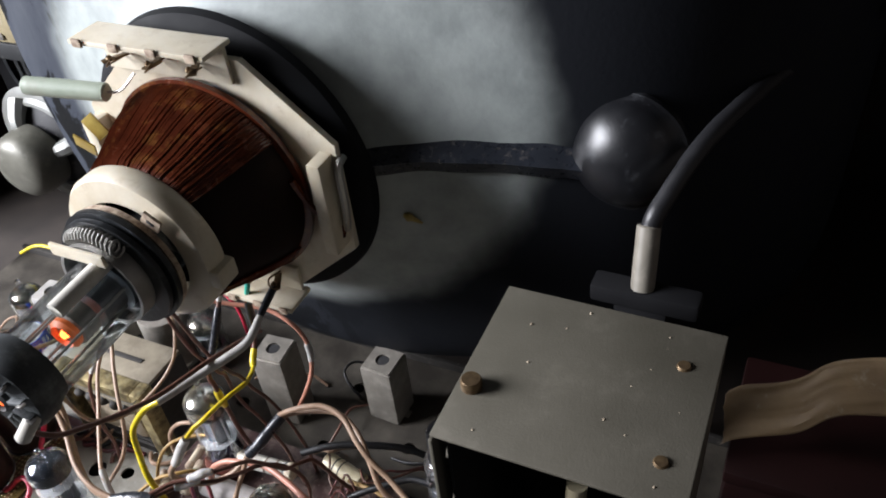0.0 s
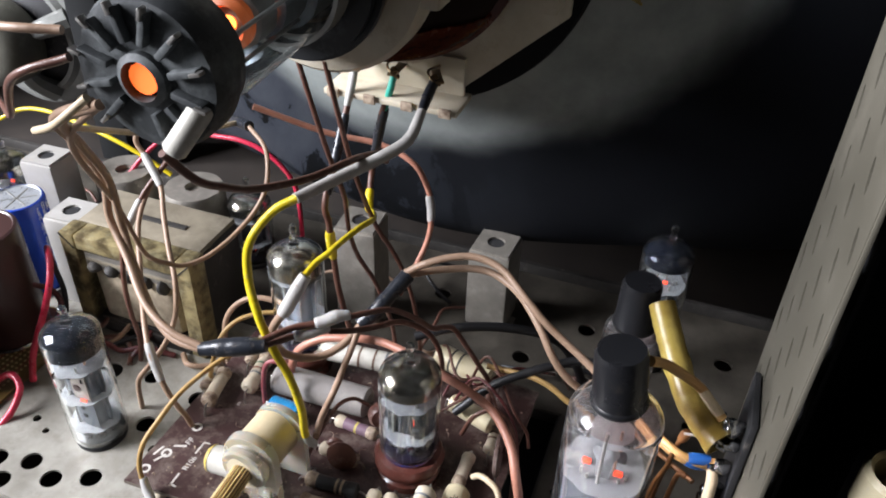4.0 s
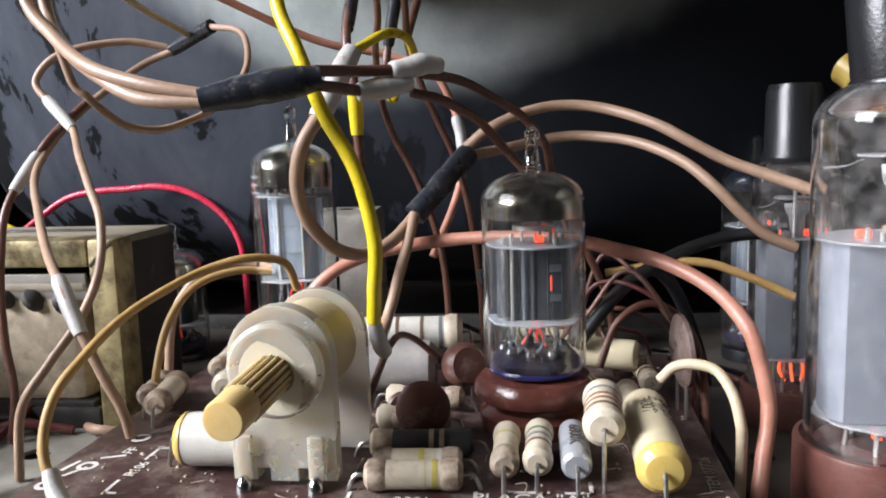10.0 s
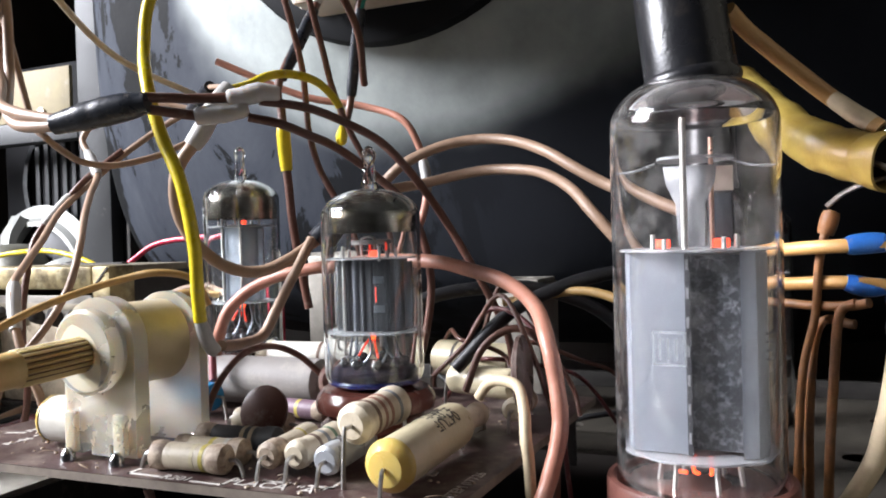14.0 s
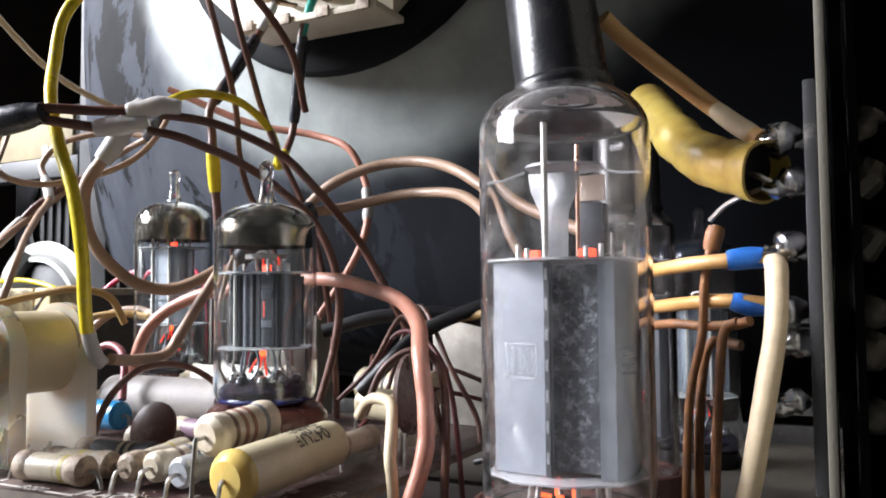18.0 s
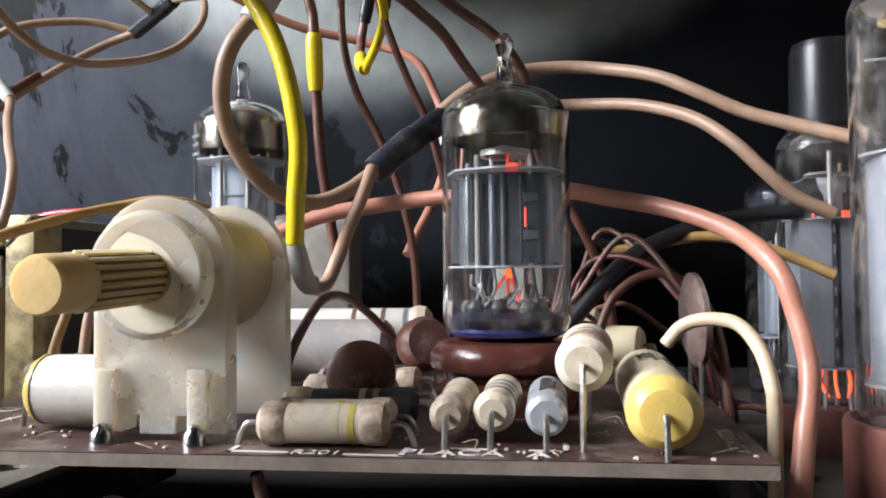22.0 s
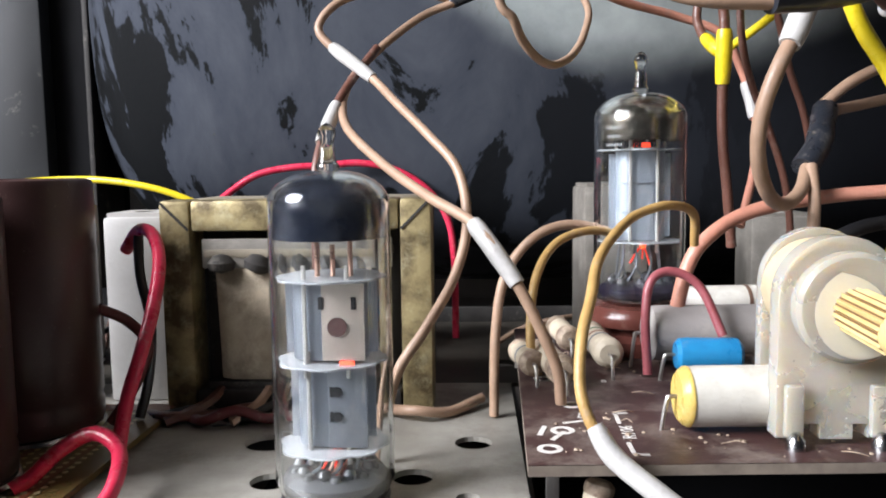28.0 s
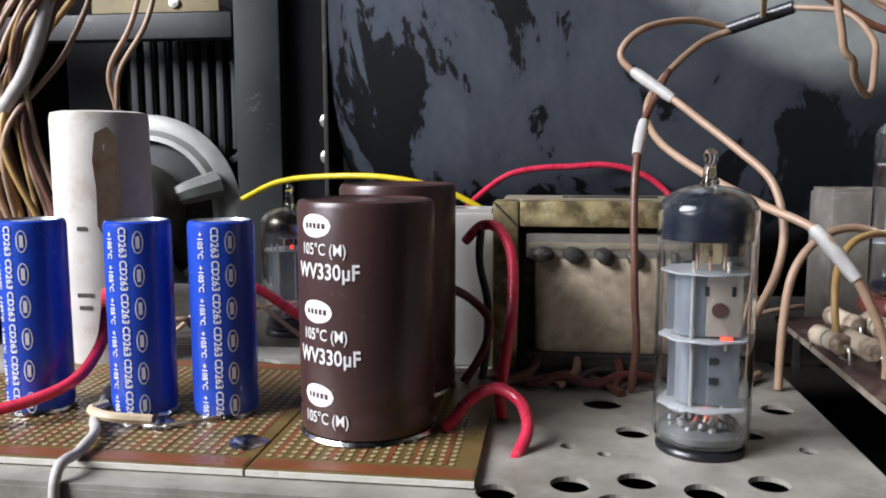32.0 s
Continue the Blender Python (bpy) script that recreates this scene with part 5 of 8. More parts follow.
for zz in (0.0160, 0.0205):
    part("anode_hole", lathe([(0, 0), (0.0009, 0), (0.0009, 0.0003), (0, 0.0003)], 14, matrix=along((0.0016, -0.0056, zz), (0.0016, -0.0068, zz))), "dull_black", lower)
    part("anode_slot", block((0.0006, 0.0003, 0.0018), (0.0006, -0.0057, zz), 0.0001), "dull_black", lower)
for px, zt in ((-0.0022, 0.0485), (0.0006, 0.0462), (0.0038, 0.0476)):
    part("grid_rod", rod((px, -0.001, 0.0400), (px, -0.001, zt), 0.00045, 8), "rose_copper", v3, "copper grid rod end")
part("cathode_spill", block((0.0026, 0.0008, 0.0007), (0.0036, -0.0062, 0.0258), 0.0002), "heater_dim", v3, "red glow at the cathode end")
part("top_bridge", block((0.0145, 0.0006, 0.0005), (0.0, 0.0, 0.0474), 0.0001), "zinc", v3)
for k in range(9):
    a = 2 * math.pi * k / 9
    part("pin_bead", lathe([(0, 0), (0.0010, 0.0003), (0.0013, 0.0012), (0.0009, 0.0022), (0, 0.0026)], 10, matrix=Matrix.Translation((0.0072 * math.cos(a), 0.0072 * math.sin(a), 0.0034))), "bead", v3)
for k in range(3):
    part("heater_wire", hose([(0.001 + 0.0016 * k, -0.003, 0.0094), (0.0003 + 0.0012 * k, -0.0042, 0.0070), (-0.001 + 0.001 * k, -0.0045, 0.0045)], 0.0003, 6, per=4), "rose_copper", v3)
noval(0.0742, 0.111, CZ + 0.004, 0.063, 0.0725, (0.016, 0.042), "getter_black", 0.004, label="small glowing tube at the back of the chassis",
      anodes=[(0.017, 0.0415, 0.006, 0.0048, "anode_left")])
noval(-0.1335, 0.110, CZ + 0.002, 0.039, 0.049, (0.011, 0.026), "getter", 0.002, label="short tube with a silvery top behind the transformer",
      anodes=[(0.0115, 0.0255, 0.006, 0.0048, "anode_dark")])
noval(-0.262, 0.085, CZ + 0.002, 0.046, 0.055, (0.011, 0.03), "getter", 0.002, label="silvery-topped tube behind the capacitors",
      anodes=[(0.0115, 0.0295, 0.006, 0.0048, "anode")])


def power_tube(x, y, r, zb, zt, micas, cap_r, cap_z, lean, base_r, label, anode_mat, gap=(-0.0003, 0.0086)):
    """A large top-cap tube: brown base, bulb, wide anode box, black rubber cap."""
    t = thing("power_tube", (x, y, CZ), label, "vacuum tube", "vacuum tubes")
    b = zb - CZ
    k_ = r / 0.0162
    part("base", lathe([(base_r * 0.98, 0), (base_r, 0.001), (base_r, b - 0.0008), (base_r * 0.985, b), (base_r * 0.93, b + 0.0002), (r * 1.01, b - 0.0004), (r, b - 0.002), (0, b - 0.002)], 48), "brown_base", t, "brown moulded base collar")
    h = zt - CZ
    env = tube_envelope(r, h - b + 0.002, 0.62)
    bulb = part("envelope", bulb_shell(env, None, 0.0009, 60, b - 0.0018), "bulb_stained", t, "clear bulb with a purple-brown stained top")
    bulb.visible_shadow = False
    bm = lathe([(rr - 0.0012, zz - 0.0010) for rr, zz in env[6:]], 40)
    bmesh.ops.translate(bm, vec=(0, 0, b - 0.0018), verts=bm.verts)
    part("dome_stain", bm, "stain_film", bulb, "purple-brown stain inside the dome")
    z = [m - CZ for m in micas]
    for k, zz in enumerate(z[:2]):
        part("mica_spacer", frayed_disc(r - 0.0014, zz, 0.0004, 40 + k, 10, 0.03), "mica", t, "white mica disc")
    za, zc = z[0] + 0.0006, z[1] - 0.0002
    g0, g1 = gap[0] * k_, gap[1] * k_
    for s in (-1, 1):
        bm = bmesh.new()
        g = g0 if s < 0 else g1
        sect = [(g, -0.0070 * k_), (g, -0.0092 * k_), (s * 0.0112 * k_, -0.0082 * k_), (s * 0.0128 * k_, -0.005 * k_), (s * 0.0131 * k_, 0.0), (s * 0.0128 * k_, 0.005 * k_), (s * 0.0112 * k_, 0.0082 * k_), (g, 0.0092 * k_), (g, 0.0070 * k_)]
        lo = [bm.verts.new((px, py, za)) for px, py in sect]
        hi = [bm.verts.new((px, py, zc)) for px, py in sect]
        for k in range(len(sect) - 1):
            bm.faces.new((lo[k], lo[k + 1], hi[k + 1], hi[k]))
        part("anode_half", bm, anode_mat, t, "pale grey folded anode")
    part("anode_gap", block((g1 - g0 + 0.0008, 0.0135 * k_, zc - za - 0.001), ((g0 + g1) / 2, 0, (za + zc) / 2)), "anode_speckled", t, "dark speckled inner plate")
    part("seam_strip", block((0.0009, 0.0005, zc - za), (g0 - 0.0002, -0.0095 * k_, (za + zc) / 2)), "anode_dark", t)
    for k in range(7):
        part("seam_weld", block((0.0005, 0.0003, 0.0019), (g0 - 0.0002, -0.0098 * k_, za + (zc - za) * (k + 0.6) / 7), 0.0001), "mica", t)
    part("post", rod((g0 - 0.0006, -0.0085 * k_, z[1]), (g0 - 0.0006, -0.0085 * k_, z[2] + 0.0075 * k_), 0.00055, 10), "zinc", t)
    part("post", rod((0.0035 * k_, -0.003 * k_, z[1]), (0.0035 * k_, -0.003 * k_, z[2] + 0.004 * k_), 0.0004, 8), "rose_copper", t)
    for px, py, hh in ((-0.0072, -0.006, 0.003), (0.0058, -0.006, 0.0024), (0.008, -0.004, 0.0028), (-0.0048, -0.0075, 0.0022)):
        part("rod_end", rod((px * k_, py * k_, z[1]), (px * k_, py * k_, z[1] + hh), 0.00045, 8), "zinc", t)
    part("getter_disc", frayed_disc(0.0074 * k_, z[2], 0.0005, 47, 3, 0.05), "mica", t, "small pale disc over the shields")
    for s in (-1, 1):
        part("spacer_wire", hose([(s * 0.0072 * k_, -0.002, z[2] - 0.0004), (s * 0.011 * k_, -0.003, z[2] - 0.0016), (s * (r - 0.0012), -0.003, z[2] - 0.0018)], 0.00022, 6, per=3), "mica", t)
    bm = bmesh.new()
    cup = [(-0.0050, -0.0012), (-0.0046, -0.0040), (-0.0028, -0.0075), (-0.0024, -0.0145), (0.0024, -0.0145), (0.0026, -0.0075), (0.0044, -0.0040), (0.0048, -0.0012)]
    bm.faces.new([bm.verts.new((px * k_, -0.0060 * k_, z[2] + pz * (z[2] - z[1]) / 0.0152)) for px, pz in cup])
    fan = part("shield_fan", bm, "mica", t, "pale cup-shaped shield plate")
    fan.modifiers.new("sheet", "SOLIDIFY").thickness = 0.0003
    part("shield_box", block((0.0046 * k_, 0.004 * k_, (z[2] - z[1]) * 0.55), (0.0048 * k_, 0.0035 * k_, z[1] + (z[2] - z[1]) * 0.36), 0.0003), "anode_dark", t, "dark inner shield box")
    part("shield_lug", block((0.0052 * k_, 0.0006, (z[2] - z[1]) * 0.28), (0.0046 * k_, 0.0028 * k_, z[1] + (z[2] - z[1]) * 0.80), 0.0002), "upper_tan", t)
    for px, py in ((-0.0062, -0.0012), (0.0052, -0.0030)):
        part("heater_spot", block((0.0030 * k_, 0.0014, 0.0016), (px * k_, py * k_, z[1] + 0.0013), 0.0003), "heater_dim", t, "red glowing cathode end")
    for k in range(3):
        part("heater_leg", hose([(-0.003 + 0.0026 * k, -0.004, z[0] - 0.0003), (-0.0036 + 0.003 * k, -0.0048, z[0] - 0.0030), (-0.0018 + 0.002 * k, -0.004, b + 0.0018)], 0.00034, 6, per=4), "heater_bright", t, "glowing heater leg")
    for k in range(6):
        a = 2 * math.pi * k / 6
        part("lead_pin", rod((0.008 * k_ * math.cos(a), 0.008 * k_ * math.sin(a), b - 0.001), (0.007 * k_ * math.cos(a), 0.007 * k_ * math.sin(a), z[0]), 0.0005, 6), "zinc", t)
    m = Matrix.Translation((0, 0, h - 0.0012)) @ Matrix.Rotation(radians(lean), 4, "Y")
    ch = cap_z - zt + 0.001
    part("top_cap", lathe([(cap_r * 0.55, -0.0012), (cap_r * 0.98, -0.001), (cap_r * 1.05, 0.0002), (cap_r * 1.03, 0.0012), (cap_r * 0.97, 0.0018), (cap_r * 0.93, ch - 0.002), (cap_r * 0.84, ch), (0, ch)], 40, matrix=m, wobble=0.012), "rubber", t, "black rubber anode cap")
    return t


big = power_tube(0.0695, -0.0056, 0.0147, -0.0005, 0.0714, (0.0050, 0.0404, 0.0565), 0.0084, 0.0905, -7, 0.0167, "big line output tube with a black cap and brown base", "anode_panel")
mark = [(-0.0027, 0.0), (0.0027, 0.0), (0.0, -0.0027), (0.0, 0.0027)]
for k, (px, pz) in enumerate(mark):
    size = (0.0004, 0.00004, 0.0058) if pz == 0 else (0.0058, 0.00004, 0.0004)
    part("printed_mark", wrap(block(size, (-0.0030 + px, 0, 0.0405 + pz)), 0.0148), "glass_print", big, "faint square mark printed on the bulb")
for k in range(3):
    part("printed_mark", wrap(block((0.0006, 0.00004, 0.0036), (-0.0045 + 0.0014 * k, 0, 0.0405)), 0.0148), "glass_print", big)
for k in range(4):
    part("printed_mark", wrap(block((0.0030, 0.00004, 0.0004), (0.0150, 0, 0.0385 + 0.0014 * k)), 0.0148), "glass_print", big)
power_tube(0.0676, 0.0500, 0.0104, -0.006, 0.0555, (0.002, 0.034, 0.044), 0.0076, 0.0738, 0, 0.012, "slim booster tube with a black top cap", "anode_panel", (-0.0006, 0.0012))

# ---- added power supply: strip boards and capacitors ----
PZ = -0.0140


def strip_board(xa, xb, ya, yb, label):
    t = thing("strip_board", (xa, ya, PZ - 0.0016), label, "circuit board", "strip boards")
    w, d = xb - xa, yb - ya
    part("board", block((w, d, 0.0014), (w / 2, d / 2, 0.0007), 0.0001), "perf_tan", t, smooth=False)
    for y, s in ((0.0032, 0.0046), (d - 0.0035, 0.005)):
        part("copper_strip", block((w - 0.001, s, 0.00012), (w / 2, y, 0.00147)), "perf", t)
    for k in range(int(w / 0.0062)):
        part("copper_strip", block((0.0016, d - 0.016, 0.0001), (0.004 + 0.0062 * k, d / 2 - 0.0005, 0.00146)), "perf", t)
    bm = bmesh.new()
    nx, ny = int((w - 0.003) / 0.00254), int((d - 0.012) / 0.00254)
    for i in range(nx):
        for j in range(ny):
            lathe([(0.0007, 0), (0.00055, 0.0001), (0.0003, 0.00005), (0, 0.00002)], 6, bm, Matrix.Translation((0.0025 + 0.00254 * i, 0.0075 + 0.00254 * j, 0.0016)))
    ob = part("pad_field", bm, "pad", t, "rows of pale drilled pads")
    ob["kind"] = "stuff"
    part("edge", block((w, 0.0006, 0.0012), (w / 2, -0.0003, 0.0006)), "white_cap", t)
    for k, (x, y) in enumerate(((0.006, 0.004), (w - 0.006, 0.004), (0.006, d - 0.004), (w - 0.006, d - 0.004))):
        part("spacer", lathe([(0.002, PZ * 0 - 0.0004), (0.002, 0)], 12), "zinc", t).location = (x, y, 0)
    return t


strip_board(-0.2282, -0.1795, -0.049, 0.036, "copper strip board under the big brown capacitors")
strip_board(-0.3300, -0.2288, -0.049, 0.034, "copper strip board under the blue capacitors")


def can_capacitor(x, y, r, h, material, name, label, turn=0.0, print_fn=None, group=""):
    t = thing(name, (x, y, PZ + 0.0002), label, "capacitor", group, (0, 0, turn))
    prof = [(0, 0), (r * 0.86, 0.0), (r * 0.985, 0.0012), (r, 0.003), (r, 0.0055), (r * 0.975, 0.0068), (r, 0.0082), (r, h - 0.0016), (r * 0.97, h - 0.0004), (r * 0.9, h)]
    skin = part("sleeve", lathe(prof, 56), material, t)
    part("top_disc", lathe([(r * 0.9, h - 0.0001), (r * 0.86, h - 0.0007), (r * 0.4, h - 0.0008), (0, h - 0.0008)], 40), "silver_can" if material == "cap_blue" else material, t)
    if material == "cap_blue":
        for a in (0, 60, 120):
            part("vent_score", block((r * 1.5, 0.0006, 0.0002), (0, 0, h - 0.0007), rot=Matrix.Rotation(radians(a), 4, "Z")), "zinc", t)
    part("solder_ring", lathe([(r * 0.9, -0.0001), (r * 1.03, 0.0), (r * 1.0, 0.0008), (r * 0.9, 0.001)], 40, wobble=0.03), "solder", t)
    if print_fn:
        print_fn(skin, r, h)
    return t


UPR = Matrix.Rotation(radians(90), 4, "X")


def brown_print(t, r, h):
    for k in range(3):
        z = h - 0.0055 - k * 0.0195
        x = -0.0005
        bm = bmesh.new()
        cols = []
        for i in range(17):
            u = -1 + i / 8
            hh = 0.0026 * math.sqrt(max(0.0, 1 - u * u)) + 0.00005
            cols.append((bm.verts.new((x + 0.0046 * u, 0, z - hh)), bm.verts.new((x + 0.0046 * u, 0, z + hh))))
        for ca, cb in zip(cols, cols[1:]):
            bm.faces.new((ca[0], cb[0], cb[1], ca[1]))
        part("printed_badge", wrap(bm, r, 0.00008), "white_ink", t, "white oval maker badge")
        for i in range(5):
            part("badge_bar", wrap(block((0.0008, 0.00006, 0.0012), (x - 0.0026 + 0.0013 * i, 0, z)), r, 0.00014), "cap_brown", t)
        if z - 0.0075 > 0.002:
            part("printed_text", wrap(letters("105°C (M)", 0.0038, bold=0.002, narrow=0.80, matrix= Matrix.Translation((x + 0.0018, 0, z - 0.0054)) @ UPR), r), "white_ink", t, "white print 105°C (M)")
        if z - 0.013 > 0.002:
            part("printed_text", wrap(letters("WV330µF", 0.0050, bold=0.014, narrow=0.84, matrix= Matrix.Translation((x + 0.0025, 0, z - 0.0104)) @ UPR), r), "white_ink", t, "white print WV330µF")


def blue_print(t, r, h):
    for k in range(6):
        z = h - 0.005 - k * 0.0082
        if z < 0.003:
            break
        side = Matrix.Rotation(radians(90), 4, "Y")
        part("printed_text", wrap(letters("CD263", 0.0026, bold=0.01, matrix= Matrix.Translation((0.0005, 0, z)) @ UPR @ Matrix.Rotation(radians(-90), 4, "Z")), r), "white_ink", t, "white print CD263")
        part("printed_text", wrap(letters("+105°C", 0.0021, bold=0.01, matrix= Matrix.Translation((-0.0032, 0, z - 0.0008)) @ UPR @ Matrix.Rotation(radians(-90), 4, "Z")), r), "white_ink", t, "white print +105°C")
        bm = bmesh.new()
        n = 24
        a_ = [bm.verts.new((0.0042 + 0.0013 * math.cos(a), 0, z + 0.0028 * math.sin(a))) for a in (2 * math.pi * i / n for i in range(n))]
        b_ = [bm.verts.new((0.0042 + 0.001 * math.cos(a), 0, z + 0.0025 * math.sin(a))) for a in (2 * math.pi * i / n for i in range(n))]
        for i in range(n):
            bm.faces.new((a_[i], a_[(i + 1) % n], b_[(i + 1) % n], b_[i]))
        part("printed_oval", wrap(bm, r), "white_ink", t, "white oval mark")
        part("oval_bar", wrap(block((0.0009, 0.0001, 0.003), (0.0042, 0, z)), r), "white_ink", t)


can_capacitor(-0.2085, -0.0185, 0.0163, 0.0555, "cap_brown", "large_capacitor", "big dark brown electrolytic capacitor with white print", -30, brown_print, "brown capacitors")
can_capacitor(-0.2075, 0.0165, 0.0163, 0.0578, "cap_brown", "large_capacitor", "big dark brown electrolytic capacitor standing behind its twin", 150, brown_print, "brown capacitors")
for x, y, turn in ((-0.2474, -0.0130, 8), (-0.2684, -0.0155, -2), (-0.2968, -0.0165, -12)):
    can_capacitor(x, y, 0.0082, 0.0495, "cap_blue", "blue_capacitor", "slim blue electrolytic capacitor with white ovals", turn, blue_print, "blue capacitors")
can_capacitor(-0.221, 0.0507, 0.0125, 0.05, "cap_blue", "blue_capacitor", "slim blue electrolytic capacitor behind the brown pair", 100, blue_print, "blue capacitors")

grey = thing("cardboard_capacitor", (-0.310, 0.04, CZ), "tall whitish cardboard tube capacitor with a brown stain", "capacitor")
part("tube", lathe([(0.0146, 0), (0.015, 0.002), (0.015, 0.079), (0.0146, 0.081), (0.0125, 0.0815), (0.012, 0.0795), (0, 0.079)], 44, wobble=0.008),
     mat("stained_cardboard", (0.66, 0.635, 0.59), (0.47, 0.44, 0.395), rough=0.8, scale=45, dust=0.35, dust_scale=60, dust_colour=(0.28, 0.18, 0.09)), grey)
bm = bmesh.new()
vs = [(-0.002, 0.046), (0.0005, 0.041), (0.003, 0.044), (0.0046, 0.040), (0.0052, 0.058), (0.0046, 0.073), (0.002, 0.0765), (-0.0016, 0.0745), (-0.0026, 0.066), (-0.0018, 0.057)]
bm.faces.new([bm.verts.new((x, 0, z)) for x, z in vs])
bmesh.ops.subdivide_edges(bm, edges=bm.edges, cuts=2)
part("stain", wrap(bm, 0.0151, 0.0003), mat("brown_leak_stain", (0.36, 0.27, 0.18), (0.15, 0.085, 0.04), rough=0.7, scale=160), grey, "brown leak stain").rotation_euler = (0, 0, radians(30))
for z, w in ((0.045, 0.003), (0.024, 0.005), (0.020, 0.004)):
    part("print_bar", wrap(block((w, 0.0001, 0.0013), (0.001, 0, z)), 0.0151), "black_ink", grey)

random.seed(11)
board_joints = thing("soldered_leads", (-0.258, -0.027, PZ), "bare capacitor leads and grey solder on the strip board", "wire")
part("twisted_lead", hose([(-0.009, 0.004, 0.001), (0.0, -0.0005, 0.0008), (0.006, 0.001, 0.0008), (0.012, 0.006, 0.001)], 0.0005, 6), "tin", board_joints)
part("twisted_lead", hose([(-0.01, 0.006, 0.001), (-0.004, -0.002, 0.0008), (0.002, -0.002, 0.0008)], 0.0005, 6), "tin", board_joints)
part("solder_lump", lathe([(0, -0.0002), (0.003, 0), (0.0026, 0.0015), (0.001, 0.0024), (0, 0.0025)], 12, wobble=0.2), "solder", board_joints)
part("solder_lump", lathe([(0, -0.0002), (0.0045, 0), (0.003, 0.001), (0, 0.0012)], 12, wobble=0.2, matrix=Matrix.Translation((0.0245, -0.008, 0))), "solder", board_joints)
part("braided_sleeve", hose([(-0.018, 0.006, 0.003), (-0.019, 0.001, 0.003), (-0.012, -0.003, 0.003), (-0.002, -0.001, 0.002)], 0.0013, 8), "w_cream", board_joints, "pale cloth sleeve")

# ---- loudspeakers and frame at the far side ----
frame_ = thing("steel_frame", (0, 0, 0), "dark steel frame uprights beside the picture tube", "steel frame")
part("upright", block((0.026, 0.012, 0.38), (-0.326, 0.232, 0.12), 0.001), "frame_dark", frame_)
part("upright", block((0.028, 0.02, 0.40), (-0.2995, 0.245, 0.13), 0.001), "dull_black", frame_)
part("crossbar", block((0.15, 0.012, 0.014), (-0.415, 0.232, 0.1225), 0.001), "frame_dark", frame_)
part("edge_strip", block((0.0025, 0.03, 0.34), (-0.283, 0.225, 0.16), 0.0006), "iron", frame_)
for z in (0.07, 0.05):
    part("screw", lathe([(0, 0), (0.004, 0), (0.004, 0.002), (0.002, 0.003), (0, 0.003)], 14, matrix=Matrix.Translation((-0.289, 0.2345, z)) @ Matrix.Rotation(radians(90), 4, "X")), "zinc", frame_)
sb = thing("tan_board", (-0.385, 0.229, 0.147), "yellowish board screwed over the speaker opening", "board")
part("sheet", block((0.075, 0.003, 0.034), (0, 0, 0), 0.0006), mat("yellowed_pressboard", (0.30, 0.25, 0.14), (0.18, 0.145, 0.08), rough=0.7, scale=60, dust=0.2), sb)
part("screw", lathe([(0.003, 0), (0.003, 0.0015), (0, 0.002)], 12, matrix=Matrix.Translation((0.012, -0.0015, -0.012)) @ Matrix.Rotation(radians(90), 4, "X")), "tin", sb)
speaker = thing("loudspeaker", (-0.404, 0.252, 0.018), "open-basket loudspeaker with a dull olive magnet can", "loudspeaker")
FR = Matrix.Rotation(radians(90), 4, "X")
part("rim", lathe([(0.042, 0.0), (0.056, 0.0), (0.057, 0.002), (0.053, 0.0045), (0.048, 0.005), (0.045, 0.0085), (0.042, 0.009)], 56, matrix=FR), "dull_steel", speaker, "pale pressed steel rim")
for k in range(4):
    a = radians(20 + 90 * k)
    part("spoke", hose([(0.022 * math.cos(a), -0.022, 0.022 * math.sin(a)), (0.034 * math.cos(a), -0.018, 0.034 * math.sin(a)), (0.047 * math.cos(a), -0.006, 0.047 * math.sin(a))], 0.0065, 8, rfun=lambda t: 0.8 + 0.5 * t), "dull_steel", speaker)
part("cone", lathe([(0.044, 0.002), (0.018, 0.018), (0.0, 0.018)], 40, matrix=FR), "dark", speaker, "black paper cone")
part("magnet_can", lathe([(0.0295, 0.017), (0.030, 0.020), (0.0295, 0.036), (0.027, 0.043), (0.021, 0.0475), (0.012, 0.049), (0, 0.0493)], 44, matrix=FR), "magnet", speaker, "dull olive magnet can")
grille = thing("speaker_grille", (-0.3785, 0.262, 0.0905), "dark slotted round speaker grille", "speaker grille")
part("disc", lathe([(0, 0), (0.05, 0), (0.052, 0.003), (0.05, 0.004)], 48, matrix=FR), "dull_black", grille)
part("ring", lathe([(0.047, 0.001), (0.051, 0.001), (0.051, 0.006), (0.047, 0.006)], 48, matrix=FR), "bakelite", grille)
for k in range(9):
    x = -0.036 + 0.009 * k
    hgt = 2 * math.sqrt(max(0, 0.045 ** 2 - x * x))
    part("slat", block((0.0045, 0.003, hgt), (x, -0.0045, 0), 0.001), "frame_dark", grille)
part("baffle", block((0.14, 0.006, 0.2), (-0.02, 0.014, -0.01), 0.001), "dull_black", grille)

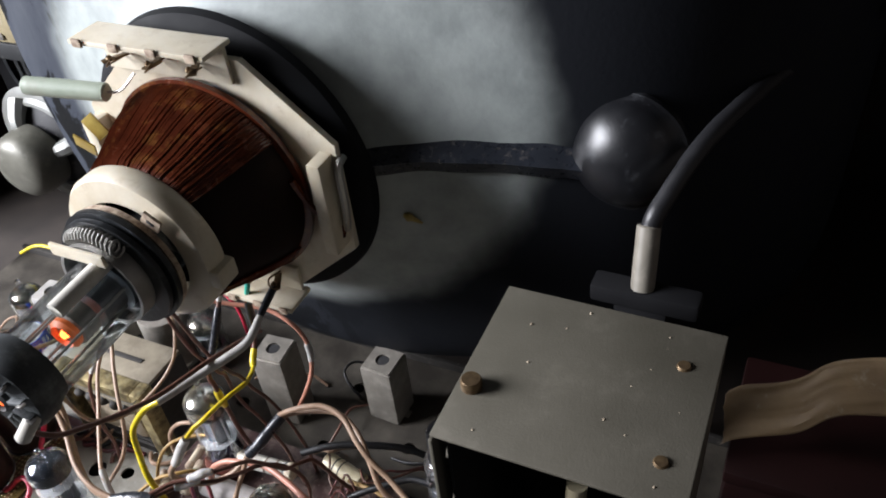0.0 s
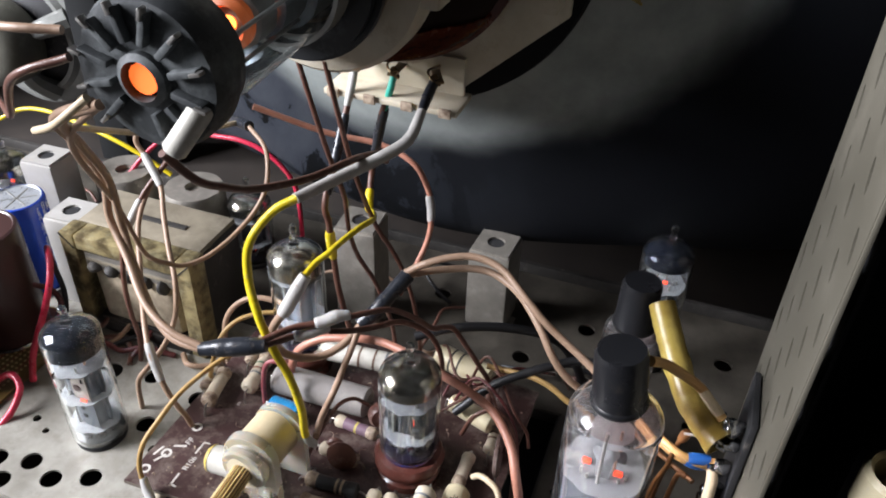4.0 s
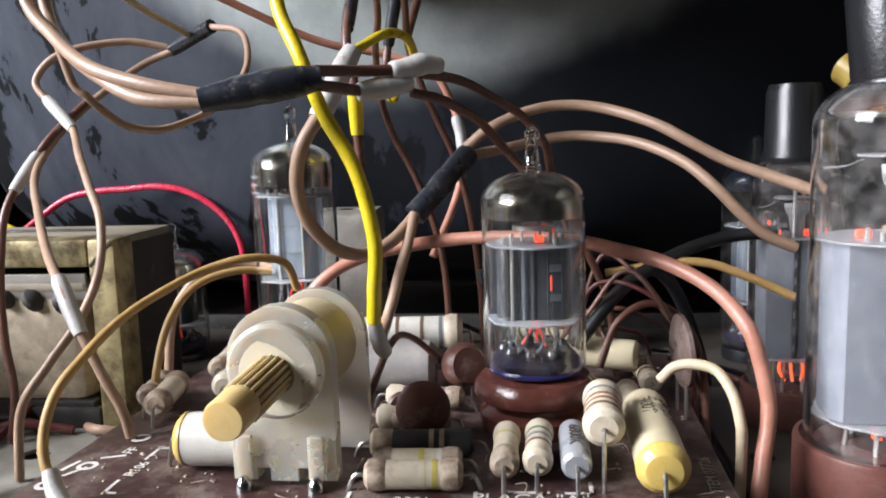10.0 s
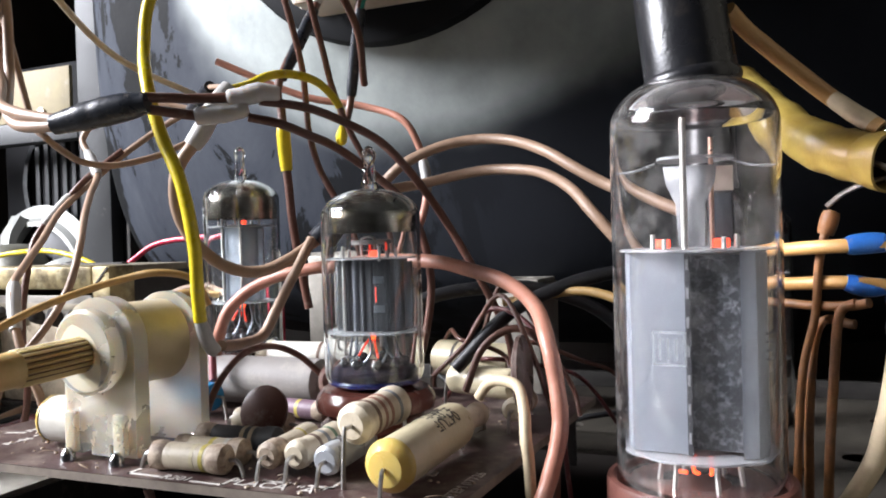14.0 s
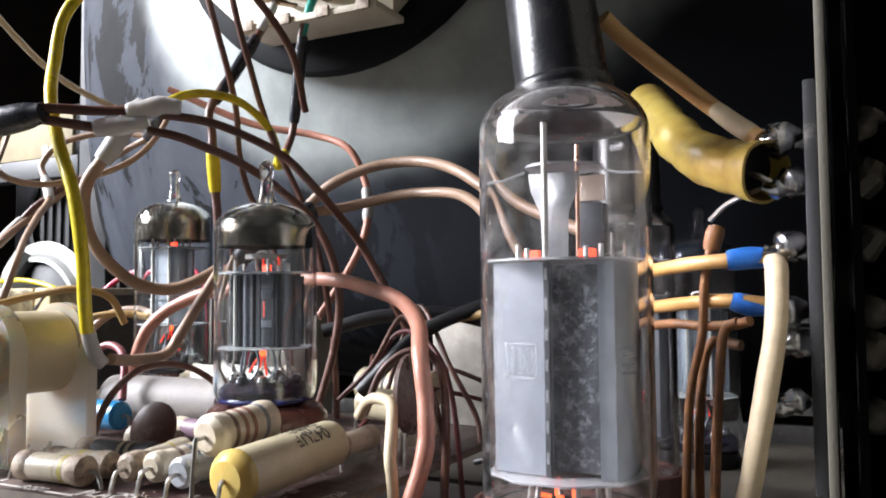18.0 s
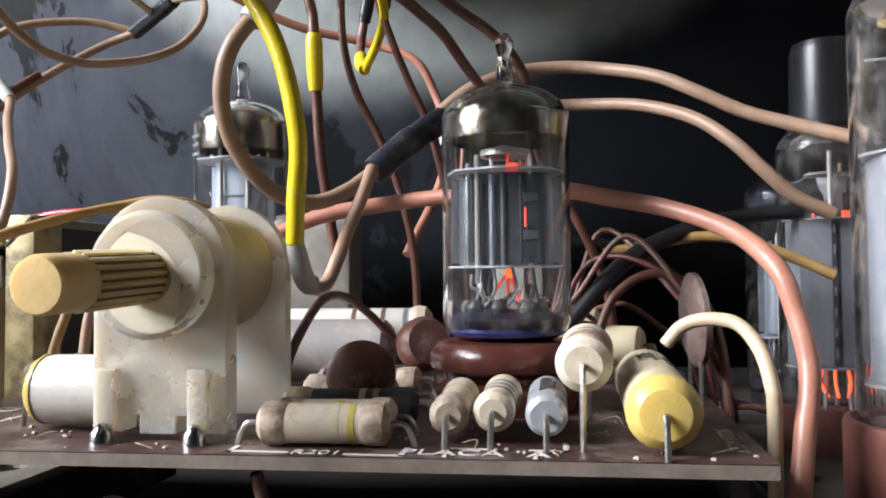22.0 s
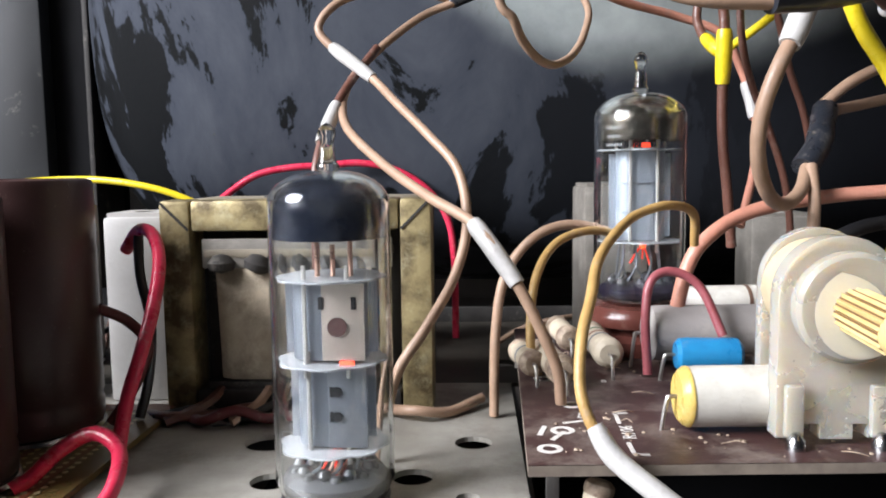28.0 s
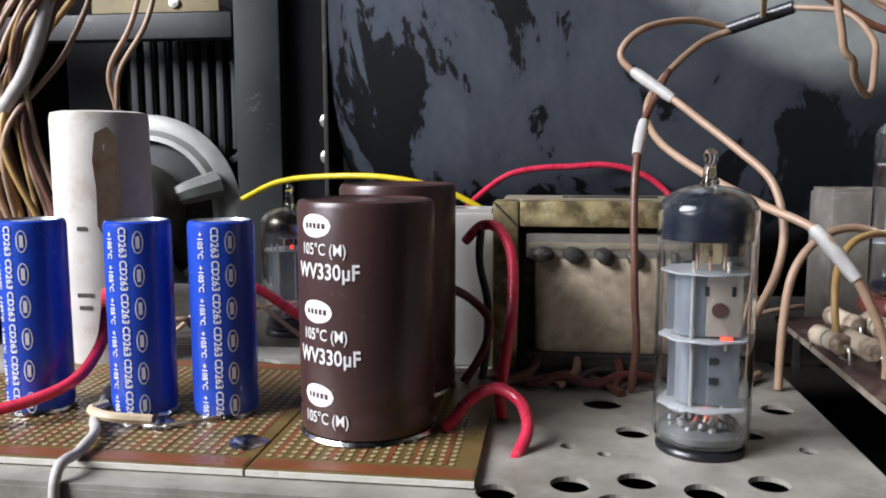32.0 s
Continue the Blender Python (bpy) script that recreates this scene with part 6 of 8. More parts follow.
# ---- signal board ----
pcb = thing("signal_board", (0, 0, 0), "dark brown printed board with pale lettering and soldered parts", "circuit board")
OUT = [(-0.0955, -0.0437), (0.0345, -0.0392), (0.0362, 0.056), (-0.0925, 0.0605)]
bm = bmesh.new()
top = [bm.verts.new((x, y, 0)) for x, y in OUT]
low = [bm.verts.new((x, y, -0.0017)) for x, y in OUT]
bm.faces.new(top)
part("board", bm, "pcb", pcb, smooth=False)
bm = bmesh.new()
top = [bm.verts.new((x, y, -0.0001)) for x, y in OUT]
low = [bm.verts.new((x, y, -0.0018)) for x, y in OUT]
for k in range(4):
    bm.faces.new((top[k], top[(k + 1) % 4], low[(k + 1) % 4], low[k]))
bm.faces.new(low)
part("board_core", bm, "pcb_edge", pcb, "worn paper board edge", smooth=False)
for x, y in ((0.0312, -0.032), (-0.0905, -0.030), (0.031, 0.05), (-0.088, 0.052)):
    part("bracket", block((0.0022, 0.0012, 0.0155), (x, y, -0.0095), 0.0002), "iron", pcb)


def ink(text, size, x, y, turn=0.0):
    part("lettering", letters(text, size, Matrix.Translation((x, y, 0.0001)) @ Matrix.Rotation(radians(turn), 4, "Z"), 0.00004), "print", pcb, "pale print " + text.replace('"', ""), smooth=False)


def stroke(pts, w=0.0007):
    for (xa, ya), (xb, yb) in zip(pts, pts[1:]):
        d = math.hypot(xb - xa, yb - ya)
        part("printed_line", block((d + w, w, 0.00008), ((xa + xb) / 2, (ya + yb) / 2, 0.00008), rot=Matrix.Rotation(math.atan2(yb - ya, xb - xa), 4, "Z")), "print", pcb, smooth=False)


def ringmark(x, y, r):
    part("pad_ring", lathe([(r * 0.55, 0.00002), (r * 0.55, 0.0001), (r, 0.0001), (r, 0.00002)], 18, matrix=Matrix.Translation((x, y, 0))), "print", pcb)


ink('PLACA "A"', 0.0044, -0.0008, -0.0375, 0.5)
ink("R201", 0.0032, -0.0215, -0.0392, 1)
ink("R106", 0.0032, -0.0775, -0.0285, 86)
ink("ITEM 07726", 0.0031, 0.0318, -0.0255, 88)
ink("C20", 0.0026, -0.029, -0.0175)
ink("+B", 0.0026, -0.0335, -0.0140)
ink("FF", 0.0036, -0.0835, -0.0195, 80)
ink("8", 0.0026, -0.0765, 0.004)
stroke([(-0.0330, -0.0368), (-0.0330, -0.0395), (-0.0255, -0.0395)])
stroke([(-0.0175, -0.0398), (-0.0105, -0.0398), (-0.0105, -0.0355)])
stroke([(-0.0785, -0.0340), (-0.0785, -0.0390), (-0.0765, -0.0392)])
stroke([(-0.0782, -0.0235), (-0.0780, -0.0180), (-0.0760, -0.0178)])
stroke([(0.0098, -0.0305), (0.0098, -0.0350), (0.0055, -0.0350)])
stroke([(-0.0045, -0.0350), (0.001, -0.0350)])
for x, y in ((-0.0885, -0.0275), (-0.0915, -0.0365), (-0.0625, -0.0045), (-0.085, -0.0125), (-0.089, 0.0065)):
    ringmark(x, y, 0.0021)
for x, y, a in ((-0.0905, -0.032, 60), (-0.0875, -0.0235, 20), (-0.0925, -0.0295, 75)):
    stroke([(x, y), (x + 0.004 * math.cos(radians(a)), y + 0.004 * math.sin(radians(a)))], 0.0009)

# lint and dust on the board
random.seed(21)
bm = bmesh.new()
for k in range(170):
    x, y = random.uniform(-0.09, 0.033), random.choice([random.uniform(-0.04, 0.05), random.uniform(-0.04, -0.02)])
    s = random.uniform(0.00015, 0.0006)
    lathe([(0, 0), (s, s * 0.1), (s * 0.6, s * 0.6), (0, s * 0.7)], 5, bm, Matrix.Translation((x, y, 0.00005)))
for k in range(70):
    x, y, a, q = random.uniform(-0.085, 0.03), random.uniform(-0.038, 0.045), random.uniform(0, 6.3), random.uniform(0.001, 0.003)
    hose([(x, y, 0.0002), (x + q * math.cos(a), y + q * math.sin(a), 0.0002 + 0.3 * q), (x + 1.6 * q * math.cos(a + 0.6), y + 1.6 * q * math.sin(a + 0.6), 0.0003)], 0.00009, 4, bm, per=3)
tagged(put("dust_crumbs", bm, "brownend"), "grey dust crumbs scattered over the board", "dust", kind="stuff")


def axial(p0, p1, r, name, label, body, ends=None, bands=(), flare=1.12, group="resistors", leads=True, drop=True, category="resistor", end_len=0.22):
    """A part with a lead at each end: a waisted body, end caps, colour rings, bent leads down to the board."""
    a, b = Vector(p0), Vector(p1)
    L = (b - a).length
    t = thing(name, (0, 0, 0), label, category, group)
    m = along(a, b)
    e = L * end_len
    if ends:
        part("body", lathe([(0, e * 0.7), (r * 0.97, e * 0.7), (r, e), (r, L - e), (r * 0.97, L - e * 0.7), (0, L - e * 0.7)], 24, matrix=m), body, t)
        for k, mm in enumerate(ends):
            f = m if k == 0 else along(b, a)
            part("end_cap", lathe([(0, 0), (r * 0.72, 0), (r * flare * 0.97, r * 0.3), (r * flare, r * 0.6), (r * flare, e * 0.75), (r * 1.0, e * 1.02)], 24, matrix=f), mm, t)
    else:
        part("body", lathe([(0, 0), (r * 0.75, 0), (r * 0.97, r * 0.22), (r, r * 0.5), (r, L - r * 0.5), (r * 0.97, L - r * 0.22), (r * 0.75, L), (0, L)], 28, matrix=m), body, t)
    for pos, mm in bands:
        part("colour_band", lathe([(r * 0.98, L * pos - 0.0005), (r * 1.02, L * pos - 0.00045), (r * 1.02, L * pos + 0.00045), (r * 0.98, L * pos + 0.0005)], 24, matrix=m), mm, t)
    if leads:
        d = (b - a).normalized()
        for q, s in ((a, -1), (b, 1)):
            o = q + s * d * 0.0022
            foot = Vector((o.x + s * d.x * 0.0008, o.y + s * d.y * 0.0008, -0.001))
            part("lead", hose([q, q + s * d * 0.0014, o + Vector((0, 0, -0.0006)), foot + Vector((0, 0, 0.0015)), foot], 0.00042, 6, per=3), "tin", t)
    return t


BANDM = {k: mat("ring_" + k, c, tuple(v * 0.7 for v in c), rough=0.5, scale=300, dust=0.25) for k, c in
         dict(red=(0.29, 0.13, 0.085), brown=(0.15, 0.085, 0.055), yellow=(0.56, 0.46, 0.1), grey=(0.2, 0.21, 0.22), green=(0.12, 0.2, 0.12), violet=(0.2, 0.12, 0.16)).items()}
axial((-0.0304, -0.0355, 0.003), (-0.0128, -0.0345, 0.003), 0.0026, "resistor", "cream resistor with scuffed brown ends", "cream", ("brownend", "brownend"), ((0.72, BANDM["yellow"]), (0.6, M["ivory"])))
axial((-0.0303, -0.0290, 0.0028), (-0.0135, -0.0282, 0.0028), 0.0024, "resistor", "cream resistor with a yellow ring", "cream", ("brownend", "brownend"), ((0.55, BANDM["yellow"]), (0.75, M["white_cap"])))
axial((-0.0055, -0.0175, 0.0046), (-0.0055, -0.0330, 0.0038), 0.0024, "resistor", "cream resistor with a dark brown end", "cream", ("cream", "brownend"), ((0.3, BANDM["yellow"]),), end_len=0.3)
axial((0.0008, -0.0172, 0.005), (0.0004, -0.0325, 0.0043), 0.0025, "resistor", "cream resistor with faded green rings", "cream", ("cream", "cream"), ((0.28, BANDM["green"]), (0.45, BANDM["grey"]), (0.62, BANDM["brown"])))
axial((0.0072, -0.0172, 0.0048), (0.0074, -0.0330, 0.0040), 0.0028, "silver_capacitor", "small silvery tubular capacitor with dark print", "silver_can", None, (), group="capacitors", category="capacitor")
axial((0.0132, -0.0150, 0.0115), (0.0122, -0.0315, 0.0105), 0.0035, "resistor", "large resistor standing off the board with red rings", "cream", ("cream", "cream"), ((0.25, BANDM["grey"]), (0.45, BANDM["red"]), (0.58, BANDM["red"]), (0.72, BANDM["brown"])), flare=1.1)
cap = axial((0.0222, -0.0070, 0.0062), (0.0219, -0.0362, 0.0052), 0.0046, "film_capacitor", "ivory film capacitor with a bright yellow end", "ivory", None, (), group="capacitors", category="capacitor")
part("yellow_end", lathe([(0, -0.0012), (0.0032, -0.0008), (0.0044, 0.0004), (0.00475, 0.0011), (0.0047, 0.0019)], 28, matrix=along((0.0219, -0.0365, 0.0052), (0.0222, -0.0070, 0.0062))), "yellow_end", cap, "rounded yellow resin end")


def print_on(t, text, size, at, axis_dir, r, roll, material="black_ink"):
    """Print that runs along a lying cylinder."""
    bm = letters(text, size, Matrix())
    for v in bm.verts:
        a = v.co.y / r
        v.co = Vector(((r + 0.00012 + v.co.z) * math.sin(a), -(r + 0.00012 + v.co.z) * math.cos(a), -v.co.x))
    d = Vector(axis_dir).normalized()
    m = Matrix.Translation(at) @ d.to_track_quat("Z", "Y").to_matrix().to_4x4() @ Matrix.Rotation(radians(roll), 4, "Z")
    bmesh.ops.transform(bm, matrix=m, verts=bm.verts)
    part("printed_text", bm, material, t, "black print " + text)


E_AX = (0.0003, 0.0292, 0.001)
for text, off, roll in (("047UF", 0.003, 218), ("400V", 0.003, 172), ("±10%", 0.004, 195)):
    print_on(cap, text, 0.0036, (0.02205, -0.0205 + off, 0.0057), E_AX, 0.0046, roll)
print_on(bpy.data.objects["silver_capacitor"], "6800K", 0.0032, (0.0073, -0.025, 0.0044), (0, 0.0158, 0.0008), 0.0028, 180)
axial((0.0205, 0.0105, 0.0045), (0.0206, -0.0045, 0.0045), 0.0024, "resistor", "cream resistor behind the film capacitor", "cream", ("cream", "brownend"))
axial((0.0262, 0.0285, 0.0045), (0.0268, 0.0145, 0.0045), 0.0024, "resistor", "dusty tan resistor with brown rings", "cream", ("brownend", "cream"), ((0.4, BANDM["brown"]), (0.6, BANDM["brown"])))
axial((-0.0346, 0.0088, 0.0032), (-0.0165, 0.0072, 0.0032), 0.0023, "resistor", "resistor with violet body and yellow ring", BANDM["violet"], ("cream", "brownend"), ((0.52, BANDM["yellow"]),))
axial((-0.034, -0.0055, 0.0032), (-0.0180, -0.0070, 0.0032), 0.0024, "resistor", "dusty olive resistor lying on the board", "brownend", ("cream", "brownend"), ((0.5, BANDM["green"]),))
axial((-0.0326, -0.0200, 0.0028), (-0.0122, -0.0188, 0.0028), 0.0026, "resistor", "dark resistor furred with grey dust", "dark", ("brownend", "dark"), ((0.6, M["paper"]), (0.7, M["paper"])))
axial((-0.0575, 0.0355, 0.011), (-0.0195, 0.0385, 0.011), 0.0044, "wirewound_resistor", "long cream wirewound resistor with brown rings", "white_cap", ("cream", "cream"), ((0.55, BANDM["brown"]), (0.72, BANDM["brown"]), (0.85, BANDM["grey"])), end_len=0.12)
axial((-0.0888, 0.0150, 0.0042), (-0.0858, -0.0035, 0.0042), 0.0028, "resistor", "dusty cream resistor with brown ends", "cream", ("brownend", "brownend"))
axial((-0.0935, 0.0170, 0.004), (-0.0912, 0.0030, 0.004), 0.0025, "resistor", "dusty grey resistor beside the board edge", "cream", ("brownend", "brownend"), ((0.5, BANDM["grey"]),))
axial((-0.0762, 0.0290, 0.0052), (-0.0745, 0.0085, 0.0048), 0.0030, "resistor", "striped resistor with red and green rings", "cream", ("brownend", "cream"), ((0.35, BANDM["green"]), (0.5, BANDM["red"]), (0.62, BANDM["grey"])))
axial((-0.083, 0.038, 0.0052), (-0.0815, 0.022, 0.0052), 0.0026, "resistor", "dusty resistor with a solder blob", "cream", ("brownend", "brownend"))
wcap = axial((-0.0685, -0.0268, 0.0058), (-0.0500, -0.0262, 0.0058), 0.0052, "film_capacitor", "white tubular capacitor with a yellow rim", "white_cap", None, (), group="capacitors", category="capacitor")
part("yellow_end", lathe([(0, -0.0006), (0.0040, -0.0005), (0.0048, 0.0002), (0.00522, 0.0008), (0.00522, 0.0012)], 28, matrix=along((-0.0685, -0.0268, 0.0058), (-0.0500, -0.0262, 0.0058))), "yellow_end", wcap, "yellow resin end")
axial((-0.0615, 0.0050, 0.0055), (-0.0480, 0.0045, 0.0055), 0.0036, "blue_axial_capacitor", "small bright blue capacitor lying on the board", mat("cyan_sleeve", (0.02, 0.25, 0.5), (0.015, 0.17, 0.38), rough=0.3, scale=200, dust=0.15), None, (), group="capacitors", category="capacitor")
axial((-0.0655, 0.0165, 0.0078), (-0.0240, 0.0175, 0.0078), 0.0062, "grey_capacitor", "large dull grey tubular capacitor", mat("dull_grey_sleeve", (0.3, 0.28, 0.26), (0.22, 0.2, 0.19), rough=0.6, scale=90, dust=0.35), None, (), group="capacitors", category="capacitor")
axial((0.006, 0.030, 0.0085), (0.025, 0.024, 0.0085), 0.0038, "film_capacitor", "ivory pointed capacitor near the back edge", "ivory", None, (), group="capacitors", category="capacitor")
axial((-0.008, 0.052, 0.010), (0.018, 0.046, 0.010), 0.005, "film_capacitor", "cream capacitor with dark print among the wires", "ivory", None, ((0.3, M["black_ink"]), (0.45, M["black_ink"])), group="capacitors", category="capacitor")


def disc_capacitor(at, r, normal, label, material="brown", thick=0.0022):
    t = thing("disc_capacitor", at, label, "capacitor", "disc capacitors")
    m = Vector(normal).to_track_quat("Z", "Y").to_matrix().to_4x4()
    part("disc", lathe([(0, -thick / 2), (r * 0.8, -thick / 2), (r, -thick * 0.2), (r, thick * 0.2), (r * 0.8, thick / 2), (0, thick / 2)], 28, matrix=m), material, t)
    for s in (-1, 1):
        side = m.to_3x3() @ Vector((s * r * 0.4, 0, 0))
        side.z = -abs(side.z) * 0.2
        part("lead", hose([side * 0.9 + Vector((0, 0, -r * 0.7)), side + Vector((0, 0, -r)), Vector((side.x, side.y, -at[2] - 0.001))], 0.0004, 6, per=3), "tin", t)
    return t


disc_capacitor((0.0322, 0.0065, 0.0145), 0.0082, (1, 0.12, 0.05), "dark brown ceramic disc standing on edge", "disc_grey")
disc_capacitor((-0.0235, -0.0090, 0.0062), 0.0058, (0.1, -1, 0.35), "round reddish brown ceramic disc")
disc_capacitor((-0.0168, 0.0125, 0.0095), 0.0052, (0.5, -0.8, 0.2), "reddish brown drop-shaped ceramic part", thick=0.006)
disc_capacitor((-0.0285, -0.0045, 0.0045), 0.0038, (0.2, -1, 0.3), "small dark ceramic disc")

# ---- slotted preset potentiometer ----
pot = thing("preset_potentiometer", (-0.0455, -0.0335, 0.0), "translucent white preset potentiometer with a ribbed yellowed shaft", "potentiometer")


def arch(w, zc, y0, y1, legs=True):
    """A round-topped upright plate standing on notched feet."""
    bm = bmesh.new()
    pts = [(-w, 0.0012), (-w, zc)] + [(-w * math.cos(math.pi * k / 16), zc + w * math.sin(math.pi * k / 16)) for k in range(1, 16)] + [(w, zc), (w, 0.0012)]
    if legs:
        pts += [(w * 0.5, 0.0012), (w * 0.5, 0.0035), (w * 0.25, 0.0035), (w * 0.25, 0.001), (-w * 0.28, 0.001), (-w * 0.28, 0.0035), (-w * 0.55, 0.0035), (-w * 0.55, 0.0012)]
    f0 = [bm.verts.new((x, y0, z)) for x, z in pts]
    f1 = [bm.verts.new((x, y1, z)) for x, z in pts]
    bm.faces.new(f0)
    bm.faces.new(list(reversed(f1)))
    for k in range(len(pts)):
        bm.faces.new((f0[k], f0[(k + 1) % len(pts)], f1[(k + 1) % len(pts)], f1[k]))
    return bm


part("front_plate", arch(0.0097, 0.0240, -0.0010, 0.0028), "nylon", pot)
ob = part("rear_plate", arch(0.0096, 0.0242, 0.0150, 0.0176, False), "nylon", pot)
ob.location.x = 0.0028
for x in (-0.0072, 0.0062):
    part("foot_post", block((0.0030, 0.0016, 0.0085), (x, -0.0017, 0.0058), 0.0006), "nylon", pot)
    part("solder_foot", lathe([(0, -0.0003), (0.0016, 0), (0.0015, 0.0014), (0.0006, 0.0026), (0, 0.0028)], 12, matrix=Matrix.Translation((x, -0.003, 0))), "solder", pot)
part("resistive_body", lathe([(0.0088, 0), (0.0088, 0.0124)], 40, matrix=along((0.0006, 0.0028, 0.0233), (0.002, 0.0152, 0.0233))), mat("cream_track_body", (0.55, 0.46, 0.3), (0.45, 0.37, 0.23), rough=0.45, scale=160, dust=0.2), pot)
part("flange", lathe([(0, -0.0002), (0.0080, -0.0002), (0.0087, 0.0004), (0.0087, 0.0026), (0.0080, 0.0032), (0.004, 0.0036), (0, 0.0036)], 48, matrix=along((0.0002, -0.0052, 0.0228), (0.0004, 0.0, 0.0229))), "nylon", pot)
part("collar", lathe([(0.0075, 0), (0.0085, 0.0015), (0.0085, 0.003)], 40, matrix=along((0, -0.0018, 0.0228), (0, 0.003, 0.0228))), "nylon", pot)
bm = bmesh.new()
n = 36
rows_ = []
for r, z in ((0.0033, 0.0), (0.0033, 0.0150), (0.0029, 0.0152)):
    rows_.append([bm.verts.new(((r + (0.0004 if k % 2 else -0.0003) * (z < 0.0151)) * math.cos(2 * math.pi * k / n), (r + (0.0004 if k % 2 else -0.0003) * (z < 0.0151)) * math.sin(2 * math.pi * k / n), z)) for k in range(n)])
for a, b in zip(rows_, rows_[1:]):
    for k in range(n):
        bm.faces.new((a[k], a[(k + 1) % n], b[(k + 1) % n], b[k]))
bmesh.ops.transform(bm, matrix=along((0.0002, -0.0050, 0.0226), (-0.0004, -0.0270, 0.0216)), verts=bm.verts)
part("ribbed_shaft", bm, "nylon_yellow", pot, "ribbed yellowed shaft")
bm = bmesh.new()
for k in range(0, n, 2):
    a = 2 * math.pi * k / n
    rod((0.0033 * math.cos(a), 0.0033 * math.sin(a), 0.0004), (0.0033 * math.cos(a), 0.0033 * math.sin(a), 0.0148), 0.00016, 5, bm)
bmesh.ops.transform(bm, matrix=along((0.0002, -0.0050, 0.0226), (-0.0004, -0.0270, 0.0216)), verts=bm.verts)
part("groove_dirt", bm, mat("brown_groove_dirt", (0.2, 0.11, 0.04), (0.11, 0.055, 0.02), rough=0.6), pot, "dark dirt in the grooves")
part("flange_stain", lathe([(0.003, -0.0002), (0.0066, -0.0002), (0.0072, 0.00012), (0.003, 0.00035)], 28, matrix=along((0.0012, -0.0053, 0.0222), (0.0012, -0.0073, 0.0222))), "nylon_stain", pot, "yellowed patch on the flange")
part("shaft_end", lathe([(0.0034, 0.0148), (0.0034, 0.0208), (0.0031, 0.0216), (0, 0.0218)], 32, matrix=along((0.0002, -0.0050, 0.0226), (-0.0004, -0.0270, 0.0216))), "nylon_yellow", pot)

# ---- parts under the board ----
# added pan; its black holds the shade below the board
under = put("under_tray", block((0.3, 0.16, 0.002), (-0.02, 0.01, -0.055)), "dull_black")
structure(under, "black pan added for the shade under the chassis cut-out")
axial((-0.0835, -0.0530, -0.0185), (-0.0570, -0.0500, -0.0185), 0.0078, "film_capacitor", "dark tubular capacitor under the board edge", mat("dark_olive_sleeve", (0.07, 0.065, 0.05), (0.04, 0.038, 0.03), rough=0.5, dust=0.3), None, (), group="capacitors", category="capacitor", leads=False)
axial((-0.0865, -0.0400, -0.0150), (-0.0835, -0.0380, -0.0045), 0.0022, "resistor", "cream resistor hanging below the board", "cream", ("brownend", "brownend"), leads=False)
axial((-0.047, -0.0450, -0.0130), (-0.0455, -0.0455, -0.005), 0.002, "resistor", "small soldered resistor below the board", "brownend", ("solder", "solder"), leads=False)
part("front_bridge", plate([(-0.03, -0.0570), (0.0455, -0.0570), (0.0455, -0.0490), (-0.03, -0.0490)], [(0.0, -0.053, 0.002)], CZ - CT, CZ - 0.0001), "zinc", chassis, smooth=False)

# ---- wiring ----
def wire(name, label, material, r, pts, sleeves=(), lumpy=0.04, group=""):
    """One insulated wire; sleeves: (material, radius, points, label) pushed over it."""
    ob = put(name, hose(pts, r, 14, lumpy=lumpy), material)
    tagged(ob, label, "wire", group)
    for m, rr, p, lab in sleeves:
        part("sleeve", hose(p, rr, 14, lumpy=0.06, per=5, rfun=lambda t: 0.82 + 0.18 * math.sin(math.pi * min(1, max(0, t)) ** 0.8) ** 0.5), m, ob, lab)
    return ob


Y_END = (-0.0308, -0.0205, 0.0275)
wire("yellow_wire", "thick yellow wire hanging from the yoke terminals to the board", "w_yellow", 0.0014,
     [(-0.0343, -0.0050, 0.1158), (-0.0415, -0.0090, 0.1110), (-0.0475, -0.0140, 0.1010), (-0.0478, -0.0165, 0.0890), (-0.0429, -0.0210, 0.0790), (-0.0385, -0.0221, 0.0680), (-0.0325, -0.0232, 0.0570), (-0.0295, -0.0232, 0.0440), (-0.0302, -0.0218, 0.0340), Y_END],
     [("w_white", 0.0020, [(-0.0147, 0.0459, 0.1246), (-0.0149, 0.0347, 0.1196), (-0.0201, 0.0256, 0.1168), (-0.0258, 0.0166, 0.1153), (-0.0303, 0.0057, 0.1154), (-0.0350, -0.0058, 0.1155)], "greyish white sleeve"),
      ("tape", 0.0019, [(-0.0162, 0.0620, 0.1285), (-0.0158, 0.0550, 0.1268), (-0.0147, 0.0459, 0.1246)], "black end sleeve"),
      ("sleeve", 0.0016, [Y_END, (-0.0300, -0.0190, 0.0225), (-0.0292, -0.0175, 0.0205)], "clear end drop")])
wire("yellow_jumper", "short yellow wire looping over to a white sleeve", "w_yellow", 0.0011,
     [(-0.0385, -0.0020, 0.0800), (-0.0365, 0.0058, 0.0828), (-0.0335, 0.0095, 0.0852), (-0.0312, 0.0160, 0.0867), (-0.0294, 0.0260, 0.0862), (-0.0298, 0.0370, 0.0822), (-0.0335, 0.0460, 0.0782), (-0.0384, 0.0535, 0.0741)])
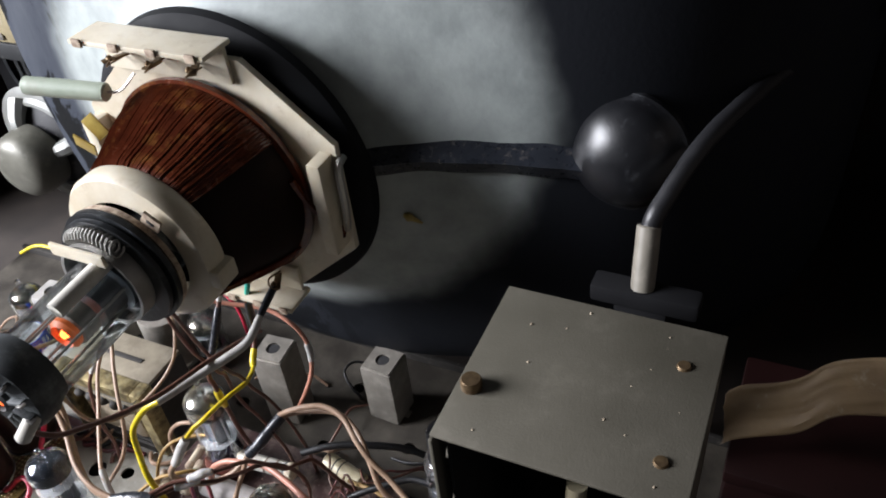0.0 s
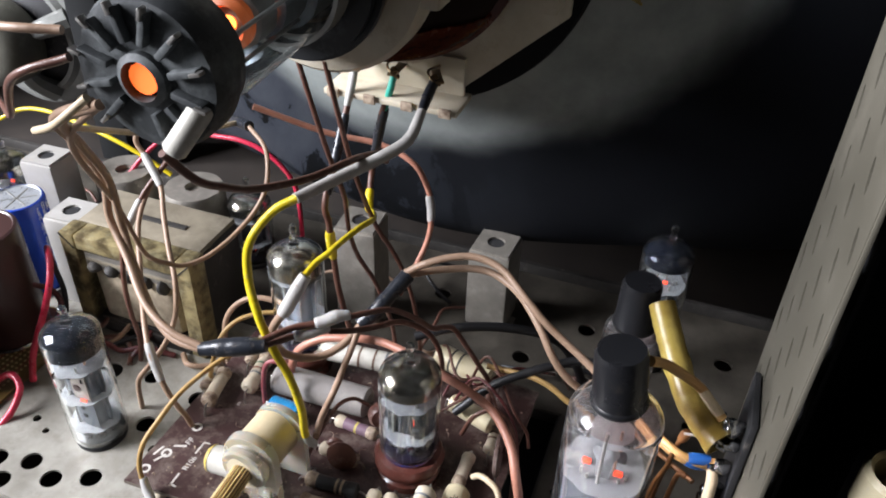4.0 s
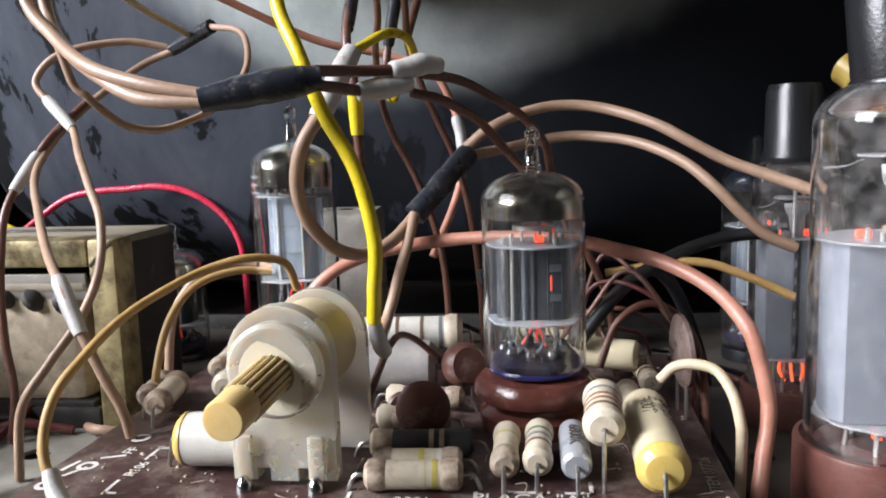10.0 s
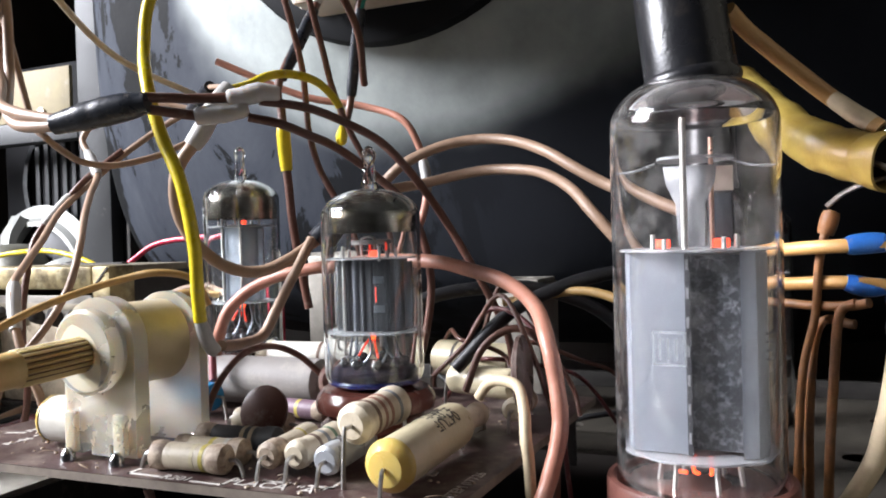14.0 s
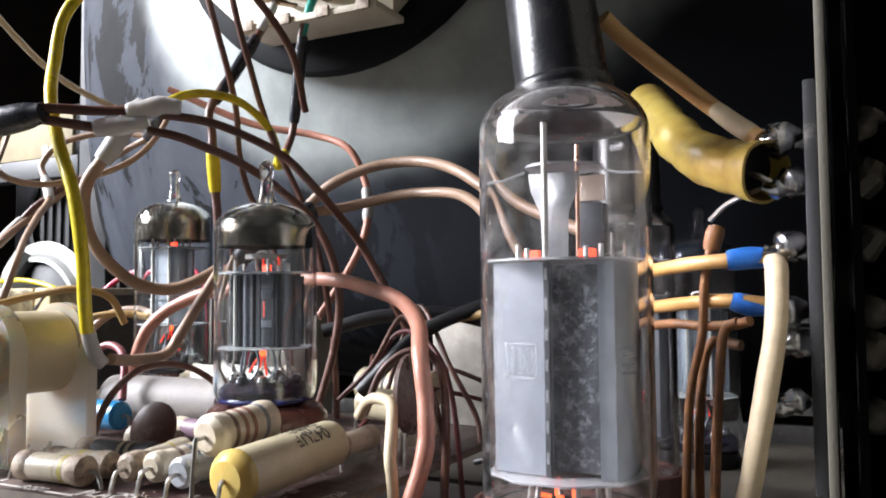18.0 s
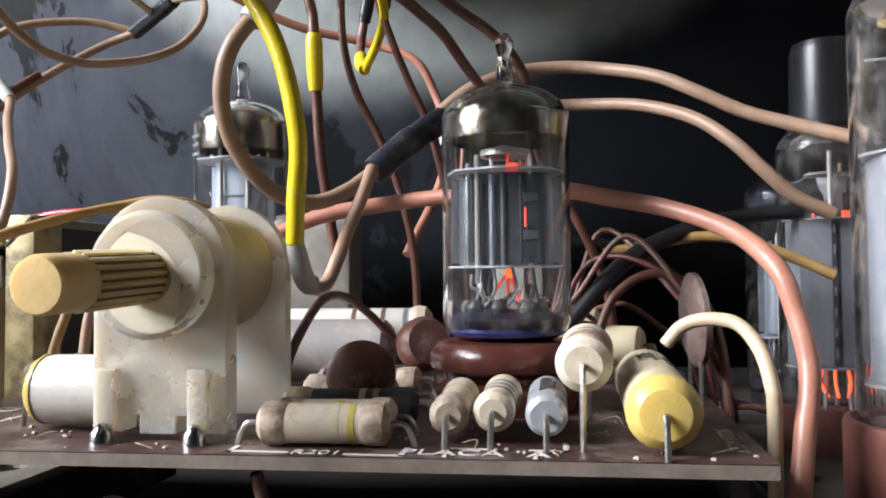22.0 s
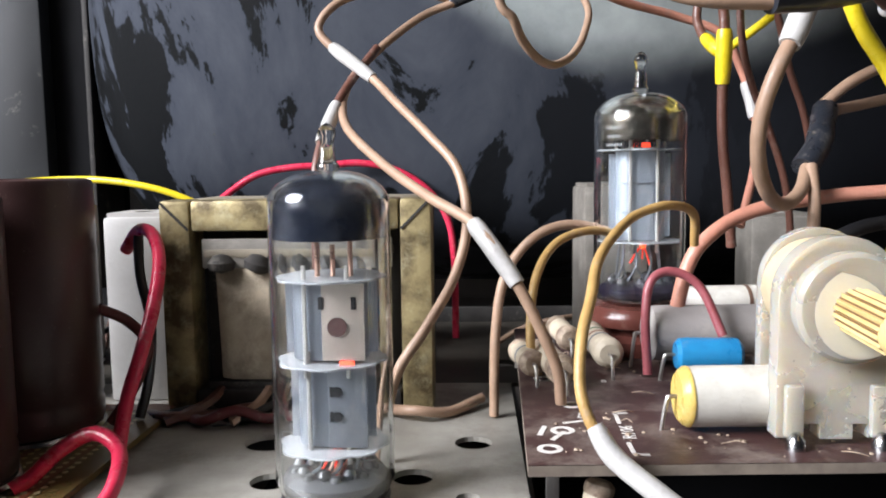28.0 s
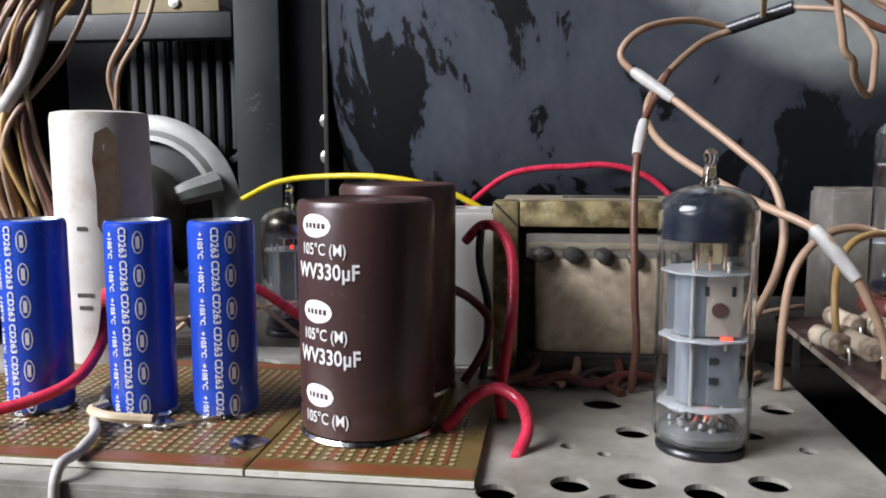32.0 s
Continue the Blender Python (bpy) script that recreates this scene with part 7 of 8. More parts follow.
wire("tan_loop_wire", "thick tan wire in a hanging loop", "w_tan", 0.0015,
     [(-0.0385, -0.0025, 0.0795), (-0.0418, -0.0045, 0.0711), (-0.0467, -0.0078, 0.0625), (-0.0489, -0.0069, 0.0550), (-0.0487, -0.0043, 0.0480), (-0.0464, -0.0004, 0.0422), (-0.0426, 0.0043, 0.0379), (-0.0376, 0.0097, 0.0367), (-0.0325, 0.0151, 0.0394), (-0.0287, 0.0220, 0.0440)],
     [("sleeve", 0.0024, [(-0.0372, 0.0, 0.0815), (-0.0395, -0.0030, 0.0765), (-0.0422, -0.0048, 0.0705), (-0.0440, -0.0062, 0.0672)], "white shrink sleeve")])
wire("arching_wire", "tan wire arching to the line output tube", "w_tan", 0.0014,
     [(-0.0178, 0.0400, 0.0595), (-0.0112, 0.0407, 0.0646), (-0.0020, 0.0434, 0.0686), (0.0078, 0.0455, 0.0701), (0.0186, 0.0435, 0.0688), (0.0297, 0.0360, 0.0647), (0.0381, 0.0320, 0.0598), (0.0460, 0.0300, 0.0553), (0.0542, 0.0270, 0.0519), (0.0640, 0.0225, 0.0480)], group="arching wires")
wire("arching_wire", "tan wire arching below its twin", "w_tan", 0.0014,
     [(-0.0178, 0.0405, 0.0575), (-0.0090, 0.0455, 0.0590), (0.0063, 0.0490, 0.0618), (0.0163, 0.0480, 0.0617), (0.0270, 0.0420, 0.0598), (0.0365, 0.0334, 0.0551), (0.0432, 0.0275, 0.0489), (0.0486, 0.0262, 0.0430), (0.0545, 0.0270, 0.0377), (0.062, 0.028, 0.034)], group="arching wires")
tagged(put("taped_joint", hose([(-0.0290, 0.0228, 0.0440), (-0.0245, 0.0265, 0.0490), (-0.0210, 0.0330, 0.0535), (-0.0172, 0.0405, 0.0580)], 0.0030, 12, lumpy=0.1), "tape"), "black taped joint of tan wires", "tape")
wire("drop_wire", "tan wire dropping to the board", "w_tan", 0.0013,
     [(-0.0285, 0.0200, 0.0445), (-0.0297, 0.0149, 0.0375), (-0.0311, 0.0115, 0.0318), (-0.0322, 0.0080, 0.0263), (-0.0335, 0.0043, 0.0211), (-0.0325, -0.0060, 0.0205), (-0.0300, -0.0150, 0.0215)])
wire("salmon_wire", "thick salmon pink wire passing behind the glowing tube", "w_pink", 0.0016,
     [(-0.0595, 0.0160, 0.0030), (-0.0580, 0.0168, 0.0150), (-0.0550, 0.0176, 0.0246), (-0.0500, 0.0188, 0.0300), (-0.0438, 0.0203, 0.0335), (-0.0359, 0.0210, 0.0358), (-0.0217, 0.0225, 0.0378), (-0.0070, 0.0190, 0.0388), (0.0091, 0.0135, 0.0384), (0.0180, 0.0118, 0.0366), (0.0284, 0.0080, 0.0340), (0.0372, 0.0002, 0.0296), (0.0422, -0.0080, 0.0234), (0.0445, -0.0105, 0.0157), (0.0455, -0.0125, 0.0079), (0.0440, -0.0150, -0.0006), (0.0420, -0.0190, -0.0100), (0.0405, -0.0200, -0.0300)])
wire("ochre_wire", "thin ochre wire curving over the board", "w_ochre", 0.00095,
     [(-0.0560, 0.0120, 0.0280), (-0.0575, 0.0080, 0.0350), (-0.0640, 0.0020, 0.0370), (-0.0715, -0.0030, 0.0354), (-0.0774, -0.0125, 0.0323), (-0.0818, -0.0220, 0.0286), (-0.0845, -0.0320, 0.0235), (-0.0868, -0.0385, 0.0180), (-0.0872, -0.0425, 0.0100), (-0.0835, -0.0455, 0.0030), (-0.0740, -0.0510, -0.0040), (-0.0650, -0.0560, -0.0090), (-0.056, -0.058, -0.02)],
     [("sleeve", 0.0017, [(-0.0855, -0.0438, 0.0062), (-0.0830, -0.0458, 0.0022), (-0.0775, -0.0492, -0.0018), (-0.0715, -0.0525, -0.0055)], "white shrink sleeve")])
wire("dark_brown_wire", "dark brown wire arching over the board parts", "w_brown", 0.0008,
     [(-0.0365, -0.0151, 0.0005), (-0.0342, -0.0140, 0.0090), (-0.0322, -0.0110, 0.0150), (-0.0309, -0.0050, 0.0187), (-0.0300, 0.0040, 0.0188), (-0.0275, 0.0110, 0.0157), (-0.0231, 0.0145, 0.0104)])
wire("cream_lead", "cream wire bent over beside the ceramic disc", "w_cream", 0.0011,
     [(0.0260, -0.0035, 0.0110), (0.0285, -0.0045, 0.0140), (0.0320, -0.0062, 0.0152), (0.0362, -0.0086, 0.0146), (0.0386, -0.0124, 0.0110), (0.0396, -0.0148, 0.0060), (0.0400, -0.0145, 0.0010), (0.0402, -0.0125, -0.0200)])
wire("red_wire", "pinkish red wire bowed over the transformer", "w_red", 0.00125,
     [(-0.2100, 0.1000, 0.0120), (-0.2000, 0.1140, 0.0280), (-0.1913, 0.1205, 0.0370), (-0.1812, 0.1225, 0.0436), (-0.1689, 0.1225, 0.0461), (-0.1564, 0.1225, 0.0467), (-0.1440, 0.1225, 0.0474), (-0.1321, 0.1225, 0.0451), (-0.1214, 0.1225, 0.0389), (-0.1140, 0.1225, 0.0295), (-0.1110, 0.1220, 0.0160), (-0.1105, 0.1210, -0.0155)])
wire("yellow_side_wire", "thin yellow wire bowed over the big capacitors", "w_yellow", 0.0012,
     [(-0.2920, 0.1130, 0.0330), (-0.2780, 0.1170, 0.0400), (-0.2600, 0.1170, 0.0425), (-0.2332, 0.1120, 0.0427), (-0.2112, 0.1100, 0.0390), (-0.1950, 0.1110, 0.0320), (-0.1814, 0.1130, 0.0230)])
wire("left_wire", "tan wire twisting up from the chassis with a white sleeve", "w_tan", 0.0011,
     [(-0.1085, 0.0690, 0.0920), (-0.1220, 0.0640, 0.0940), (-0.1370, 0.0560, 0.0905), (-0.1440, 0.0530, 0.0830), (-0.1397, 0.0511, 0.0765), (-0.1296, 0.0452, 0.0687), (-0.1220, 0.0350, 0.0610), (-0.1140, 0.0250, 0.0530), (-0.1069, 0.0167, 0.0446), (-0.1050, 0.0107, 0.0329), (-0.1078, 0.0050, 0.0220), (-0.1136, 0.0, 0.0123), (-0.1200, -0.0020, 0.0020), (-0.1230, -0.0010, -0.0155)],
     [("sleeve", 0.0018, [(-0.1403, 0.0514, 0.0772), (-0.1346, 0.0482, 0.0727), (-0.1290, 0.0448, 0.0682)], "white shrink sleeve")], group="twisted wires")
wire("left_wire", "tan wire with a long white sleeve running down to the board", "w_tan", 0.0011,
     [(-0.1075, 0.0680, 0.0915), (-0.1180, 0.0660, 0.0870), (-0.1300, 0.0570, 0.0760), (-0.1362, 0.0480, 0.0660), (-0.1345, 0.0340, 0.0560), (-0.1240, 0.0180, 0.0465), (-0.1130, 0.0030, 0.0395), (-0.1029, -0.0090, 0.0339), (-0.0960, -0.0139, 0.0243), (-0.0912, -0.0150, 0.0150), (-0.0880, -0.0140, 0.0070), (-0.0872, -0.0128, 0.0005)],
     [("sleeve", 0.0018, [(-0.1036, -0.0080, 0.0347), (-0.0995, -0.0115, 0.0293), (-0.0955, -0.0142, 0.0235)], "white shrink sleeve")], group="twisted wires")
wire("left_wire", "brown wire dropping straight behind the output tube", "w_brown", 0.0011,
     [(-0.1290, 0.0560, 0.0775), (-0.1350, 0.0450, 0.0670), (-0.1382, 0.0400, 0.0600), (-0.1408, 0.0300, 0.0480), (-0.1414, 0.0262, 0.0356), (-0.1412, 0.0240, 0.0233), (-0.1408, 0.0235, 0.0110), (-0.1400, 0.0238, -0.0020), (-0.1413, 0.0224, -0.0155)],
     [("sleeve", 0.0018, [(-0.1377, 0.0410, 0.0615), (-0.1392, 0.0365, 0.0560), (-0.1403, 0.0325, 0.0515)], "white shrink sleeve")], group="twisted wires")
wire("loop_wire", "thin tan wire hanging in a wide loop", "w_tan", 0.0009,
     [(-0.0925, 0.0590, 0.0965), (-0.0800, 0.0500, 0.0932), (-0.0752, 0.0405, 0.0840), (-0.0770, 0.0335, 0.0762), (-0.0802, 0.0250, 0.0710), (-0.0834, 0.0170, 0.0680), (-0.0869, 0.0102, 0.0664), (-0.0905, 0.0038, 0.0672), (-0.0936, 0.0, 0.0702), (-0.0955, -0.0035, 0.0736), (-0.0985, -0.0050, 0.0784), (-0.1000, -0.0100, 0.1000), (-0.0850, -0.0350, 0.1380), (-0.0570, -0.0500, 0.1620)])
tagged(put("taped_joint", hose([(-0.1090, 0.0688, 0.0917), (-0.1005, 0.0640, 0.0942), (-0.0920, 0.0588, 0.0966)], 0.0021, 10, lumpy=0.08), "tape"), "short black joint sleeve on tan wires", "tape")
for k in range(2):
    dx = 0.0022 * k
    wire("socket_wire", "tan wire running from the picture tube socket to a taped joint", "w_tan", 0.0013,
         [(-0.0560 + dx, -0.0530, 0.1640), (-0.0740 + dx, -0.0480, 0.1540), (-0.0890 + dx, -0.0300, 0.1350), (-0.0985 + dx, -0.0140, 0.1120), (-0.1030 + 2 * dx, -0.0110, 0.0945 - dx), (-0.0933 + dx, -0.0175, 0.0845 - dx), (-0.0808 + dx, -0.0275, 0.0775 - dx), (-0.0680, -0.0325, 0.0735 - 1.2 * dx), (-0.0550, -0.0328, 0.0708 - 0.4 * dx)], group="socket wires")
tagged(put("taped_joint", hose([(-0.0575, -0.0331, 0.0702), (-0.0500, -0.0309, 0.0717), (-0.0438, -0.0292, 0.0728), (-0.0370, -0.0272, 0.0738)], 0.0031, 12, lumpy=0.1, rfun=lambda t: 0.7 + 0.3 * math.sin(math.pi * t)), "tape"), "black taped joint of two tan wires", "tape")
for k in range(2):
    o = 0.0012 * (2 * k - 1)
    wire("joint_wire", "brown wire between the taped joint and the clear connector", "w_brown", 0.0011,
         [(-0.0385, -0.0268, 0.0739 + o), (-0.0352, -0.0221, 0.0738 + 1.3 * o), (-0.0318, -0.0180, 0.0737 + 1.5 * o), (-0.0260, -0.0140, 0.0740 + 1.5 * o)], group="joint wires")
conn = thing("clear_connector", (0, 0, 0), "milky clear crimp connector between brown wires", "connector")
for k in range(2):
    o, sh = 0.0020 * (2 * k - 1), 0.0028 * (2 * k - 1)
    part("barrel", hose([(-0.0296 + sh, -0.0163 + 0.7 * sh, 0.0736 + o), (-0.0268 + sh, -0.0143 + 0.7 * sh, 0.0741 + o), (-0.0240 + sh, -0.0121 + 0.7 * sh, 0.0748 + 1.1 * o), (-0.0205 + sh, -0.0095 + 0.7 * sh, 0.0752 + 0.8 * o)], 0.0019, 14, lumpy=0.12, rfun=lambda t: 0.8 + 0.35 * math.sin(math.pi * t) ** 0.5), mat("milky_plastic", (0.62, 0.6, 0.58), (0.5, 0.48, 0.46), rough=0.25, scale=200, subsurface=0.3), conn)
wire("brown_wire", "brown wire sloping behind the glowing tube", "w_brown", 0.0010,
     [(-0.0215, -0.0100, 0.0752), (-0.0146, -0.0021, 0.0742), (-0.0090, 0.0054, 0.0713), (-0.0020, 0.0094, 0.0667), (0.0028, 0.0135, 0.0604), (0.0040, 0.0210, 0.0550), (0.0056, 0.0290, 0.0480), (0.0100, 0.0315, 0.0390), (0.0155, 0.0335, 0.0280), (0.0190, 0.0360, 0.0180), (0.0210, 0.0370, 0.0010)], group="brown wires")
wire("brown_wire", "brown wire bending down behind the glowing tube", "w_brown", 0.0010,
     [(-0.0232, -0.0118, 0.0715), (-0.0180, -0.0080, 0.0702), (-0.0143, -0.0028, 0.0681), (-0.0112, 0.0027, 0.0660), (-0.0090, 0.0086, 0.0632), (-0.0061, 0.0136, 0.0595), (-0.0010, 0.0185, 0.0530), (0.0025, 0.0215, 0.0440), (0.0040, 0.0225, 0.0330), (0.0028, 0.0215, 0.0210), (-0.0005, 0.0200, 0.0080), (-0.0020, 0.0190, 0.0005)], group="brown wires")
wire("terminal_wire", "white lead with black and yellow sleeves under the yoke", "w_brown", 0.0012,
     [(-0.0468, 0.0625, 0.1290), (-0.0466, 0.0570, 0.1200), (-0.0465, 0.0480, 0.1080), (-0.0463, 0.0330, 0.0890), (-0.0448, 0.0318, 0.0800), (-0.0445, 0.0320, 0.0700), (-0.0443, 0.0333, 0.0600), (-0.0438, 0.0338, 0.0500), (-0.0425, 0.0344, 0.0400), (-0.0405, 0.0360, 0.0250)],
     [("w_white", 0.0015, [(-0.0468, 0.0622, 0.1285), (-0.0466, 0.0585, 0.1225), (-0.0465, 0.0540, 0.1165)], "white lead end"),
      ("tape", 0.0019, [(-0.0465, 0.0525, 0.1140), (-0.0464, 0.0440, 0.1025), (-0.0463, 0.0345, 0.0905)], "black sleeve"),
      ("w_yellow", 0.0019, [(-0.0446, 0.0317, 0.0765), (-0.0445, 0.0320, 0.0718), (-0.0445, 0.0329, 0.0640)], "yellow sleeve")])
wire("terminal_wire", "grey lead with a black sleeve under the yoke", "w_brown", 0.0012,
     [(-0.0315, 0.0625, 0.1290), (-0.0325, 0.0600, 0.1220), (-0.0355, 0.0600, 0.1130), (-0.0415, 0.0650, 0.0900), (-0.0418, 0.0620, 0.0810), (-0.0390, 0.0540, 0.0745)],
     [("w_green", 0.0014, [(-0.0315, 0.0625, 0.1290), (-0.0325, 0.0600, 0.1220), (-0.0350, 0.0600, 0.1140)], "green lead end"),
      ("tape", 0.0019, [(-0.0345, 0.0600, 0.1150), (-0.0385, 0.0630, 0.1020), (-0.0415, 0.0650, 0.0895)], "black sleeve"),
      ("w_yellow", 0.0018, [(-0.0412, 0.0600, 0.0790), (-0.0400, 0.0560, 0.0760), (-0.0384, 0.0530, 0.0738)], "yellow sleeve")])
wire("rising_wire", "brown wire rising towards the picture tube neck", "w_brown", 0.0009,
     [(-0.0480, 0.0230, 0.1500), (-0.0400, 0.0230, 0.1200), (-0.0376, 0.0304, 0.0956), (-0.0395, 0.0357, 0.0861), (-0.0390, 0.0364, 0.0748), (-0.0362, 0.0371, 0.0641), (-0.0310, 0.0390, 0.0530), (-0.0265, 0.0400, 0.0400), (-0.0240, 0.0420, 0.0250), (-0.0235, 0.0440, 0.0005)], group="rising wires")
wire("rising_wire", "thin brown wire rising beside the green lead", "w_brown", 0.0009,
     [(-0.0350, 0.0180, 0.1500), (-0.0320, 0.0250, 0.1150), (-0.0310, 0.0322, 0.0956), (-0.0314, 0.0371, 0.0866), (-0.0286, 0.0394, 0.0766), (-0.0250, 0.0424, 0.0671), (-0.0205, 0.0440, 0.0560), (-0.0170, 0.0460, 0.0400), (-0.0150, 0.0480, 0.0200), (-0.0145, 0.0490, 0.0005)], group="rising wires")
wire("sleeved_wire", "pinkish wire with a small white sleeve under the bell", "w_pink", 0.0012,
     [(-0.0900, 0.0600, 0.1050), (-0.0650, 0.0720, 0.0930), (-0.0450, 0.0790, 0.0885), (-0.0308, 0.0792, 0.0829), (-0.0250, 0.0800, 0.0728), (-0.0225, 0.0786, 0.0644), (-0.0215, 0.0749, 0.0540), (-0.0240, 0.0700, 0.0430), (-0.0300, 0.0620, 0.0280)],
     [("sleeve", 0.0018, [(-0.0238, 0.0795, 0.0690), (-0.0225, 0.0786, 0.0640), (-0.0218, 0.0770, 0.0585)], "white sleeve")])
wire("ochre_lead", "thin ochre lead to the line output tube", "w_ochre", 0.0011,
     [(0.0180, 0.0360, 0.0270), (0.0327, 0.0341, 0.0296), (0.0387, 0.0329, 0.0302), (0.0445, 0.0314, 0.0295), (0.0498, 0.0296, 0.0276), (0.0549, 0.0290, 0.0255), (0.062, 0.028, 0.022)])
wire("ochre_lead", "ochre wires looping down beside the transformer", "w_ochre", 0.0010,
     [(-0.0900, 0.0060, 0.0008), (-0.0915, 0.0090, 0.0080), (-0.0900, 0.0150, 0.0200), (-0.0850, 0.0210, 0.0275), (-0.0770, 0.0270, 0.0300), (-0.0690, 0.0320, 0.0290)])
wire("tan_lead", "tan lead bowed from the chassis to the tall clear tube", "w_tan", 0.0012,
     [(-0.0990, 0.0300, -0.0155), (-0.0985, 0.0300, 0.0050), (-0.0960, 0.0310, 0.0190), (-0.0890, 0.0330, 0.0280), (-0.0800, 0.0350, 0.0310), (-0.0700, 0.0370, 0.0290)])
wire("maroon_lead", "short maroon wire arched on the board", "w_rosy", 0.0010,
     [(-0.0665, 0.0080, 0.0005), (-0.0668, 0.0095, 0.0120), (-0.0655, 0.0110, 0.0200), (-0.0610, 0.0120, 0.0222), (-0.0550, 0.0110, 0.0190), (-0.0510, 0.0070, 0.0090)])
wire("top_cap_lead", "amber-tanned cream lead from the black top cap to a solder tag", "w_amber", 0.0016,
     [(0.0755, -0.0005, 0.0840), (0.0785, 0.0035, 0.0808), (0.0817, 0.0060, 0.0779), (0.0871, 0.0088, 0.0730), (0.0923, 0.0105, 0.0683), (0.0964, 0.0091, 0.0645), (0.1004, 0.0075, 0.0612)],
     [("w_cream", 0.00172, [(0.0923, 0.0105, 0.0683), (0.0964, 0.0091, 0.0645), (0.1002, 0.0076, 0.0614)], "cleaner cream end")])
sleeve_line = [(0.0752, 0.0366, 0.0765), (0.0785, 0.0310, 0.0722), (0.0822, 0.0250, 0.0676), (0.0868, 0.0180, 0.0625), (0.0920, 0.0118, 0.0586), (0.0985, 0.0058, 0.0557)]
yt = put("varnished_sleeve", hose(sleeve_line, 0.0047, 22, lumpy=0.12, per=6, rfun=lambda t: 0.86 + 0.16 * t), "varnish")
tagged(yt, "loose amber varnished insulating sleeve around a lead", "sleeve")
mouth = along(sleeve_line[-1], (0.1065, -0.0010, 0.0535))
part("mouth", lathe([(0.0046, -0.0012), (0.0052, 0.0016), (0.0054, 0.0040), (0.0049, 0.0041), (0.0046, 0.0016), (0.0044, 0.0002)], 28, matrix=mouth, wobble=0.06), "varnish", yt, "open amber end of the sleeve")
# black disc puts the shade of the hollow into the open end
part("bore", lathe([(0.0045, 0.0006), (0.0036, 0.0004), (0, 0.0004)], 20, matrix=mouth), "dull_black", yt, "black disc for the shade inside the sleeve")
part("core_wire", hose([(0.0975, 0.0075, 0.0558), (0.1000, 0.0052, 0.0546), (0.1025, 0.0048, 0.0530)], 0.0006, 6), "tin", yt)
wire("cream_wire", "thick cream wire hanging from the cage tags", "w_cream", 0.0018,
     [(0.1023, 0.0050, 0.0400), (0.1028, 0.0020, 0.0380), (0.1026, -0.0010, 0.0293), (0.1012, -0.0030, 0.0202), (0.0996, -0.0030, 0.0114), (0.0975, 0.0010, 0.0019), (0.0930, 0.0090, -0.0091), (0.090, 0.014, -0.0155)])
wire("ochre_drop", "rusty ochre wire with a lumpy end beside the big tube", "w_rust", 0.0008,
     [(0.0925, 0.0118, 0.0470), (0.0915, 0.0120, 0.0440), (0.0900, 0.0120, 0.0370), (0.0892, 0.0125, 0.0270), (0.0866, 0.0130, 0.0140), (0.0850, 0.0140, -0.0155)],
     [("w_rust", 0.0017, [(0.0924, 0.0118, 0.0468), (0.0912, 0.0120, 0.0425)], "rusty end blob")], group="ochre drops")
wire("ochre_drop", "thick rusty ochre wire dropping beside the big tube", "w_rust", 0.0009,
     [(0.0960, 0.0085, 0.0298), (0.0940, 0.0098, 0.0288), (0.0930, 0.0100, 0.0262), (0.0922, 0.0100, 0.0170), (0.0912, 0.0105, 0.0020), (0.0905, 0.0120, -0.0155)], group="ochre drops")
wire("ochre_drop", "ochre wire running back from a solder tag past the big tube", "w_rust", 0.0009,
     [(0.0980, 0.0070, 0.0300), (0.0950, 0.0098, 0.0292), (0.0890, 0.0140, 0.0288), (0.0830, 0.0180, 0.0290), (0.0760, 0.0250, 0.0280)], group="ochre drops")
wire("ochre_drop", "tan wire dropping behind the others", "w_rust", 0.0009,
     [(0.0960, 0.0120, 0.0255), (0.0900, 0.0150, 0.0250), (0.0880, 0.0150, 0.0100), (0.0875, 0.0160, -0.0155)], group="ochre drops")
for z0, z1, y0 in ((0.0400, 0.0408, 0.0071), (0.0330, 0.0325, 0.0120)):
    wire("tag_lead", "tan lead ending in a blue sleeve on a solder tag", "w_amber", 0.0013, [(0.0780, y0 + 0.012, z0 - 0.001), (0.0870, y0 + 0.004, z0), (0.0943, y0, z0 + 0.0004), (0.1030, y0 + 0.001, z1)],
         [("w_blue", 0.0019, [(0.0945, y0, z0 + 0.0004), (0.0980, y0 + 0.0006, z1), (0.1012, y0 + 0.0012, z1)], "blue sleeve")], group="tag leads")
wire("red_supply_wire", "red wire rising beside the brown capacitors", "w_red", 0.0015,
     [(-0.1900, 0.0330, 0.0260), (-0.1850, 0.0290, 0.0310), (-0.1795, 0.0240, 0.0305), (-0.1756, 0.0177, 0.0247), (-0.1746, 0.0105, 0.0153), (-0.1749, 0.0040, 0.0069), (-0.1761, -0.0010, -0.0016), (-0.1770, -0.0040, -0.0103), (-0.1765, -0.0060, -0.0155)], group="red supply wires")
wire("red_supply_wire", "red wire looping from the strip board into the chassis", "w_red", 0.0015,
     [(-0.1900, -0.0210, -0.0136), (-0.1874, -0.0187, -0.0120), (-0.1838, -0.0145, -0.0082), (-0.1776, -0.0132, -0.0053), (-0.1716, -0.0162, -0.0075), (-0.1694, -0.0229, -0.0112), (-0.1708, -0.0275, -0.0150), (-0.1735, -0.0330, -0.0190)], group="red supply wires")
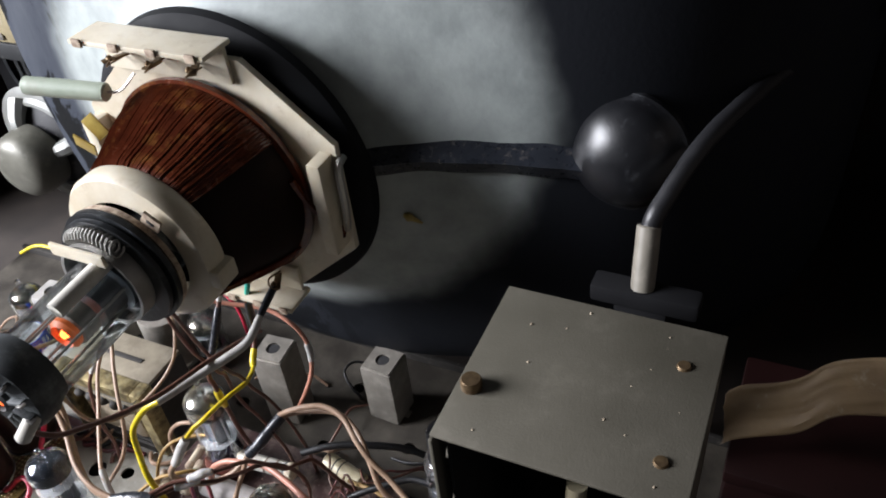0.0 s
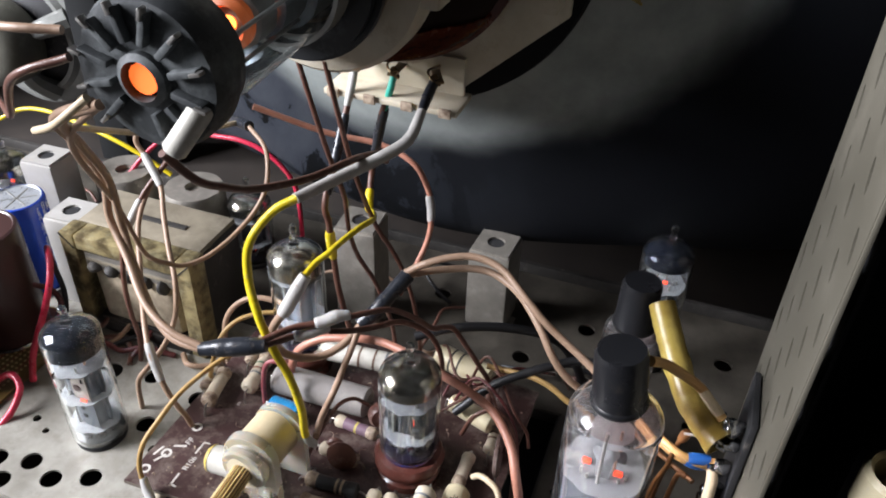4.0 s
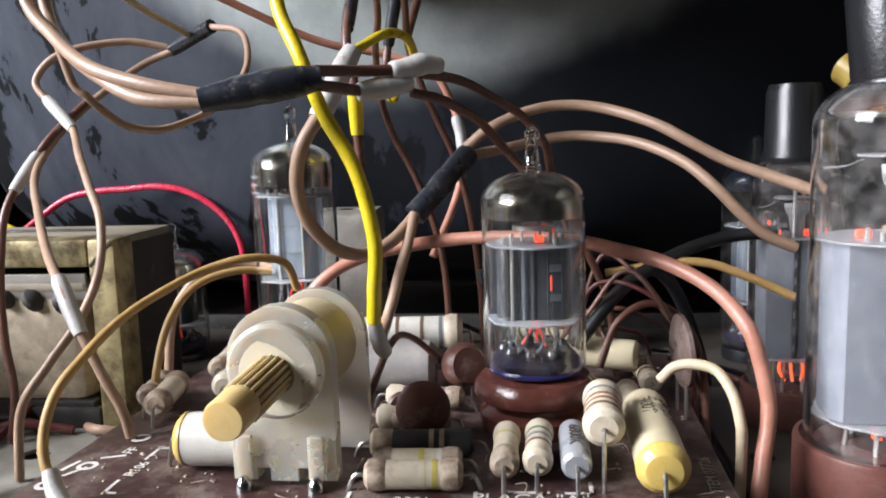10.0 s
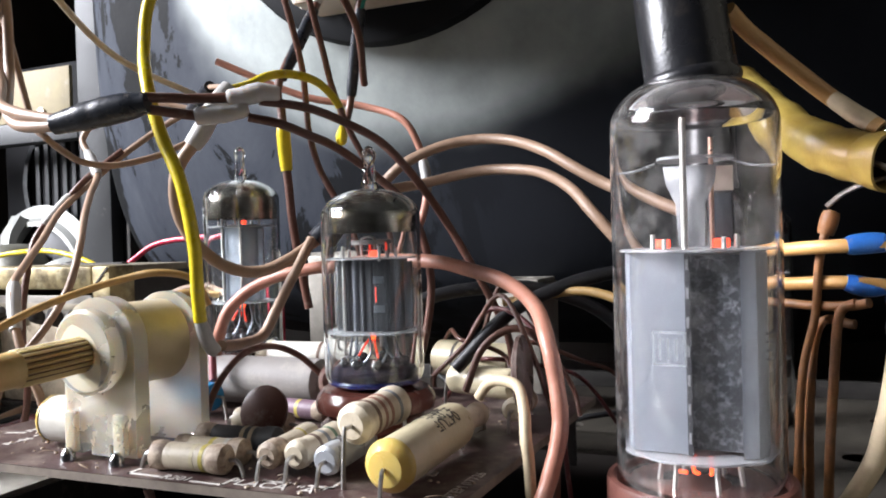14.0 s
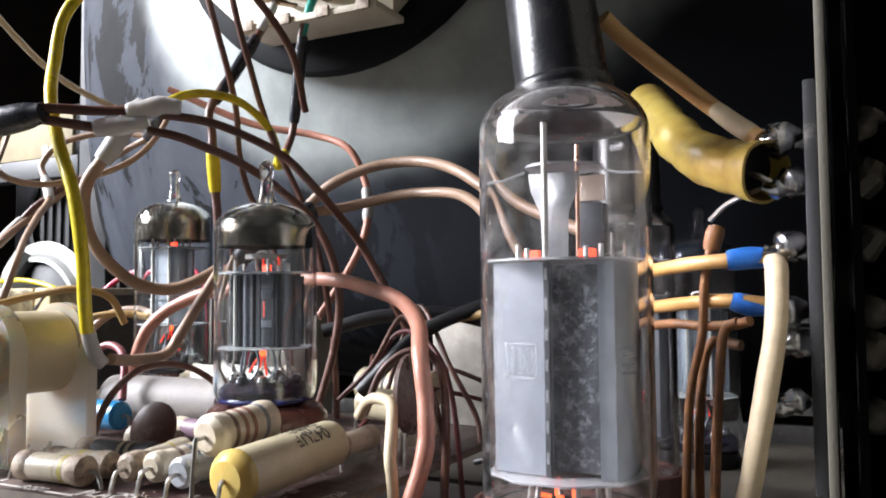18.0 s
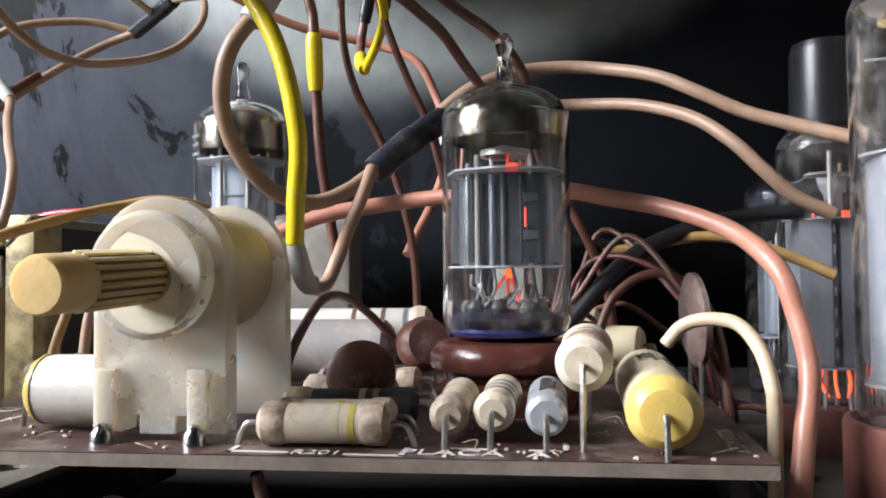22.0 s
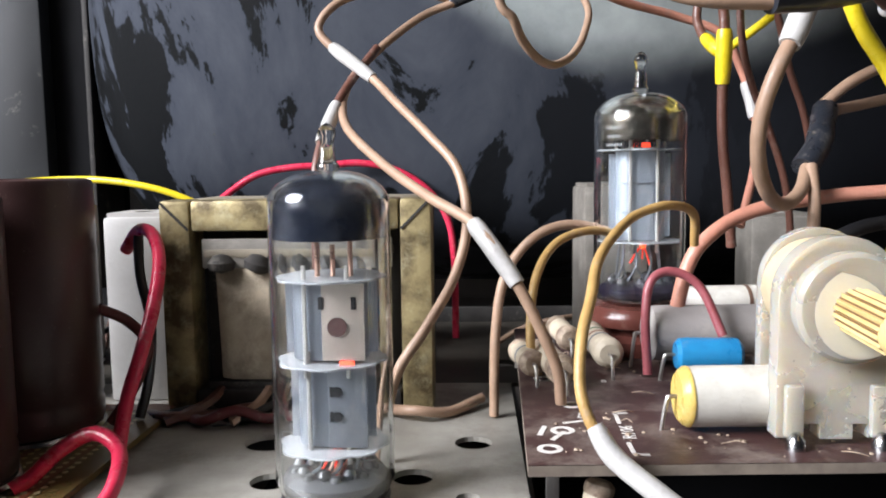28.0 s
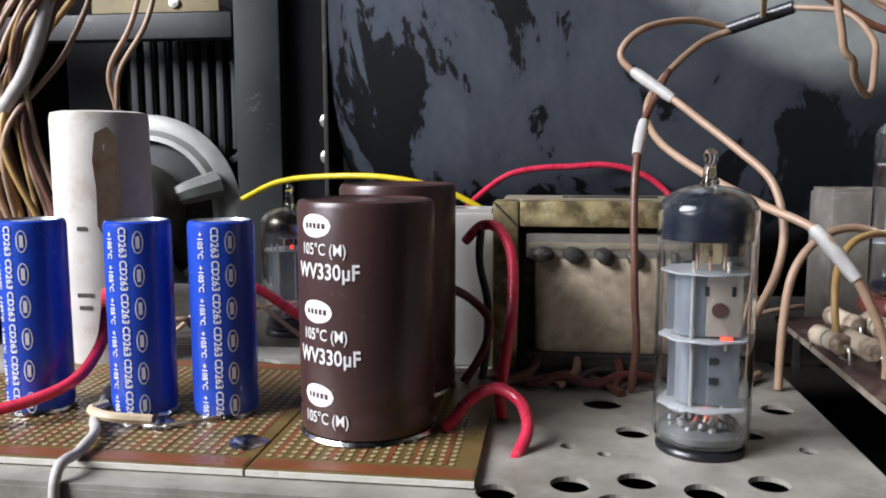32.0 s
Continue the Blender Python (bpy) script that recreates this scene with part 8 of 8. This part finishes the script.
wire("maroon_supply_wire", "dark maroon wire behind the brown capacitors", "w_maroon", 0.0013,
     [(-0.1960, 0.0200, 0.0150), (-0.1917, 0.0230, 0.0125), (-0.1873, 0.0260, 0.0092), (-0.1824, 0.0250, 0.0041), (-0.1824, 0.0210, -0.0014), (-0.1850, 0.0190, -0.0073), (-0.1890, 0.0180, -0.0133)])
wire("black_supply_wire", "thin black wire beside the red one", "w_black", 0.0012,
     [(-0.1850, 0.0290, 0.0315), (-0.1855, 0.0300, 0.0200), (-0.1830, 0.0290, 0.0080), (-0.1830, 0.0260, -0.0050), (-0.184, 0.022, -0.0135)])
wire("red_supply_wire", "red wire curving over the strip board edge", "w_red", 0.0015,
     [(-0.3150, -0.0420, -0.0105), (-0.3040, -0.0360, -0.0105), (-0.2920, -0.0290, -0.0085), (-0.2835, -0.0220, -0.0045), (-0.2818, -0.0130, 0.0020), (-0.2838, -0.0060, 0.0090), (-0.2900, 0.0050, 0.0130)], group="red supply wires")
wire("red_supply_wire", "red wire between the blue capacitors", "w_red", 0.0014,
     [(-0.2600, 0.0050, 0.0150), (-0.2480, 0.0080, 0.0150), (-0.2350, 0.0120, 0.0060), (-0.2290, 0.0120, 0.0050), (-0.2230, 0.0150, 0.0120)], group="red supply wires")
wire("grey_wire", "whitish wire crossing the strip board and hanging over its edge", "w_white", 0.0012,
     [(-0.2864, -0.0030, -0.0126), (-0.2800, -0.0160, -0.0124), (-0.2740, -0.0300, -0.0122), (-0.2690, -0.0380, -0.0120), (-0.2668, -0.0480, -0.0128), (-0.2662, -0.0575, -0.0145), (-0.2664, -0.0590, -0.0350)])
wire("sagging_wire", "dark brown wire from the picture tube socket sagging past the yoke", "w_brown", 0.0011,
     [(-0.0380, -0.0545, 0.1560), (-0.0356, -0.0474, 0.1454), (-0.0349, -0.0383, 0.1385), (-0.0342, -0.0282, 0.1321), (-0.0310, -0.0190, 0.1290), (-0.0280, -0.0060, 0.1250), (-0.0260, 0.0200, 0.1180), (-0.0280, 0.0450, 0.1060), (-0.0350, 0.0620, 0.0920)], group="socket wires")
random.seed(31)
for k, (m, rows) in enumerate((
        ("w_tan", [(-0.0560, -0.0560, 0.1820), (-0.0700, -0.0585, 0.1815), (-0.0950, -0.0480, 0.1760), (-0.1350, -0.0150, 0.1600), (-0.1900, 0.0200, 0.1500), (-0.2700, 0.0500, 0.1550), (-0.3400, 0.0660, 0.1850)]),
        ("w_brown", [(-0.0560, -0.0560, 0.1760), (-0.0720, -0.0580, 0.1690), (-0.1000, -0.0380, 0.1450), (-0.1500, 0.0000, 0.1250), (-0.2200, 0.0400, 0.1300), (-0.3000, 0.0620, 0.1600), (-0.3450, 0.0680, 0.1950)]),
        ("w_cream", [(-0.0540, -0.0560, 0.1670), (-0.0640, -0.0575, 0.1590), (-0.0800, -0.0490, 0.1500), (-0.0960, -0.0250, 0.1360), (-0.1040, 0.0050, 0.1180), (-0.1060, 0.0320, 0.1030), (-0.1000, 0.0630, 0.0945)]))):
    wire("socket_lead", ("tan", "brown", "cream")[k] + " lead running off from the picture tube socket", m, 0.0010, rows, group="socket leads")
for k in range(18):
    s = random.uniform(-0.017, 0.017)
    c = random.uniform(-0.016, 0.016)
    j = random.uniform(-0.012, 0.012)
    wire("side_bundle_wire", "old tan wire in a bundle hanging at the cabinet side", random.choice(("w_tan", "w_ochre", "w_tan", "w_brown", "w_brown")), random.uniform(0.0010, 0.0017),
         [(-0.392 + s, 0.134 + c, 0.30), (-0.396 + s, 0.136 - c, 0.20), (-0.388 + s + 0.010 * random.random(), 0.134 + c, 0.145), (-0.398 + 0.8 * s + j, 0.130 + c, 0.100), (-0.412 + s, 0.132 - 0.5 * c, 0.060), (-0.406 + 1.2 * s - j, 0.130, 0.015), (-0.402 + s, 0.130, -0.0155)], group="side bundle")
wire("side_bundle_wire", "whitish sheathed cable at the cabinet side", "w_white", 0.0032,
     [(-0.378, 0.124, 0.30), (-0.380, 0.126, 0.165), (-0.382, 0.128, 0.128), (-0.394, 0.128, 0.092), (-0.414, 0.130, 0.066), (-0.436, 0.135, 0.04)], group="side bundle")
for k in range(2):
    wire("speaker_lead", "reddish tan lead to the speaker", "w_tan", 0.0014, [(-0.372 + 0.008 * k, 0.20, 0.16), (-0.378 + 0.008 * k, 0.19, 0.12), (-0.392 + 0.006 * k, 0.19, 0.095), (-0.392, 0.195, 0.075)], group="speaker leads")
wire("black_cable", "thick black cable lying behind the board", "w_black", 0.0019,
     [(-0.0150, 0.0430, 0.0250), (0.0, 0.0500, 0.0290), (0.0200, 0.0580, 0.0290), (0.0380, 0.0680, 0.0200), (0.0480, 0.0760, 0.0), (0.052, 0.078, -0.0155)], group="black cables")
wire("black_cable", "thick black cable rising towards the booster tube", "w_black", 0.0017,
     [(0.0100, 0.0220, 0.0120), (0.0220, 0.0280, 0.0250), (0.0360, 0.0350, 0.0320), (0.0500, 0.0430, 0.0350), (0.0620, 0.0440, 0.0360)], group="black cables")
for k in range(3):
    y = 0.022 + 0.006 * k
    wire("background_lead", "thin reddish brown lead among the parts behind the glowing tube", ("w_brown", "w_maroon", "w_brown")[k], 0.0006,
         [(0.004 + 0.003 * k, y, 0.010), (0.012 + 0.003 * k, y + 0.002, 0.018 + 0.007 * k), (0.022 + 0.005 * k, y - 0.004 * k, 0.030 - 0.006 * k), (0.032 + 0.003 * k, y - 0.008, 0.018 - 0.005 * k), (0.038 + 0.001 * k, y - 0.010, -0.0155 if k % 2 else 0.002)], group="background leads")
wire("brown_arch", "brown wire arched over small resistors", "w_brown", 0.0009, [(0.0150, 0.0160, 0.0080), (0.0190, 0.0175, 0.0180), (0.0260, 0.0190, 0.0225), (0.0330, 0.0170, 0.0200), (0.0375, 0.0120, 0.0100), (0.0385, 0.0080, -0.0155)])
random.seed(77)
for k in range(3):   # thin tangle between the board and the back of the chassis
    x, y = 0.004 + 0.009 * k + random.uniform(-0.004, 0.004), 0.036 + random.uniform(-0.008, 0.014)
    top = random.uniform(0.012, 0.034)
    q = random.choice((-1, 1))
    wire("tangle_lead", "thin " + ("dark brown", "maroon")[k % 2] + " lead tangled behind the board", ("w_brown", "w_maroon")[k % 2], 0.0006,
         [(x - 0.014 * q, y - 0.004, 0.0005 if x - 0.014 * q < 0.034 else -0.0155), (x - 0.010 * q, y + 0.006, 0.7 * top), (x, y + random.uniform(-0.004, 0.010), top), (x + 0.010 * q, y + random.uniform(0.0, 0.016), top * random.uniform(0.5, 1.0)), (x + 0.018 * q, y + 0.022, 0.2 * top), (x + 0.024 * q, 0.068 + random.uniform(0, 0.02), -0.0155)], group="tangled leads")
# wires hanging below the board
for k, (m, rows) in enumerate((
        ("w_brown", [(-0.0300, -0.0380, -0.0030), (-0.0280, -0.0360, -0.0120), (-0.0220, -0.0330, -0.0190), (-0.0100, -0.0300, -0.0210), (0.0050, -0.0280, -0.0190), (0.0200, -0.0250, -0.0220), (0.0380, -0.0220, -0.0280), (0.0600, -0.0200, -0.0300)]),
        ("w_grey", [(-0.0480, -0.0380, -0.0120), (-0.0430, -0.0400, -0.0130), (-0.0380, -0.0390, -0.0180), (-0.0365, -0.0370, -0.0300), (-0.0370, -0.0360, -0.0530)]),
        ("w_maroon", [(-0.0600, -0.0250, -0.0280), (-0.0300, -0.0230, -0.0320), (0.0, -0.0240, -0.0300), (0.0300, -0.0210, -0.0330), (0.0440, -0.0200, -0.0380)]))):
    wire("hanging_wire", ("brown", "grey", "maroon")[k] + " wire sagging in the dark below the board", m, 0.0009, rows, group="hanging wires")
tagged(put("white_scrap", block((0.009, 0.005, 0.0022), (-0.0215, -0.0300, -0.0132), 0.0006, rot=Matrix.Rotation(-0.3, 4, "Y")), "w_white"), "whitish plastic part soldered below the board", "plastic part")
random.seed(8)
bm = bmesh.new()
for k in range(46):
    x, y = random.uniform(-0.08, 0.03), random.uniform(-0.036, 0.03)
    lathe([(0, 0), (0.0011, 0.0), (0.0008, -0.001), (0.0002, -0.0019), (0, -0.002)], 7, bm, Matrix.Translation((x, y, -0.0018)))
tagged(put("solder_joints", bm, "solder"), "dull solder joints under the board", "solder", kind="stuff")
# old wires lying on the chassis round the transformer
for k, (m, rows) in enumerate((
        ("w_brown", [(-0.1850, 0.0300, -0.0150), (-0.1780, 0.0240, -0.0138), (-0.1680, 0.0260, -0.0140), (-0.1580, 0.0290, -0.0130), (-0.1500, 0.0270, -0.0145), (-0.1440, 0.0180, -0.0152)]),
        ("w_maroon", [(-0.1760, 0.0310, -0.0145), (-0.1690, 0.0220, -0.0142), (-0.1610, 0.0230, -0.0120), (-0.1520, 0.0230, -0.0140), (-0.1420, 0.0270, -0.0120), (-0.1280, 0.0300, -0.0148)]),
        ("w_black", [(-0.1820, 0.0250, -0.0148), (-0.1720, 0.0290, -0.0135), (-0.1600, 0.0240, -0.0143), (-0.1500, 0.0310, -0.0120), (-0.1380, 0.0310, -0.0140)]),
        ("w_tan", [(-0.1250, 0.0320, -0.0145), (-0.1180, 0.0260, -0.0130), (-0.1100, 0.0300, -0.0145), (-0.1020, 0.0400, -0.0140)]))):
    wire("chassis_wire", ("dusty brown", "maroon", "black", "tan")[k] + " wire lying on the chassis by the transformer", m, 0.0013, rows, group="chassis wires")
# old wires and lint lying about the back of the chassis
random.seed(93)
for k in range(14):
    x, y = (random.uniform(-0.31, -0.19), random.uniform(0.075, 0.135)) if k < 8 else (random.uniform(-0.05, 0.05), random.uniform(0.072, 0.115))
    a, rise = random.uniform(0, 6.28), random.uniform(0.004, 0.016)
    rows = [(x, y, CZ + 0.001)]
    for q in range(5):
        a += random.uniform(-0.9, 0.9)
        x, y = x + 0.011 * math.cos(a), min(0.15, max(0.066, y + 0.009 * math.sin(a)))
        rows.append((x, y, CZ + 0.001 + rise * math.sin(math.pi * (q + 1) / 5)))
    tone = ("dusty tan", "brown", "blackened")[k % 3]
    wire("stray_wire", tone + " wire lying slack on the back of the chassis", ("w_tan", "w_brown", "w_black")[k % 3], random.uniform(0.0007, 0.0011), rows, group="stray wires")
